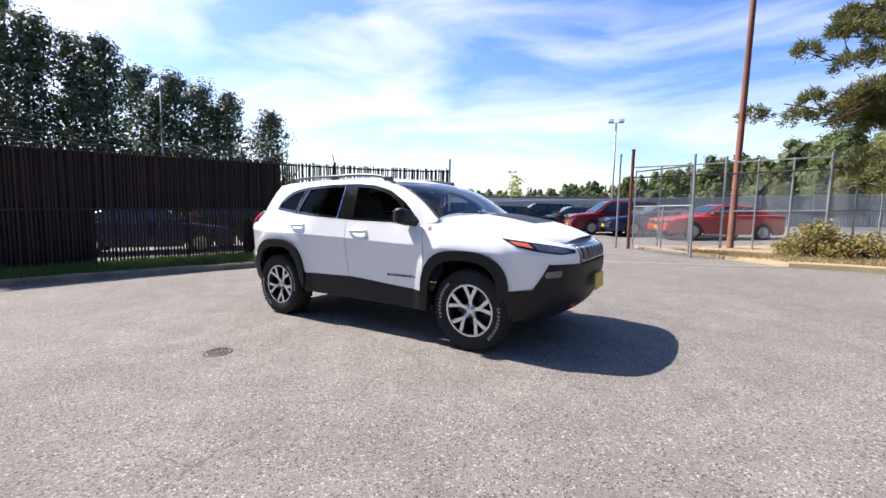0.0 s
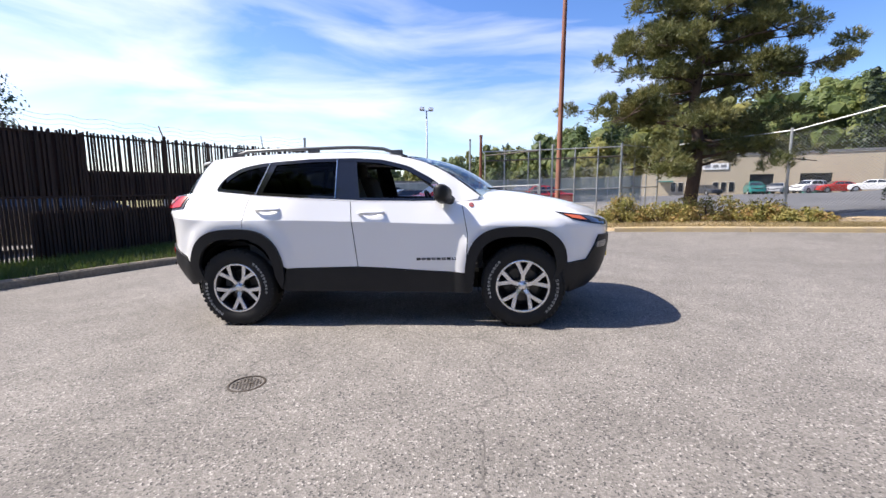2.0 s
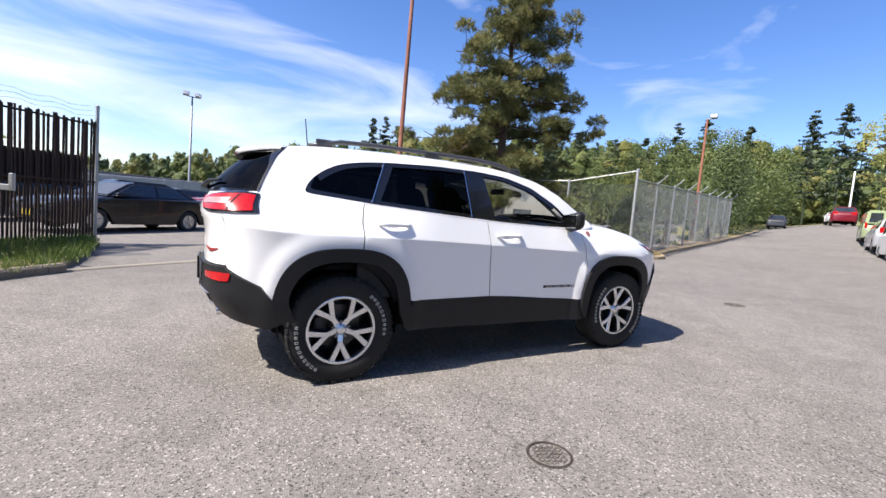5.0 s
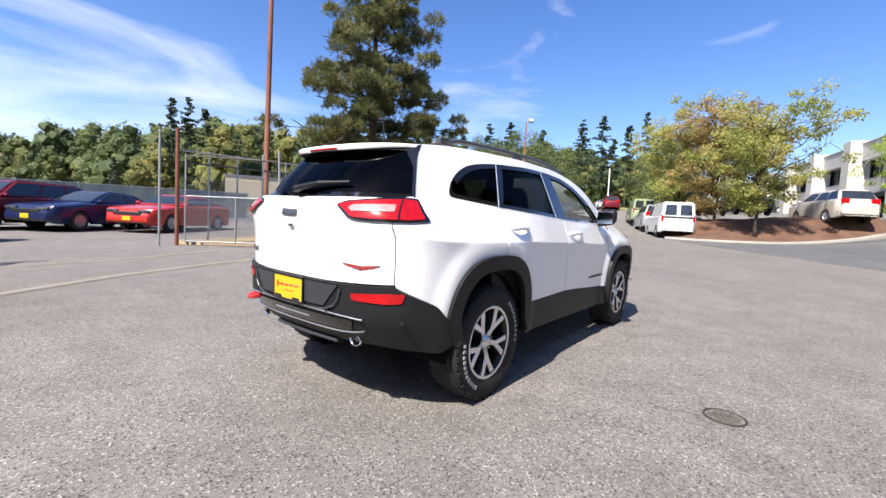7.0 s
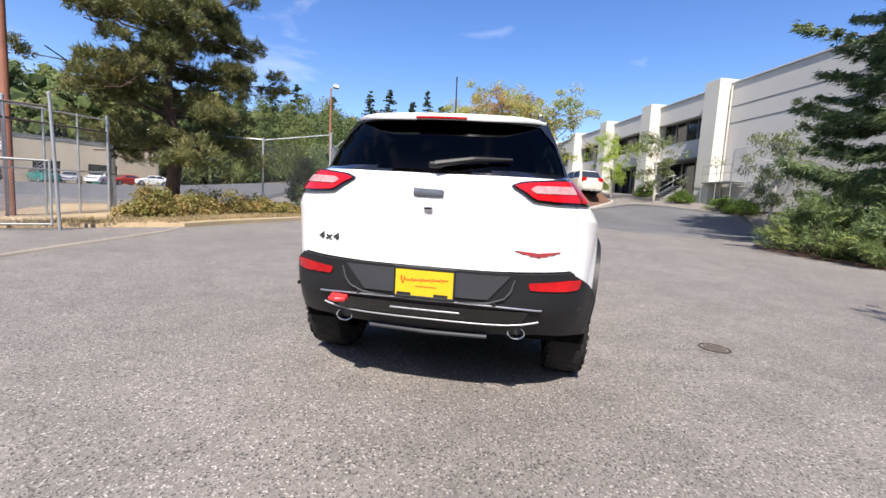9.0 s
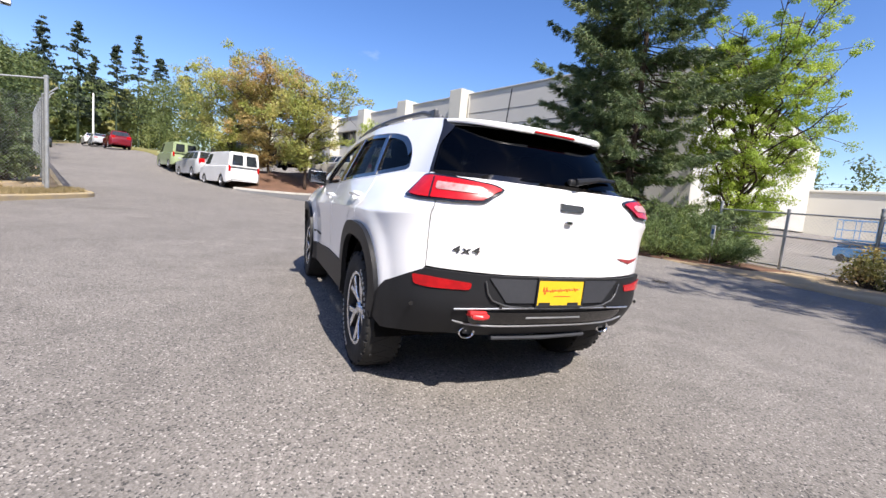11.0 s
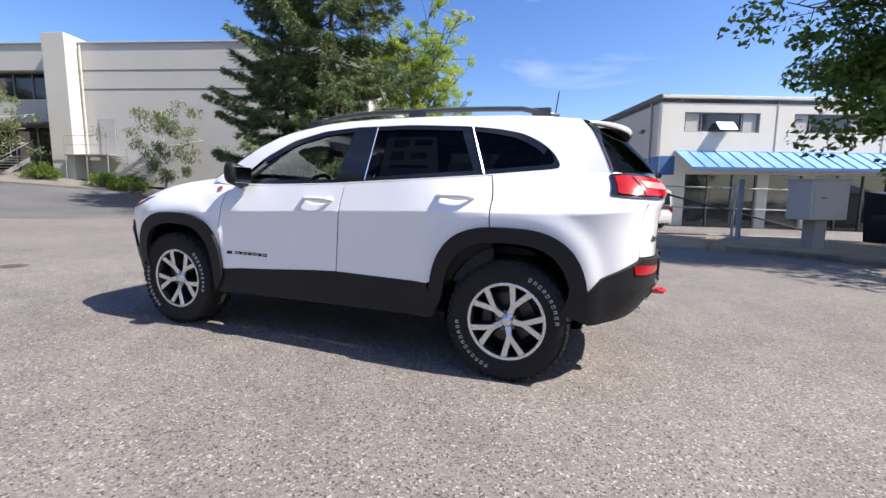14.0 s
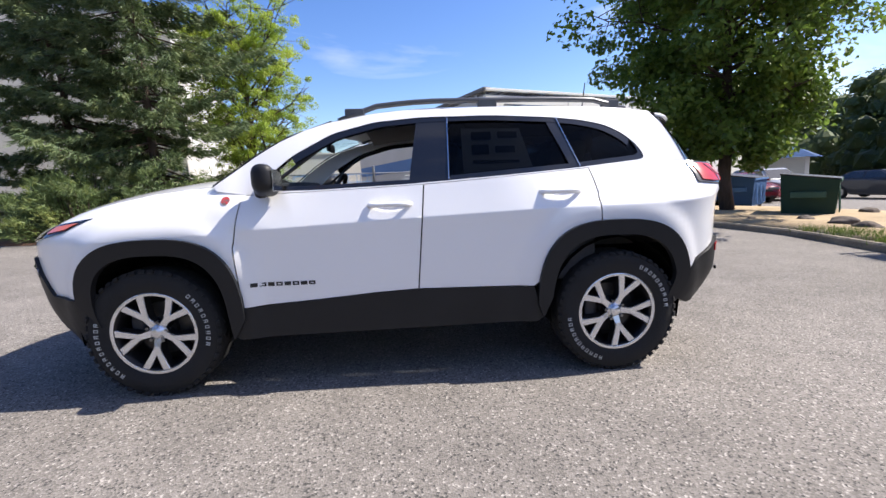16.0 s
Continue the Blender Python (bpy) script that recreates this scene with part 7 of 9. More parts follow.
    part("wiper_cover", boxed((0.035, 0.075, 0.035), tuple(tailglass(-0.03, 1.305, 0.012)), 0.012), M["clad"], rg_)
    part("rear_sill", across(lambda z, t, o: tailglass(t, 1.30, 0.0).lerp(hull(-ROLL_L + 0.0 + (ROLL_L - s_tail_y(abs(t) * 0.75)) * 1.0, 1.268) * 1.0 if t >= 0 else Vector((hull(-s_tail_y(abs(t) * 0.75), 1.268).x, -hull(-s_tail_y(abs(t) * 0.75), 1.268).y, 1.268)), z), 0, 1, 4, 28), M["gloss_black"], suv, smooth=True)
    # spoiler over the rear window, running on from the roof
    bm = bmesh.new()
    rows = []
    for j in range(33):
        t = -1 + 2 * j / 32
        row = [roof(-1.603 + (tail_x(t) + 1.603) * k / 8, t) + Vector((0, 0, (k / 8) ** 2 * (0.010 - 0.016 * abs(t) ** 5))) for k in range(9)]
        e = row[-1]
        row += [e + Vector((-0.008, 0, -0.012)), e + Vector((0.004, 0, -0.034 + 0.016 * abs(t) ** 4))]
        rows.append([bm.verts.new(v) for v in row])
    for a, b in zip(rows, rows[1:]):
        for k in range(len(a) - 1):
            bm.faces.new((a[k], b[k], b[k + 1], a[k + 1]))
    bmesh.ops.recalc_face_normals(bm, faces=bm.faces)
    sp = part("spoiler", bm, M["car_white"], suv, "white roof spoiler", smooth=True)
    bm = bmesh.new()
    rows = []
    for j in range(33):
        t = -1 + 2 * j / 32
        e = roof(tail_x(t), t) + Vector((0.006, 0, -0.030 - 0.012 * abs(t) ** 5))
        q = tailglass(t * 0.985, 1.575, 0.004)
        rows.append([bm.verts.new(v) for v in (e, e.lerp(q, 0.5) + Vector((0, 0, 0.006)), q)])
    for a, b in zip(rows, rows[1:]):
        for k in range(2):
            bm.faces.new((a[k], b[k], b[k + 1], a[k + 1]))
    part("spoiler_underside", bm, M["black"], sp, smooth=True)
    bm = bmesh.new()
    tube(bm, [tuple(roof(tail_x(t), t) + Vector((-0.003, 0, -0.014))) for t in [-0.24 + 0.48 * k / 12 for k in range(13)]], 0.007, 6)
    part("brake_light", bm, M["red_lens"], sp, "high red brake light strip")
    part("aerial", piped([(-1.47, 0.012, 1.65), (-1.475, 0.012, 1.69), (-1.476, 0.012, 1.70), (-1.50, 0.012, 1.925)], [0.022, 0.012, 0.005, 0.004], 8), M["black"], suv)

    # tailgate and bumpers, right across the ends
    def back(r, z, off=0.0):
        v = hull(-(ROLL_L - abs(r)), z, off)
        return Vector((v.x, math.copysign(v.y, r) if abs(r) > 1e-6 else 0.0, v.z))

    def fore(r, z, off=0.0):
        v = hull(ROLL_L - abs(r), z, off)
        return Vector((v.x, math.copysign(v.y, -r) if abs(r) > 1e-6 else 0.0, v.z))
    cut = ROLL_L - TAILCUT
    gate_ = sheet("tailgate", [(-cut + g, 0.803), (-cut + g, 1.27), (cut - g, 1.27), (cut - g, 0.803), (0.3, 0.79), (-0.3, 0.79)], lambda r, z, o: back(-r, z, o), M["car_white"])
    RB = ROLL_L - s_at_x(1.80)
    half_top = [(ROLL_L - s_at_x(1.80), 0.597), (ROLL_L - s_at_x(1.865), 0.677), (ROLL_L - s_at_x(2.06), 0.781), (cut, 0.795), (0.42, 0.785)]
    rear_b = [(-r, z) for r, z in half_top] + [(r, z) for r, z in reversed(half_top)] + [(ROLL_L - s_at_x(1.805), 0.44), (ROLL_L - s_at_x(1.92), 0.40), (0.55, 0.44), (0.4, 0.43), (-0.4, 0.43), (-0.55, 0.44), (-(ROLL_L - s_at_x(1.92)), 0.40), (-(ROLL_L - s_at_x(1.805)), 0.44)]
    rb_ = sheet("rear_bumper", list(reversed(rear_b)), lambda r, z, o: back(-r, z, o), M["clad"], label="black grained rear bumper", off=0.02, lip=0.05)
    for s_ in (1, -1):
        # reflectors and tail-pipes
        refl = [(s_ * r, z) for r, z in ((0.485, 0.740), (0.70, 0.756), (cut + 0.06, 0.756), (cut + 0.045, 0.706), (0.70, 0.699), (0.495, 0.704))]
        sheet("reflector", rounded(refl if s_ < 0 else list(reversed(refl)), 0.012, 2), lambda r, z, o: back(-r, z, o), M["red_lens"], rb_, "red bumper reflector", off=0.027, lip=0.01, g=0.04)
        bm = bmesh.new()
        lathe(bm, [(0.034, 0.16), (0.047, 0.02), (0.050, 0.0), (0.050, -0.012), (0.044, -0.012), (0.040, 0.01), (0.036, 0.14)], "x", 24)
        for v in bm.verts:
            v.co = Vector((-2.115 + v.co.x, s_ * 0.485 + v.co.y * 0.95, 0.452 + v.co.z * 0.68))
        part("tail_pipe", bm, M["chrome"], rb_, "chrome tail-pipe tip", smooth=True)
    # centre of the rear bumper: recess for the plate, grey skid bar with bright lines
    rec = [(-0.40, 0.772), (-0.30, 0.645), (0.30, 0.645), (0.40, 0.772)]
    sheet("plate_recess", rec, lambda r, z, o: back(-r, z, o), M["recess"], rb_, off=0.029, lip=0.006, g=0.03)
    for pts in ([(-0.56, 0.60), (-0.3, 0.615), (0.0, 0.618), (0.3, 0.615), (0.56, 0.60)], [(-0.55, 0.53), (-0.40, 0.503), (0.0, 0.50), (0.40, 0.503), (0.55, 0.53)], [(-0.42, 0.755), (-0.31, 0.63), (0.31, 0.63), (0.42, 0.755)], [(-0.17, 0.557), (0.17, 0.557)]):
        line = [back(p.x, p.y, 0.031) for p in curve_points([(a, b, 0) for a, b in pts], 0.04)]
        part("bright_line", piped([tuple(v) for v in line], 0.005, 6), M["rail_grey"] if len(pts) == 4 else M["satin"], rb_)
    skid = [(-0.50, 0.59), (0.50, 0.59), (0.46, 0.515), (-0.46, 0.515)]
    sheet("skid_plate", rounded(skid[::-1], 0.02, 2), lambda r, z, o: back(-r, z, o), M["gloss_black"], rb_, off=0.029, lip=0.01, g=0.03)
    part("under_bar", piped([(-2.12, -0.33, 0.415), (-2.13, 0, 0.41), (-2.12, 0.33, 0.415)], 0.014, 8), M["recess"], rb_)
    # red tow hook
    bm = bmesh.new()
    c = back(0.44, 0.575, 0.03)
    tube(bm, [(c.x + 0.06, c.y - 0.04, c.z), (c.x - 0.045, c.y - 0.036, c.z), (c.x - 0.058, c.y, c.z), (c.x - 0.045, c.y + 0.036, c.z), (c.x + 0.06, c.y + 0.04, c.z)], 0.014, 8)
    box(bm, (0.05, 0.10, 0.028), (c.x + 0.0, c.y, c.z + 0.008), 0.01)
    part("tow_hook", bm, M["red_paint"], rb_, "red tow hook", smooth=False)
    for r in (-0.78, -0.33, 0.33, 0.78):
        v = back(r, 0.625 if abs(r) < 0.5 else 0.60, 0.033)
        bm = bmesh.new()
        lathe(bm, [(0.0, -0.004), (0.011, -0.004), (0.012, 0.0)], "x", 14, tuple(v))
        part("parking_sensor", bm, M["gloss_black"], rb_)
    pl = part("plate", boxed((0.012, 0.305, 0.152), (-2.254, 0, 0.708), 0.004), M["plate_yellow"], suv, "yellow dealer plate with a red script stroke")
    # the script on the plate stays one plain stroke
    scrawl = [(-2.2605, 0.125 - 0.25 * k / 44, 0.716 + (0.012 + 0.018 * (k < 6)) * math.sin(k * 1.9) * (0.6 + 0.4 * math.sin(k * 0.7)) + 0.012 * k / 44) for k in range(45)]
    part("print_stroke", piped(scrawl, 0.0032, 4), M["plate_red"], pl)
    part("print_bar", boxed((0.003, 0.11, 0.004), (-2.2603, -0.01, 0.688)), M["plate_red"], pl)
    for y_ in (0.105, -0.09):
        part("print_bar", boxed((0.003, 0.075, 0.016), (-2.2603, y_, 0.645)), M["black"], pl)
    for sz, at_ in (((0.014, 0.322, 0.014), (-2.2555, 0, 0.631)), ((0.014, 0.322, 0.018), (-2.2555, 0, 0.782)), ((0.014, 0.008, 0.15), (-2.2555, 0.157, 0.706)), ((0.014, 0.008, 0.15), (-2.2555, -0.157, 0.706))):
        part("plate_frame", boxed(sz, at_, 0.003), M["black"], pl)
    # maker's mark on the tailgate, a plain raised bar
    v = back(0.0, 1.17, 0.004)
    bm = bmesh.new()
    panel(bm, rounded([(0.072, 1.152), (0.072, 1.196), (0.05, 1.19), (-0.072, 1.188), (-0.072, 1.152)][::-1], 0.014, 3), lambda r, z, o: back(r, z, o), g=0.02, lip=0.01, off=0.010)
    part("maker_mark", bm, M["badge_grey"], gate_, "dark chrome raised mark", smooth=True)
    txt = bpy.data.curves.new("drive_badge", "FONT")
    txt.body, txt.size, txt.extrude, txt.space_character, txt.offset, txt.shear = "4x4", 0.052, 0.002, 1.3, 0.0014, 0.15
    tb = new("drive_badge", txt)
    tb.parent = gate_
    p0_, p1_ = back(0.60, 0.90, 0.007), back(0.46, 0.90, 0.007)
    ax = (p1_ - p0_).normalized()
    up_ = Vector((0, 0, 1))
    nn = ax.cross(up_)
    tb.matrix_basis = Matrix(((ax.x * 1.5, up_.x, nn.x, p0_.x), (ax.y * 1.5, up_.y, nn.y, p0_.y), (ax.z, up_.z, nn.z, p0_.z - 0.012), (0, 0, 0, 1)))
    txt.materials.append(M["badge_grey"])
    bm = bmesh.new()
    for s_ in (1, -1):
        panel(bm, [(-0.53 + s_ * a, b) for a, b in ((0.0, 0.893), (0.03, 0.898), (0.118, 0.908), (0.112, 0.897), (0.09, 0.893), (0.085, 0.884), (0.05, 0.880), (0.045, 0.871), (0.014, 0.868), (0.0, 0.858))][::s_], lambda r, z, o: back(r, z, o), g=0.03, lip=0.004, off=0.005)
    for v in bm.verts:
        v.co.z = 0.895 + (v.co.z - 0.895) * 0.72
    part("wing_mark", bm, M["mark_red"], gate_, "red winged trail mark")
    part("tailgate_lock", boxed((0.012, 0.045, 0.022), (back(0.0, 1.09, 0.0).x - 0.004, 0.0, 1.09), 0.006), M["chrome"], gate_)

    # front bumper, grille
    RF = ROLL_L - NOSE
    top_h = [(RF, 0.796), (ROLL_L - s_at_x(2.02), 0.811), (ROLL_L - s_at_x(1.925), 0.597), (ROLL_L - s_at_x(1.742), 0.58)]
    low_h = [(ROLL_L - s_at_x(1.70), 0.44), (ROLL_L - s_at_x(1.68), 0.36), (ROLL_L - s_at_x(1.9), 0.315), (0.5, 0.34), (0.3, 0.36)]
    front_b = [(r, z) for r, z in ((0.0, 0.80), *top_h, *low_h, (0.0, 0.36))]
    fb_ = bmesh.new()
    for s_ in (1, -1):
        panel(fb_, front_b[::-1], lambda r, z, o: fore(-r, z, o), side=s_, off=0.018, lip=0.05)
    fbp = part("front_bumper", fb_, M["clad"], suv, "black front bumper with high approach cut", smooth=True)
    for s_ in (1, -1):
        fog = [(ROLL_L - s_at_x(2.09), 0.765), (ROLL_L - s_at_x(1.99), 0.755), (ROLL_L - s_at_x(1.99), 0.70), (ROLL_L - s_at_x(2.09), 0.705)]
        bm = bmesh.new()
        panel(bm, rounded(fog[::-1], 0.02, 2), lambda r, z, o: fore(-r, z, o), side=s_, off=0.024, lip=0.008, g=0.03)
        part("fog_lamp", bm, M["lamp_dark"], fbp, "small fog lamp")
    bm = bmesh.new()
    panel(bm, [(-0.42, 0.80), (-0.44, 0.955), (0.44, 0.955), (0.42, 0.80)], lambda r, z, o: fore(-r, z, o), off=-0.005, lip=0.02)
    gr = part("grille", bm, M["gloss_black"], suv, "black grille with seven upright slots", smooth=True)
    for k in range(7):
        y = -0.36 + 0.12 * k
        bm = bmesh.new()
        panel(bm, rounded([(y - 0.048, 0.815), (y - 0.05, 0.945), (y + 0.05, 0.945), (y + 0.048, 0.815)], 0.02, 3), lambda r, z, o: fore(-r, z, o), holes=[rounded([(y - 0.036, 0.828), (y - 0.038, 0.932), (y + 0.038, 0.932), (y + 0.036, 0.828)], 0.016, 3)], off=0.012, lip=0.02, g=0.03)
        part("slot_frame", bm, M["satin"], gr, "satin slot surround", smooth=True)
    bm = bmesh.new()
    panel(bm, [(-0.46, 0.957), (-0.47, 1.0), (0.47, 1.0), (0.46, 0.957)], lambda r, z, o: fore(-r, z, o), lip=0.03)
    part("nose_panel", bm, M["car_white"], suv, smooth=True)
    part("front_plate", boxed((0.012, 0.30, 0.15), (2.275, 0.0, 0.60), 0.004), M["plate_yellow"], suv, "yellow front dealer plate")
    bm = bmesh.new()
    tube(bm, [(1.98, -0.40, 0.40), (2.11, -0.40, 0.41), (2.145, -0.36, 0.415), (2.11, -0.32, 0.41), (1.98, -0.32, 0.40)], 0.015, 8)
    part("tow_hook", bm, M["red_paint"], fbp, "red tow hook")

    # underside, wheel wells, cabin
    part("underbody", boxed((3.6, 1.5, 0.2), (0.0, 0, 0.42), 0.04), M["liner"], suv)
    part("floor_pan", boxed((3.3, 1.46, 0.05), (-0.1, 0, 0.53)), M["trim_dark"], suv)
    for x in (1.36, -1.36):
        part("axle", piped([(x, -0.7, 0.37), (x, 0.7, 0.37)], 0.05, 8), M["black"], suv)
        for s_ in (1, -1):
            bm = bmesh.new()
            rows = []
            for k in range(15):
                a = math.radians(-12 + 204 * k / 14)
                rows.append([bm.verts.new((x + math.cos(a) * 0.41, s_ * y, 0.40 + math.sin(a) * 0.43)) for y in (0.52, 0.895)])
            for a, b in zip(rows, rows[1:]):
                bm.faces.new((a[0], b[0], b[1], a[1]))
            bm.faces.new([r[0] for r in rows])
            part("wheel_well", bm, M["liner"], suv)
    part("bulkhead", boxed((0.05, 1.6, 0.6), (0.98, 0, 0.83)), M["trim_dark"], suv)
    part("load_floor", boxed((0.9, 1.35, 0.05), (-1.6, 0, 0.78)), M["trim_dark"], suv)
    part("headlining", across(lambda x, t, o: roof(x, t * 0.95, -0.05), -1.8, 0.2, 12, 12), M["headlining"], suv, smooth=True)
    dash = bmesh.new()
    box(dash, (0.42, 1.42, 0.2), (0.76, 0, 1.04), 0.06, None, 3)
    box(dash, (0.3, 0.42, 0.1), (0.66, 0.38, 1.16), 0.04, None, 3)
    part("dashboard", dash, M["trim_dark"], suv, smooth=False)
    bm = bmesh.new()
    circ = [(0.40 - 0.19 * math.sin(a) * 0.42, 0.38 + 0.19 * math.cos(a), 1.08 + 0.19 * math.sin(a) * 0.9) for a in [2 * math.pi * k / 24 for k in range(25)]]
    tube(bm, circ, 0.016, 8, False)
    wheel_ = part("steering_wheel", bm, M["black"], suv, smooth=True)
    part("wheel_hub", boxed((0.06, 0.16, 0.12), (0.41, 0.38, 1.075), 0.025), M["trim_dark"], wheel_)
    part("steering_column", piped([(0.41, 0.38, 1.07), (0.7, 0.38, 1.0)], 0.035, 8), M["trim_dark"], wheel_)
    part("room_mirror", boxed((0.03, 0.22, 0.06), (0.47, 0.0, 1.47), 0.012), M["black"], suv)
    for x, ys in ((-0.05, (0.37, -0.37)), (-0.92, (0.38, 0.0, -0.38))):
        for y in ys:
            st = part("seat", boxed((0.5, 0.5 if x > -0.5 else 0.40, 0.17), (x + 0.1, y, 0.82), 0.06, None, 3), M["seat"], suv, "dark cloth seat", smooth=True)
            bm = bmesh.new()
            box(bm, (0.15, 0.48 if x > -0.5 else 0.38, 0.62), (0, 0, 0.31), 0.06, None, 3)
            for v in bm.verts:
                v.co.x -= 0.32 * v.co.z
                v.co.y *= 1 - 0.18 * v.co.z
            part("backrest", bm, M["seat"], st, smooth=True, m=pose(x - 0.14, y, 0.82))
            part("headrest", boxed((0.1, 0.26, 0.17), (x - 0.40, y, 1.50 if x > -0.5 else 1.44), 0.045, None, 3), M["seat"], st, smooth=True)
            for dy in (-0.06, 0.06):
                part("headrest_post", piped([(x - 0.36, y + dy, 1.38), (x - 0.39, y + dy, 1.46)], 0.007, 6), M["black"], st)
    for s_ in (1, -1):
        part("door_card", boxed((2.1, 0.05, 0.58), (-0.2, s_ * 0.815, 0.86), 0.015), M["trim_dark"], suv)


M["mark_red"] = paint("dull_red_mark", (0.36, 0.03, 0.035), (0.20, 0.05, 0.055), 40.0, 0.35)
M["badge_red"] = paint("red_round_badge", (0.45, 0.05, 0.05), (0.16, 0.12, 0.12), 60.0, 0.3, spread=(0.45, 0.55))
M["rear_tint"] = glass("dark_rear_glass", (0.5, 0.55, 0.62), clear=0.05, gloss=0.3)
M["satin"] = paint("satin_silver", (0.52, 0.53, 0.55), (0.44, 0.45, 0.47), 5.0, 0.3, metal=0.8)
build_suv()


def make_wheel(m, side, spin):
    """Tyre with blocks on its shoulders, five forked machined spokes over a dark rim."""
    bm = bmesh.new()
    prof = [(0.235, -0.105), (0.262, -0.118), (0.305, -0.122), (0.345, -0.116), (0.366, -0.100), (0.373, -0.07), (0.374, 0.0), (0.373, 0.07), (0.366, 0.100), (0.345, 0.116), (0.305, 0.122), (0.262, 0.118), (0.235, 0.105)]
    lathe(bm, prof, "y", 64)
    n = 46
    for k in range(n):
        a = 2 * math.pi * k / n
        for sy in (-1, 1):
            made = box(bm, (0.030, 0.036, 0.018), (0, sy * (0.097 + 0.005 * (k % 2)), 0.3555), 0.0, Matrix.Rotation(0.5 * sy, 3, "X"))
            bmesh.ops.rotate(bm, verts=made, cent=(0, 0, 0), matrix=Matrix.Rotation(a + (0.5 if sy > 0 else 0) * 2 * math.pi / n, 3, "Y"))
        made = box(bm, (0.026, 0.12, 0.010), (0, 0.012 * (-1) ** k, 0.3705), 0.0, Matrix.Rotation(0.4 * (-1) ** k, 3, "Z"))
        bmesh.ops.rotate(bm, verts=made, cent=(0, 0, 0), matrix=Matrix.Rotation(a, 3, "Y"))
    w = part("wheel", bm, M["rubber"], suv, "off-road tyre on a machined alloy wheel", smooth=False, m=m)
    for f in w.data.polygons:
        f.use_smooth = len(f.vertices) == 4 and f.index < 64 * 12
    # rim barrel and lip; the outer face looks to +y
    bm = bmesh.new()
    lathe(bm, [(0.222, 0.104), (0.238, 0.110), (0.243, 0.104), (0.240, 0.096)], "y", 56)
    part("rim_lip", bm, M["alloy"], w, smooth=True)
    bm = bmesh.new()
    lathe(bm, [(0.236, 0.106), (0.222, 0.100), (0.212, 0.06), (0.205, -0.02), (0.20, -0.10)], "y", 48)
    lathe(bm, [(0.204, -0.06), (0.10, -0.045), (0.0, -0.045)], "y", 48)
    part("rim", bm, M["alloy_dark"], w, smooth=True)
    bm = bmesh.new()
    lathe(bm, [(0.0, 0.012), (0.075, 0.012), (0.078, -0.012), (0.158, -0.012), (0.160, -0.03)], "y", 40)
    part("brake_disc", bm, M["disc"], w, smooth=False)
    part("brake_caliper", boxed((0.07, 0.05, 0.13), (0, 0, 0), 0.015), M["recess"], w, m=Matrix.Rotation(radians(-spin), 4, "Y") @ pose(0.135, 0.005, 0.02))
    bm = bmesh.new()

    def bar(path, widths):
        rows = []
        for k, ((x, z), wd) in enumerate(zip(path, widths)):
            a, b = path[max(k - 1, 0)], path[min(k + 1, len(path) - 1)]
            l = math.hypot(b[0] - a[0], b[1] - a[1])
            nx, nz = (b[1] - a[1]) / l, -(b[0] - a[0]) / l
            r = math.hypot(x, z)
            y = 0.100 - 0.020 * (1 - r / 0.235) - 0.012 * smooth01(0.10, 0.03, r)
            rows.append([bm.verts.new((x + nx * wd * f, y - d, z + nz * wd * f)) for f, d in ((-1.5, 0.05), (-1.0, 0.005), (-0.85, 0.0), (0.85, 0.0), (1.0, 0.005), (1.5, 0.05))])
        for a, b in zip(rows, rows[1:]):
            for k in range(5):
                q = bm.faces.new((a[k], a[k + 1], b[k + 1], b[k]))
                q.material_index = 1 if k in (0, 4) else 0
    bar([(0.0, 0.03), (0.0, 0.085), (0.0, 0.13)], [0.023, 0.0185, 0.026])
    for sx in (1, -1):
        bar([(0.006 * sx, 0.105), (0.024 * sx, 0.148), (0.045 * sx, 0.190), (0.064 * sx, 0.229)], [0.016, 0.0185, 0.0195, 0.0225])
    bmesh.ops.recalc_face_normals(bm, faces=bm.faces)
    first = part("spoke", bm, [M["alloy"], M["alloy_dark"]], w)
    for k in range(1, 5):
        shared("spoke", first.data, w, Matrix.Rotation(radians(72 * k), 4, "Y"))
    bm = bmesh.new()
    lathe(bm, [(0.0, 0.094), (0.026, 0.094), (0.031, 0.089), (0.034, 0.075), (0.052, 0.072), (0.055, 0.05)], "y", 28)
    part("centre_cap", bm, M["alloy"], w, smooth=True)
    for k in range(5):
        a = radians(72 * k + 36)
        bm = bmesh.new()
        lathe(bm, [(0.0, 0.082), (0.009, 0.082), (0.011, 0.06)], "y", 10, (math.sin(a) * 0.058, 0, math.cos(a) * 0.058))
        part("wheel_nut", bm, M["badge_grey"], w)
    # raised white letters on the side wall, kept as plain outline strokes
    for start, cnt in ((20, 11), (200, 10)):
        for k in range(cnt):
            a = radians(start + 6.4 * k + 26)
            bm = bmesh.new()
            for dx, dz, sx, sz in ((-0.007, 0, 0.003, 0.022), (0.007, 0, 0.003, 0.022), (0, 0.010, 0.015, 0.003), (0, -0.010 if k % 2 else 0.0, 0.015, 0.003)):
                box(bm, (sx, 0.004, sz), (dx, 0, dz))
            part("letter_mark", bm, M["white_letter"], w, m=Matrix.Rotation(a, 4, "Y") @ pose(0, 0.1225, 0.303))
    return w


for x, s_, spin in ((1.36, 1, 31), (-1.36, 1, 50), (1.36, -1, -3), (-1.36, -1, 36)):
    make_wheel(pose(x, s_ * 0.812, 0.372) @ Matrix.Rotation(0 if s_ > 0 else math.pi, 4, "Z") @ Matrix.Rotation(radians(spin), 4, "Y"), s_, spin)

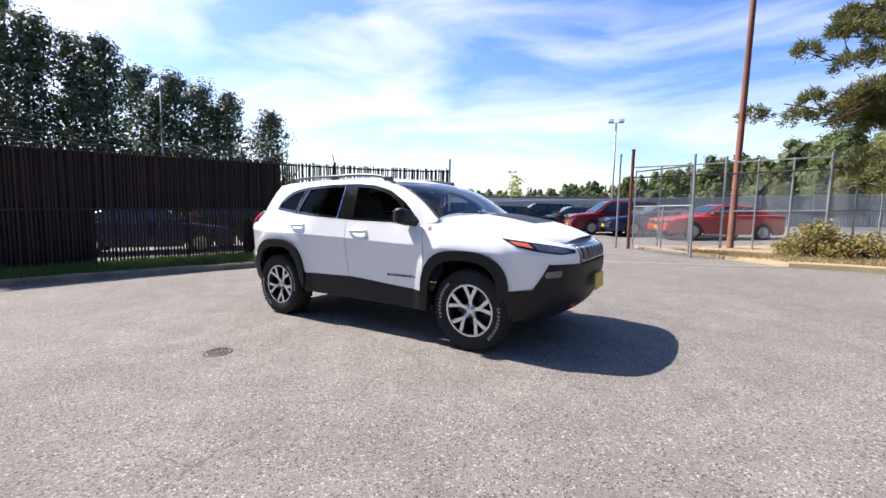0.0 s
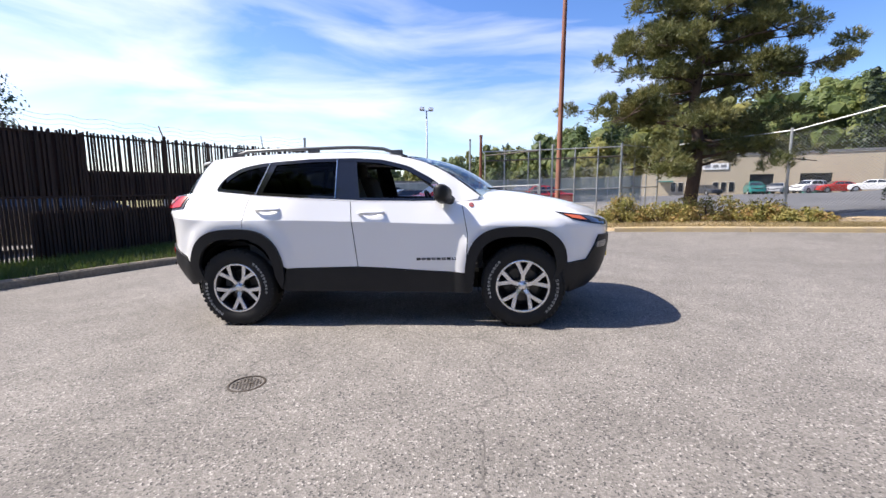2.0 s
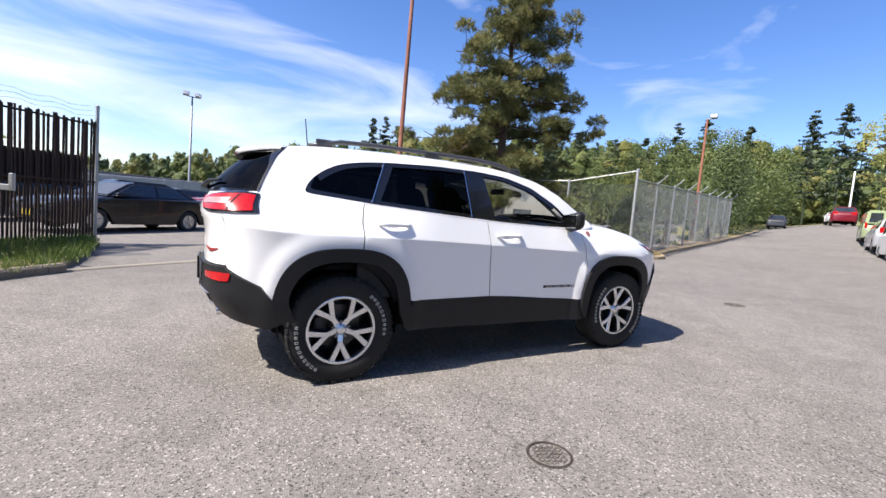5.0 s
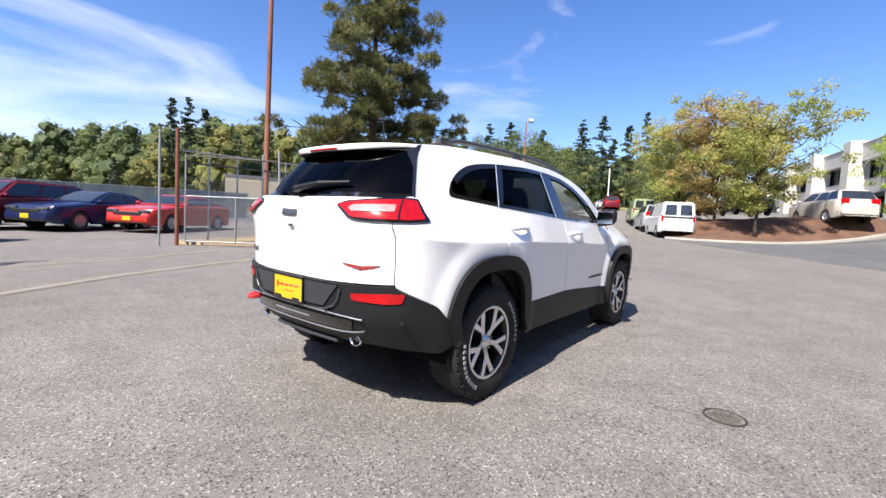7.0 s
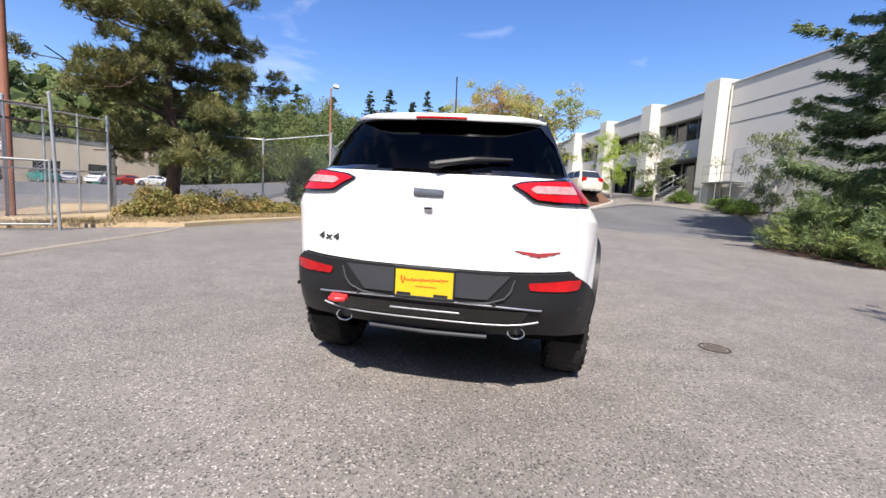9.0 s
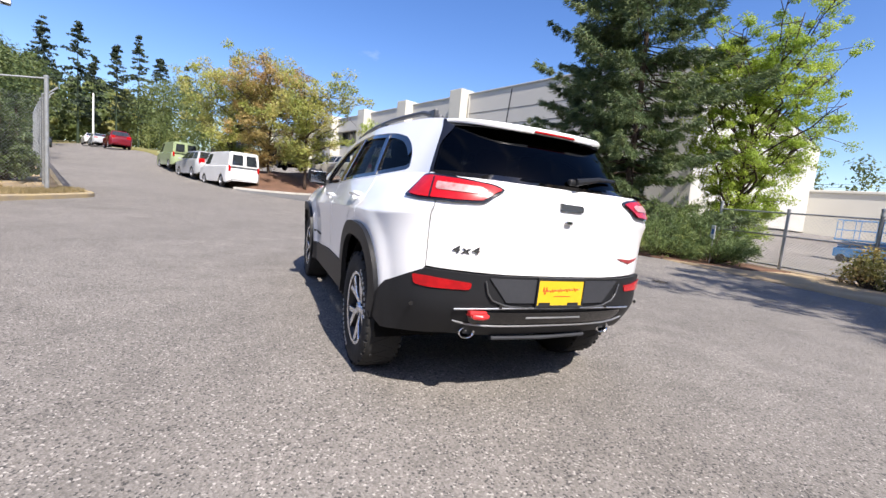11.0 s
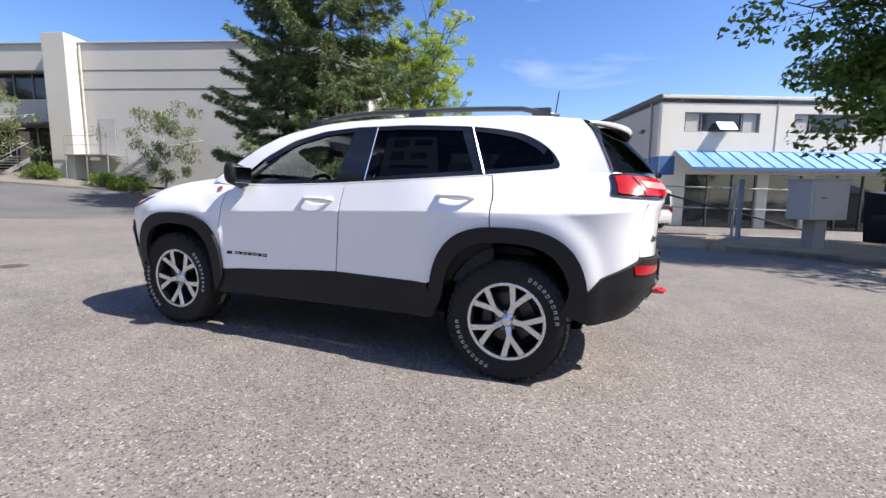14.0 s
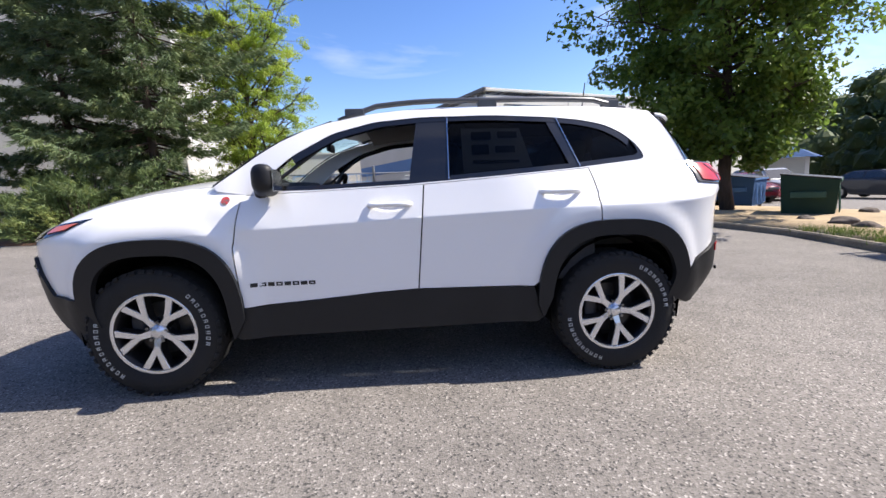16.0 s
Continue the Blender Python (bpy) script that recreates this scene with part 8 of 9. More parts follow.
# ---- parked vehicles ----
M["tyre_far"] = paint("parked_tyre", (0.02, 0.02, 0.021), (0.03, 0.03, 0.031), 6.0, 0.85)
M["car_glass"] = paint("parked_car_glass", (0.018, 0.022, 0.026), (0.03, 0.035, 0.04), 2.0, 0.04, spec=0.9)


def car_paint(name, c):
    if name not in M:
        M[name] = paint(name, c, tuple(v * 0.88 for v in c), 1.0, 0.25, coat=0.4, spec=0.25)
    return M[name]


STYLES = {
    # length, half width, belt line and roof; side outline of the lower body from nose to tail; cabin's four corners
    "coupe": (5.0, 0.95, 1.45, [(2.5, 0.62), (2.42, 0.80), (1.6, 0.93), (0.75, 1.0), (-1.6, 1.06), (-2.35, 1.04), (-2.5, 0.85), (-2.48, 0.45)], (0.95, 0.05, -1.0, -1.95)),
    "sedan": (4.95, 0.93, 1.47, [(2.47, 0.60), (2.38, 0.78), (1.55, 0.93), (0.9, 1.0), (-1.5, 1.06), (-2.3, 1.05), (-2.47, 0.85), (-2.45, 0.45)], (1.1, 0.25, -1.05, -1.95)),
    "wagon": (4.8, 0.94, 1.70, [(2.4, 0.70), (2.3, 0.95), (1.45, 1.07), (1.1, 1.10), (-1.5, 1.16), (-2.25, 1.16), (-2.4, 0.95), (-2.36, 0.5)], (1.2, 0.45, -1.85, -2.28)),
    "van": (5.2, 0.98, 2.05, [(2.6, 0.75), (2.5, 1.02), (1.75, 1.16), (1.5, 1.2), (-1.5, 1.2), (-2.55, 1.2), (-2.6, 0.9), (-2.58, 0.5)], (1.75, 0.85, -2.5, -2.58)),
}
wheel_mesh = None


def parked_wheel():
    global wheel_mesh
    if wheel_mesh is None:
        bm = bmesh.new()
        lathe(bm, [(0.22, -0.1), (0.30, -0.11), (0.335, -0.08), (0.335, 0.08), (0.30, 0.11), (0.22, 0.1)], "y", 24)
        tyre = bpy.data.meshes.new("tyre")
        bm.to_mesh(tyre), bm.free()
        tyre.materials.append(M["tyre_far"])
        bm = bmesh.new()
        lathe(bm, [(0.235, 0.098), (0.225, 0.075), (0.06, 0.06), (0.0, 0.07)], "y", 20)
        for k in range(5):
            made = box(bm, (0.045, 0.03, 0.2), (0, 0.085, 0.12), 0.006)
            bmesh.ops.rotate(bm, verts=made, cent=(0, 0, 0), matrix=Matrix.Rotation(radians(72 * k), 3, "Y"))
        rim = bpy.data.meshes.new("rim")
        bm.to_mesh(rim), bm.free()
        rim.materials.append(M["satin"])
        wheel_mesh = (tyre, rim)
    return wheel_mesh


def parked_car(style, colour, label, x, y, heading, group="", s=1.0, name="parked_car", category="car", lift=0.0, plate=True, rack=False):
    L, hw, H, outline, cab = STYLES[style]
    c = thing(name, pose(x, y, gz(x, y) + lift, 0, 0, heading) @ Matrix.Scale(s, 4), label, category, group)
    m = car_paint("paint_%s" % "_".join("%02d" % int(v * 99) for v in colour), colour)
    top = table(sorted([(p[0], p[1]) for p in outline if p[0] > -2.46 * L / 5 or p[1] > 0.8]))
    bm = bmesh.new()
    rings = []
    n = 26
    for k in range(n + 1):
        u = k / n
        px = L / 2 * math.cos(math.pi * u) if k in (0, n) else L / 2 * (1 - 2 * u)
        end = min(1.0, (L / 2 - abs(px)) / 0.35)
        w = hw * (0.80 + 0.20 * math.sqrt(max(0.0, 1 - (1 - end) ** 2)))
        zt = top(px) * (1 if end > 0.01 else 0.96)
        z0 = 0.22 + 0.12 * (1 - min(1, end * 1.5))
        for wx in (L * 0.29, -L * 0.29):
            d = abs(px - wx)
            if d < 0.36:
                z0 = max(z0, 0.33 + math.sqrt(0.36 ** 2 - d * d))
        z0 = min(z0, zt - 0.1)
        zm = z0 + (zt - z0) * 0.55
        half = [(w * 0.86, z0), (w * 0.985, z0 + 0.03), (w, zm), (w * 0.975, zt - 0.05), (w * 0.90, zt), (w * 0.45, zt + 0.02)]
        rings.append([bm.verts.new((px, yy, zz)) for yy, zz in half] + [bm.verts.new((px, -yy, zz)) for yy, zz in reversed(half)])
    for a, b in zip(rings, rings[1:]):
        for k in range(11):
            bm.faces.new((a[k], b[k], b[k + 1], a[k + 1]))
    bm.faces.new(rings[0]), bm.faces.new(list(reversed(rings[-1])))
    bmesh.ops.recalc_face_normals(bm, faces=bm.faces)
    body = part("body", bm, m, c, smooth=True)
    body.modifiers.new("edge", "EDGE_SPLIT").split_angle = radians(38)
    xa, xb, xc, xd = cab
    zb = top((xa + xd) / 2) - 0.02
    wb, wt = hw * 0.93, hw * (0.70 if style != "van" else 0.86)
    bm = bmesh.new()
    lows = [bm.verts.new(v) for v in ((xa, wb, zb), (xd, wb * 0.97, zb), (xd, -wb * 0.97, zb), (xa, -wb, zb))]
    ups = [bm.verts.new(v) for v in ((xb, wt, H), (xc, wt * 0.96, H - 0.02), (xc, -wt * 0.96, H - 0.02), (xb, -wt, H))]
    bm.faces.new(ups)
    for k in range(4):
        bm.faces.new((lows[k], lows[(k + 1) % 4], ups[(k + 1) % 4], ups[k]))
    bmesh.ops.bevel(bm, geom=[e for e in bm.edges if e.verts[0] in ups or e.verts[1] in ups], offset=0.07, segments=3, affect="EDGES")
    bmesh.ops.recalc_face_normals(bm, faces=bm.faces)
    cabin = part("cabin", bm, m, c, smooth=True)
    cabin.modifiers.new("edge", "EDGE_SPLIT").split_angle = radians(40)

    def pane(pts, nm="window"):
        bm = bmesh.new()
        vs = [bm.verts.new(p) for p in pts]
        f = bm.faces.new(vs)
        ex = bmesh.ops.extrude_face_region(bm, geom=[f])
        f.normal_update()
        bmesh.ops.translate(bm, verts=[v for v in ex["geom"] if isinstance(v, bmesh.types.BMVert)], vec=Vector(f.normal) * 0.012)
        bmesh.ops.recalc_face_normals(bm, faces=bm.faces)
        part(nm, bm, M["car_glass"], c)

    def at(a, b, t, u, sy):
        # on the cabin's side: a..b along, u up
        lo = Vector((a, 0, 0))
        x0, x1 = xa + (xd - xa) * t, xb + (xc - xb) * t
        return Vector((x0 + (x1 - x0) * u, sy * (wb * (1 - 0.03 * t) + (wt - wb) * u + 0.006), zb + (H - zb) * u))
    spans = {"coupe": ((0.05, 0.52), (0.56, 0.85)), "sedan": ((0.05, 0.47), (0.5, 0.88)), "wagon": ((0.04, 0.36), (0.39, 0.68), (0.71, 0.95)), "van": ((0.05, 0.24),)}[style]
    for sy in (1, -1):
        for t0, t1 in spans:
            pane([at(0, 0, t0, 0.1, sy), at(0, 0, t1, 0.1, sy), at(0, 0, min(t1, 0.97), 0.82, sy), at(0, 0, t0 + 0.02, 0.82, sy)])
    pane([(xa + (xb - xa) * u + 0.012, yy * (wb + (wt - wb) * u) * 0.88, zb + (H - zb) * u + 0.008) for u, yy in ((0.08, -1), (0.08, 1), (0.86, 1), (0.86, -1))], "windscreen")
    if style != "van":
        pane([(xd + (xc - xd) * u - 0.012, yy * (wb + (wt - wb) * u) * 0.85, zb + (H - zb) * u + 0.006) for u, yy in ((0.12, 1), (0.12, -1), (0.84, -1), (0.84, 1))], "rear_window")
    else:
        for sy in (1, -1):
            pane([(xd + (xc - xd) * u - 0.012, sy * yy, zb + (H - zb) * u) for u, yy in ((0.1, 0.1), (0.1, 0.72), (0.78, 0.66), (0.78, 0.1))][:: sy], "rear_window")
    tyre, rim = parked_wheel()
    for wx in (L * 0.29, -L * 0.29):
        for sy in (1, -1):
            w = shared("wheel", tyre, c, pose(wx, sy * (hw - 0.12), 0.335, 0, 0, 0 if sy > 0 else 180))
            shared("rim", rim, w)
    nose, tail = L / 2, -L / 2
    zn = top(nose - 0.2)
    for sy in (1, -1):
        part("headlamp", boxed((0.12, 0.42, 0.11), (nose - 0.09, sy * hw * 0.62, zn - 0.1), 0.03), M["lamp_dark"], c)
        part("tail_lamp", boxed((0.1, 0.34 if style != "van" else 0.12, 0.12 if style not in ("van", "wagon") else 0.36), (tail + 0.075, sy * hw * (0.66 if style != "van" else 0.84), top(tail + 0.25) - 0.14), 0.02), M["red_lens"], c)
        part("mirror", boxed((0.1, 0.16, 0.1), (xa - 0.2, sy * (hw + 0.05), zb + 0.06), 0.03), m, c)
    part("grille", boxed((0.06, hw * 1.1, 0.16), (nose - 0.03, 0, zn - 0.2), 0.02), M["black"], c)
    part("bumper", boxed((0.1, hw * 1.5, 0.12), (nose - 0.05, 0, 0.36), 0.03), M["black"] if style != "van" else M["lamp_grey"], c)
    part("bumper", boxed((0.1, hw * 1.6, 0.12), (tail + 0.05, 0, 0.4), 0.03), M["black"] if style != "van" else M["lamp_grey"], c)
    if plate:
        part("plate", boxed((0.02, 0.32, 0.15), (nose + 0.01, 0, 0.47), 0.004), M["plate_yellow"], c)
    if rack:
        for px in (-1.9, -0.7, 0.4):
            part("roof_rack", piped([(px, -0.8, H), (px, -0.78, H + 0.16), (px, 0.78, H + 0.16), (px, 0.8, H)], 0.02, 6), M["galv"], c)
    return c


RED, NAVY, MAROON, BLACK, SILVER, WHITE, DARK, BLUE = (0.50, 0.035, 0.025), (0.012, 0.02, 0.07), (0.16, 0.012, 0.02), (0.012, 0.012, 0.014), (0.38, 0.39, 0.40), (0.72, 0.72, 0.71), (0.045, 0.05, 0.06), (0.02, 0.08, 0.30)
LOT = "cars for sale in the lot"
parked_car("coupe", RED, "bright red two-door coupe with a yellow plate behind the gate", 3.0, 17.3, 215, LOT)
parked_car("coupe", NAVY, "dark navy coupe with a yellow plate in the lot", 0.6, 18.5, 213, LOT)
parked_car("wagon", MAROON, "dark red suv parked in the sale row", -1.5, 19.4, 212, LOT)
parked_car("sedan", BLACK, "black sedan with bright wheels in the lot", -4.8, 12.5, 224, LOT)
for k, (st, col, lab) in enumerate((("sedan", DARK, "dark grey sedan in the sale row"), ("wagon", BLACK, "black suv in the sale row"), ("coupe", BLACK, "black coupe in the sale row"), ("sedan", DARK, "dark grey sedan in the sale row"),
                                    ("wagon", SILVER, "silver suv in the sale row"), ("sedan", BLACK, "black sedan in the sale row"), ("coupe", DARK, "dark grey coupe in the sale row"))):
    parked_car(st, col, lab, -4.2 - 2.45 * k, 21.3 + 1.25 * k, 212, LOT)
for k, (st, col, lab) in enumerate((("wagon", BLACK, "black suv in the nearer lot row"), ("sedan", DARK, "dark grey sedan in the nearer lot row"))):
    parked_car(st, col, lab, -8.8 - 3.0 * k, 15.4 + 1.6 * k, 222, LOT)
# behind the slatted fence
parked_car("sedan", NAVY, "dark blue sedan half hidden behind the slatted fence", -12.4, 2.2, 60)
parked_car("wagon", BLACK, "black suv behind the slatted fence", -11.2, 5.6, 60)
parked_car("sedan", DARK, "dark sedan behind the slatted fence", -13.2, 9.0, 60)
# along the road and on the bark bed's far side
parked_car("van", WHITE, "white panel van parked along the road", 24.0, 3.0, 22, "vans along the road", 0.92, "van", "van", plate=False)
parked_car("wagon", SILVER, "grey wagon parked between the vans", 28.6, 4.9, 22, "vans along the road", plate=False)
parked_car("van", (0.30, 0.36, 0.20), "pale green and white camper van by the kerb", 33.2, 6.9, 21, "vans along the road", 0.9, "camper_van", "van", plate=False)
parked_car("wagon", (0.55, 0.52, 0.46), "beige suv parked above the bark bed", 27.6, -4.2, 24, plate=False, lift=0.5)
parked_car("wagon", DARK, "dark suv parked above the bark bed", 30.0, -0.2, 200, plate=False, lift=0.75)
parked_car("wagon", DARK, "dark pickup-like suv beside the other", 32.5, 3.2, 200, plate=False, lift=0.6)
parked_car("wagon", MAROON, "dark red suv far up the road", 50.0, 14.6, 21, "cars far up the road", plate=False)
parked_car("sedan", SILVER, "silver car far up the road", 60.0, 18.7, 21, "cars far up the road", plate=False)
parked_car("sedan", WHITE, "white car far up the road", 66.5, 21.3, 21, "cars far up the road", plate=False)
parked_car("wagon", DARK, "dark suv coming up to the road fence", 58.0, 23.6, 203, "cars far up the road", plate=False)
# van yard
for k, (x, y, h) in enumerate(((-0.6, -21.3, -68), (-3.4, -19.2, -66))):
    parked_car("van", WHITE, "white work van with a ladder rack in the yard", x, y, h, "vans in the yard", 0.86, "work_van", "van", plate=False, rack=True)
# far parking lot beyond the maple
for k, (st, col, x, y, lab) in enumerate((("sedan", BLUE, -13.0, -15.2, "blue car parked behind the maple"), ("sedan", MAROON, -17.2, -17.8, "dark red car in the far parking lot"), ("wagon", SILVER, -19.8, -18.9, "silver suv in the far parking lot"),
                                          ("sedan", DARK, -24.0, -16.5, "dark car in the far parking lot"), ("sedan", WHITE, -31.0, -17.0, "white car in the far parking lot"), ("wagon", DARK, -34.0, -19.0, "dark suv in the far parking lot"))):
    parked_car(st, col, lab, x, y, 60 + 12 * k, "cars in the far lot", plate=False)
# scrapyard odds along the workshop
for k, (st, col, t) in enumerate((("sedan", WHITE, 0.02), ("sedan", RED, 0.12), ("wagon", WHITE, 0.2), ("sedan", SILVER, 0.30), ("wagon", (0.03, 0.22, 0.2), 0.38), ("sedan", DARK, 0.55))):
    ux, uy = -33 / 36.04, 14.5 / 36.04
    u = 1.0 + 26 * t
    parked_car(st, col, "old car among scrap before the workshop", 41.0 + ux * u - 1.0, 43.5 + uy * u - 2.3, 150 + 25 * k, "old cars at the workshop", 0.8, plate=False)


# ---- lamps, boxes, bins ----
def flood_pole(name, x, y, h, label, heads=2, turn=0, material=None):
    z = gz(x, y)
    t = thing(name, pose(x, y, z, 0, 0, turn), label, "lamp")
    bm = bmesh.new()
    tube(bm, [(0, 0, -0.2), (0, 0, 0.5), (0, 0, h)], [0.1, 0.1, 0.055], 10)
    part("pole", bm, material or M["lamp_grey"], t, smooth=True)
    part("crossarm", piped([(-0.35 * (heads - 1), 0, h), (0.35 * max(1, heads - 1), 0, h)], 0.03, 8), M["lamp_grey"], t)
    for k in range(heads):
        px = -0.4 + 0.8 * k if heads > 1 else 0.35
        hd = part("lamp_head", boxed((0.42, 0.3, 0.26), (px, 0.06, h + 0.16), 0.05, Matrix.Rotation(radians(-22), 3, "X")), M["lamp_grey"], t)
        part("lamp_glass", boxed((0.34, 0.02, 0.2), (px, -0.11, h + 0.17), 0.01, Matrix.Rotation(radians(-22), 3, "X")), M["white_paint"], hd)
    return t


flood_pole("flood_light", -4.5, 33.6, 8.4, "tall grey floodlight pole with two heads in the lot", 2, 20)
flood_pole("flood_light", 26.1, 13.9, 8.0, "rusty street light pole with a single pale head", 1, -60, M["rust"])
flood_pole("flood_light", -30.0, 10.4, 10.6, "tall floodlight pole among the poplars", 2, 40)
flood_pole("flood_light", -21.0, 50.0, 6.4, "slim light pole by the pale hall", 2, 10)
tall_pole("utility_pole", 84.0, 26.0, 8.0, 0.14, 0.10, M["white_paint"], "white utility pole at the head of the road")


def make_manhole(x, y, r, label):
    m = pose(x, y, gz(x, y), 0.34, -1.46, 25)
    t = thing("manhole_cover", m, label, "manhole")
    bm = bmesh.new()
    lathe(bm, [(r * 1.16, -0.02), (r * 1.15, 0.004), (r * 1.03, 0.006), (r * 1.02, 0.002), (r * 1.0, -0.004)], "z", 40)
    part("ring", bm, M["iron"], t, smooth=False)
    bm = bmesh.new()
    lathe(bm, [(r, -0.004), (0.0001, -0.003)], "z", 40)
    part("lid_base", bm, M["iron"], t)
    bm = bmesh.new()
    for i in range(-4, 5):
        for j in range(-4, 5):
            px, py = i * r * 0.2, j * r * 0.2
            if math.hypot(px, py) < r * 0.84 and not (abs(j) < 1 and abs(i) < 3):
                box(bm, (r * 0.15, r * 0.07, 0.010), (px, py, 0.001), 0, Matrix.Rotation(radians(45 if (i + j) % 2 else -45), 3, "Z"))
    box(bm, (r * 0.9, r * 0.12, 0.010), (0, 0, 0.001))
    part("lid", bm, M["iron_worn"], t)
    return t


M["iron_worn"] = paint("worn_iron", (0.19, 0.165, 0.14), (0.12, 0.10, 0.08), 14.0, 0.55, metal=0.4, bump=0.2, fine=60)
M["iron"] = paint("rusty_iron", (0.035, 0.029, 0.024), (0.075, 0.056, 0.04), 14.0, 0.7, metal=0.3, bump=0.2, fine=60)
make_manhole(-0.555, -2.16, 0.105, "round rusty iron manhole cover set in the asphalt")
make_manhole(5.4, 0.1, 0.13, "round rusty iron cover before the car")
make_manhole(1.39, -5.47, 0.12, "round iron cover out in the yard")


def stain(name, label, x, y, rx, ry, seed, material, up=0.003):
    """A worn repair patch with a ragged rim, as thick as a coat of tar."""
    pts = []
    for k in range(40):
        a = 2 * math.pi * k / 40
        f = 1 + 0.3 * noise.noise((math.cos(a) * 1.4, math.sin(a) * 1.4, seed))
        pts.append((x + math.cos(a) * rx * f, y + math.sin(a) * ry * f))
    bm = slab(pts, lambda px, py: gz(px, py) + up, 0.01)
    return tagged(part(name, bm, material), label, "patch", kind="structure")


stain("road_patch", "dark oily stain on the lot entrance", -4.6, 6.3, 1.3, 0.3, 3.0, M["drive"])

cab = thing("utility_cabinet", pose(-6.95, -9.6, gz(-6.95, -9.6) + 0.1, 0, 0, 28), "pale grey utility cabinet on a concrete post", "cabinet")
part("box", boxed((1.05, 0.62, 0.95), (0, 0, 1.25), 0.02), M["pale_wall"], cab)
part("lid", boxed((1.12, 0.7, 0.05), (0, 0, 1.74), 0.015), M["pale_wall"], cab)
part("door", boxed((0.9, 0.02, 0.8), (0, 0.315, 1.24), 0.008), M["pale_wall"], cab)
part("latch", boxed((0.14, 0.04, 0.04), (0.2, 0.335, 1.3), 0.01), M["lamp_grey"], cab)
part("post", boxed((0.36, 0.3, 0.85), (0, 0, 0.36), 0.02), M["concrete"], cab)
tall_pole("yard_post", -5.7, -10.9, 1.9, 0.07, 0.065, M["lamp_grey"], "dark steel post beside the cabinet")


def dumpster(x, y, turn, w, d, h, material, label, sign=False):
    t = thing("dumpster", pose(x, y, gz(x, y) + 0.06, 0, 0, turn), label, "dumpster")
    bm = bmesh.new()
    lo = [bm.verts.new((sx * w / 2 * 0.94, sy * d / 2 * 0.9, 0.1)) for sx, sy in ((-1, -1), (1, -1), (1, 1), (-1, 1))]
    hi = [bm.verts.new((sx * w / 2, sy * d / 2, h * (1 if sy > 0 else 0.86))) for sx, sy in ((-1, -1), (1, -1), (1, 1), (-1, 1))]
    bm.faces.new(list(reversed(lo)))
    for k in range(4):
        bm.faces.new((lo[k], lo[(k + 1) % 4], hi[(k + 1) % 4], hi[k]))
    bmesh.ops.solidify(bm, geom=bm.faces[:], thickness=0.03)
    part("bin", bm, material, t)
    for sx in (-1, 1):
        part("lid", boxed((w / 2 - 0.02, d + 0.05, 0.04), (sx * w / 4, 0, h * 0.945), 0.012, Matrix.Rotation(math.atan2(h * 0.14, d), 3, "X")), M["black"], t)
        part("lift_pocket", boxed((0.08, d * 0.6, 0.16), (sx * (w / 2 + 0.03), 0, h * 0.55), 0.01), material, t)
        for sy in (-1, 1):
            part("wheel", boxed((0.06, 0.14, 0.14), (sx * w * 0.4, sy * d * 0.36, 0.06), 0.03), M["black"], t)
    part("rim", boxed((w + 0.06, 0.05, 0.07), (0, -d / 2 - 0.01, h * 0.84), 0.01), material, t)
    for px in (-0.3, 0.0, 0.3):
        part("rib", boxed((0.07, 0.03, h * 0.6), (px * w, -d / 2 * 0.97 - 0.02, h * 0.45), 0.008, Matrix.Rotation(radians(-4), 3, "X")), material, t)
    if sign:
        part("notice", boxed((0.5, 0.015, 0.34), (-0.15 * w, -d / 2 - 0.05, h * 0.6), 0.004), M["white_paint"], t, "white notice")
    return t


M["bin_green"] = paint("green_bin_paint", (0.018, 0.065, 0.04), (0.028, 0.085, 0.05), 2.0, 0.55, bump=0.1)
M["bin_navy"] = paint("navy_bin_paint", (0.012, 0.016, 0.04), (0.02, 0.025, 0.055), 2.0, 0.5)
dumpster(-11.2, -7.7, 222, 1.75, 1.2, 1.2, M["bin_green"], "dark green steel dumpster on the earth bed")
dumpster(-10.9, -13.4, 215, 2.3, 1.4, 1.65, M["bin_navy"], "tall navy dumpster with a white notice", True)
dumpster(-13.2, -12.6, 215, 1.6, 1.2, 1.3, M["blue_band"], "blue recycling dumpster behind the tree")


def rock(x, y, r, seed, lift=0.12):
    bm = bmesh.new()
    bmesh.ops.create_icosphere(bm, subdivisions=3, radius=r)
    for v in bm.verts:
        d = v.co.normalized()
        v.co *= 1 + 0.35 * noise.noise(d * 1.6 + Vector((seed, 0, 0))) + 0.12 * noise.noise(d * 5 + Vector((0, seed, 0)))
        v.co.z *= 0.62
    return tagged(part("rock", bm, M["rock"], smooth=True, m=pose(x, y, gz(x, y) + lift + r * 0.25, 0, 0, seed * 70)), "weathered brown boulder on the earth bed", "rock", "boulders by the kerb")


for k, (x, y, r) in enumerate(((-9.3, -5.9, 0.24), (-9.7, -5.3, 0.27), (-8.9, -4.6, 0.36), (-8.6, -3.9, 0.3), (-8.4, -6.4, 0.18), (-12.2, -7.0, 0.32), (-8.1, -8.2, 0.26), (-7.9, -7.4, 0.14))):
    rock(x, y, r * 0.72, k + 1)

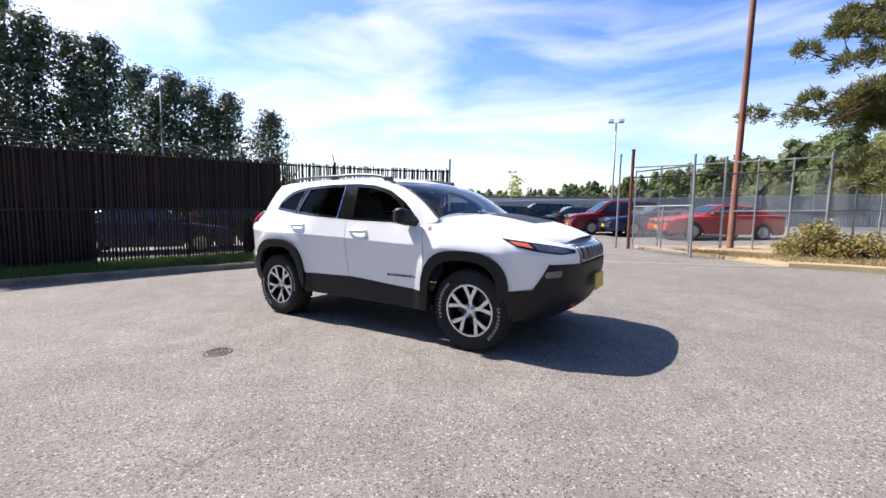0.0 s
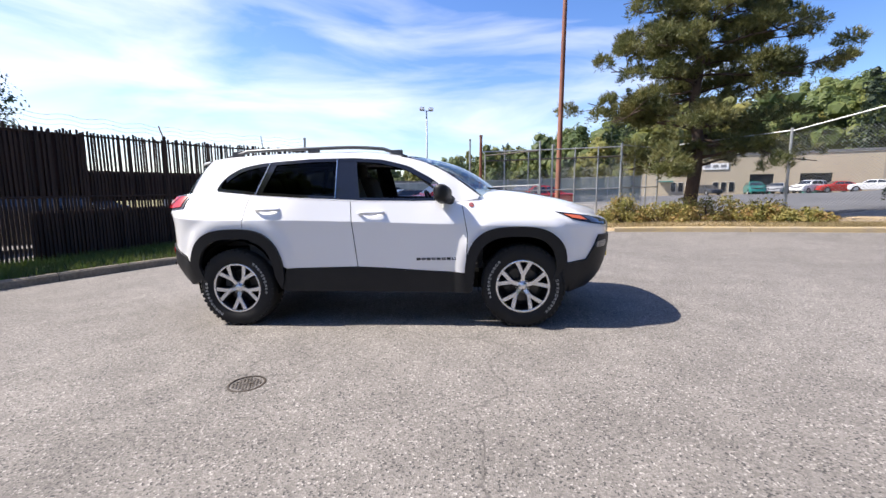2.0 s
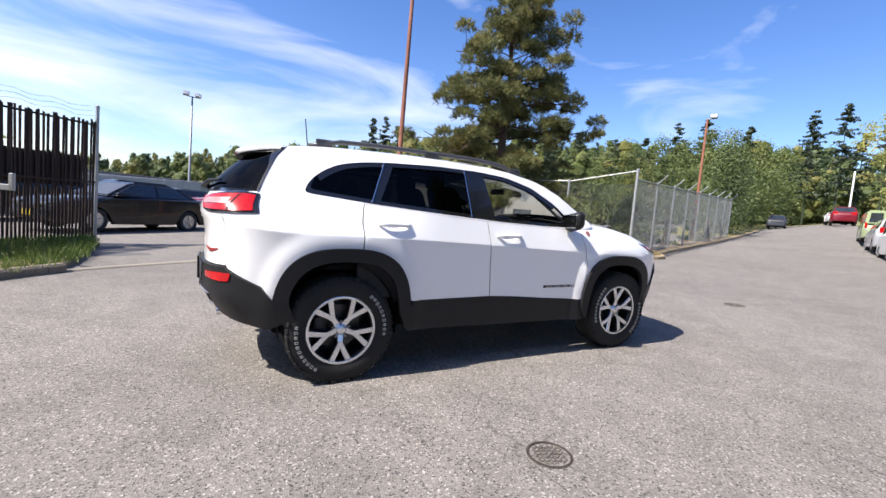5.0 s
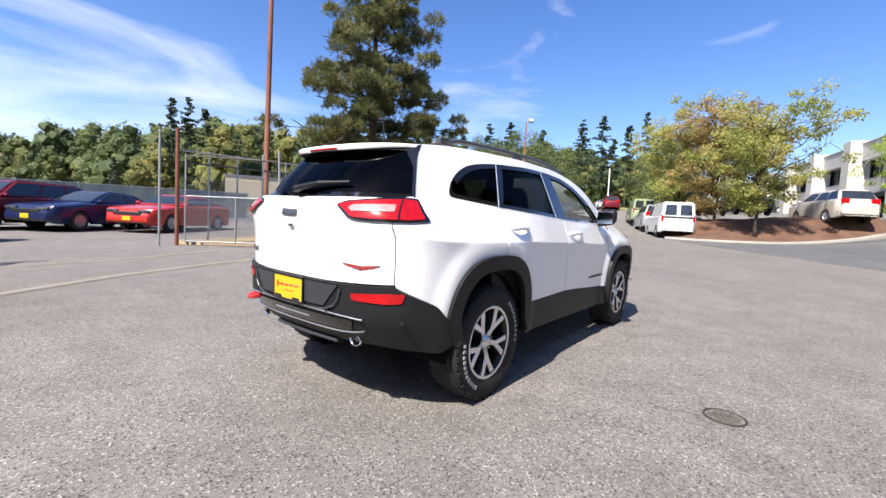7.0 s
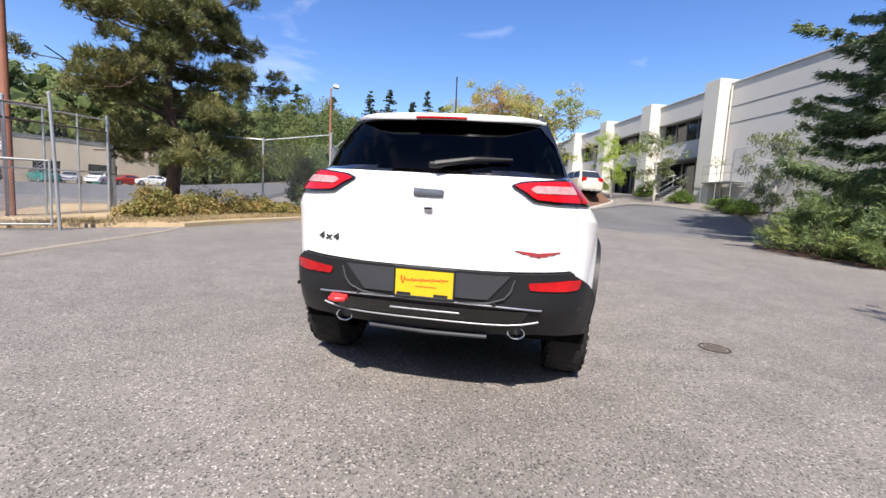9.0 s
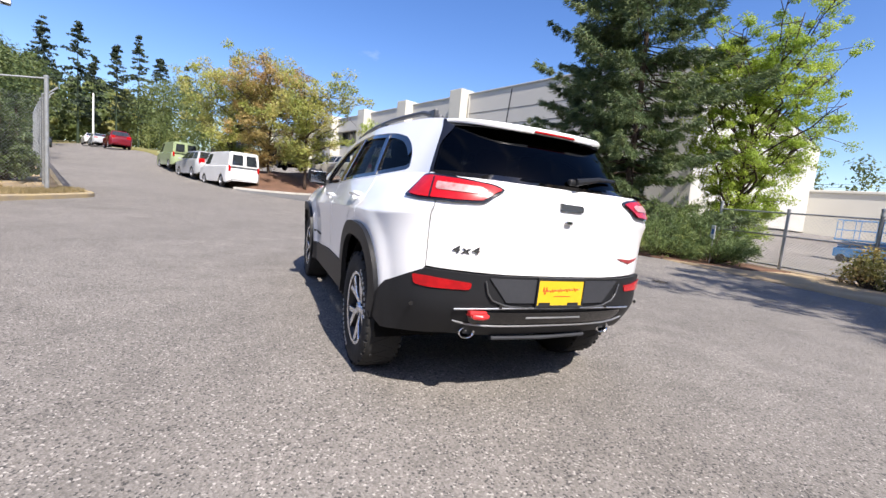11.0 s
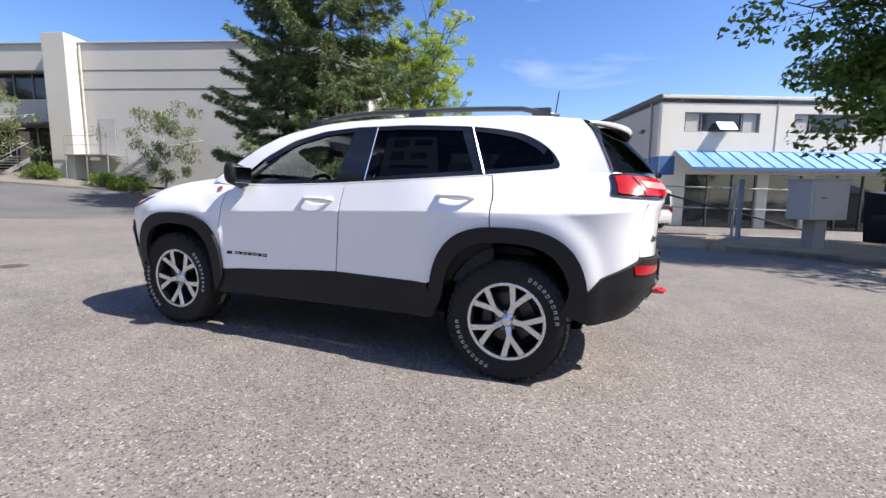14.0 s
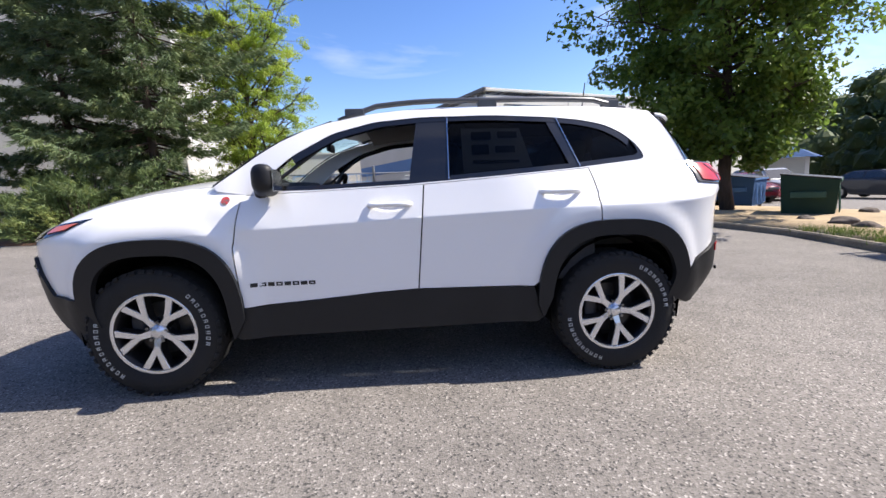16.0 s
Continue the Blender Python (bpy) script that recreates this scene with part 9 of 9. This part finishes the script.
sg = thing("yard_sign", pose(3.9, -10.6, gz(3.9, -10.6), 0, 0, -40), "small white sign on a short stake", "sign")
part("stake", piped([(0, 0, -0.05), (0, 0, 0.8)], 0.015, 6), M["galv"], sg)
board = part("board", boxed((0.34, 0.015, 0.4), (0, 0.02, 0.95), 0.005), M["white_paint"], sg)
part("print_bar", boxed((0.2, 0.004, 0.16), (0, 0.03, 0.97)), M["blue_band"], board)
mt = thing("guide_post", pose(-5.1, 4.7, gz(-5.1, 4.7) + 0.05, 0, 0, -35), "bent pale grey steel guide post in the grass", "post")
part("post", boxed((0.1, 0.05, 1.2), (0, 0, 0.55), 0.01), M["galv"], mt)
part("arm", boxed((0.42, 0.05, 0.09), (0.17, 0, 1.12), 0.01), M["galv"], mt)
part("tab", boxed((0.07, 0.05, 0.25), (0.35, 0, 1.2), 0.01), M["galv"], mt)


def scissor_lift(x, y, turn, lift=0.0):
    t = thing("scissor_lift", pose(x, y, gz(x, y), 0, 0, turn), "light blue folded scissor lift in the yard", "lift", "lifts in the yard")
    part("base", boxed((2.2, 1.0, 0.45), (0, 0, 0.5), 0.04), M["lift_blue"], t)
    for sx in (-0.75, 0.75):
        for sy in (-0.45, 0.45):
            bm = bmesh.new()
            lathe(bm, [(0.0, -0.08), (0.2, -0.08), (0.22, 0.0), (0.2, 0.08), (0.0, 0.08)], "y", 16, (sx, sy, 0.22))
            part("wheel", bm, M["tyre_far"], t)
    for k in range(3):
        for sg_ in (1, -1):
            part("scissor_arm", boxed((2.0, 0.06, 0.08), (0, 0.3 * sg_, 0.82 + 0.1 * k), 0.0, Matrix.Rotation(radians(3 * sg_), 3, "Y")), M["lift_blue"], t)
    part("platform", boxed((2.3, 1.05, 0.08), (0, 0, 1.15), 0.01), M["lift_blue"], t)
    for sx in (-1.1, -0.4, 0.4, 1.1):
        for sy in (-0.5, 0.5):
            part("guard_post", piped([(sx, sy, 1.15), (sx, sy, 2.15)], 0.02, 6), M["lift_blue"], t)
    for h in (1.65, 2.15):
        part("guard_rail", piped([(-1.1, -0.5, h), (1.1, -0.5, h), (1.1, 0.5, h), (-1.1, 0.5, h), (-1.1, -0.5, h)], 0.018, 6), M["lift_blue"], t)


M["lift_blue"] = paint("light_blue_machine", (0.10, 0.30, 0.60), (0.08, 0.25, 0.50), 3.0, 0.45)
scissor_lift(3.6, -25.0, 20)
scissor_lift(6.6, -26.5, 10)
kiosk = thing("kiosk", pose(-23.9, -22.3, gz(-23.9, -22.3), 0, 0, 40), "small cream kiosk with a blue striped awning", "kiosk")
part("wall", boxed((2.2, 2.2, 2.6), (0, 0, 1.2), 0.02), M["white_wall"], kiosk)
bm = bmesh.new()
rows = [[bm.verts.new((sx * a, sy * a, z)) for sx, sy in ((-1, -1), (1, -1), (1, 1), (-1, 1))] for a, z in ((1.7, 2.4), (0.25, 3.2))]
for k in range(4):
    bm.faces.new((rows[0][k], rows[0][(k + 1) % 4], rows[1][(k + 1) % 4], rows[1][k]))
bm.faces.new(rows[1])
bmesh.ops.solidify(bm, geom=bm.faces[:], thickness=0.05)
part("roof", bm, M["blue_band"], kiosk)
# power lines over the van yard
pl_ = thing("power_line", label="thin black power lines over the van yard", category="cable")
for k, h in enumerate((8.0, 8.4, 9.4, 9.8)):
    part("cable", piped([(-10 + 60 * t / 12, -75 - 0 * t, h - 0.8 * math.sin(math.pi * t / 12)) for t in range(13)], 0.02, 4), M["black"], pl_)
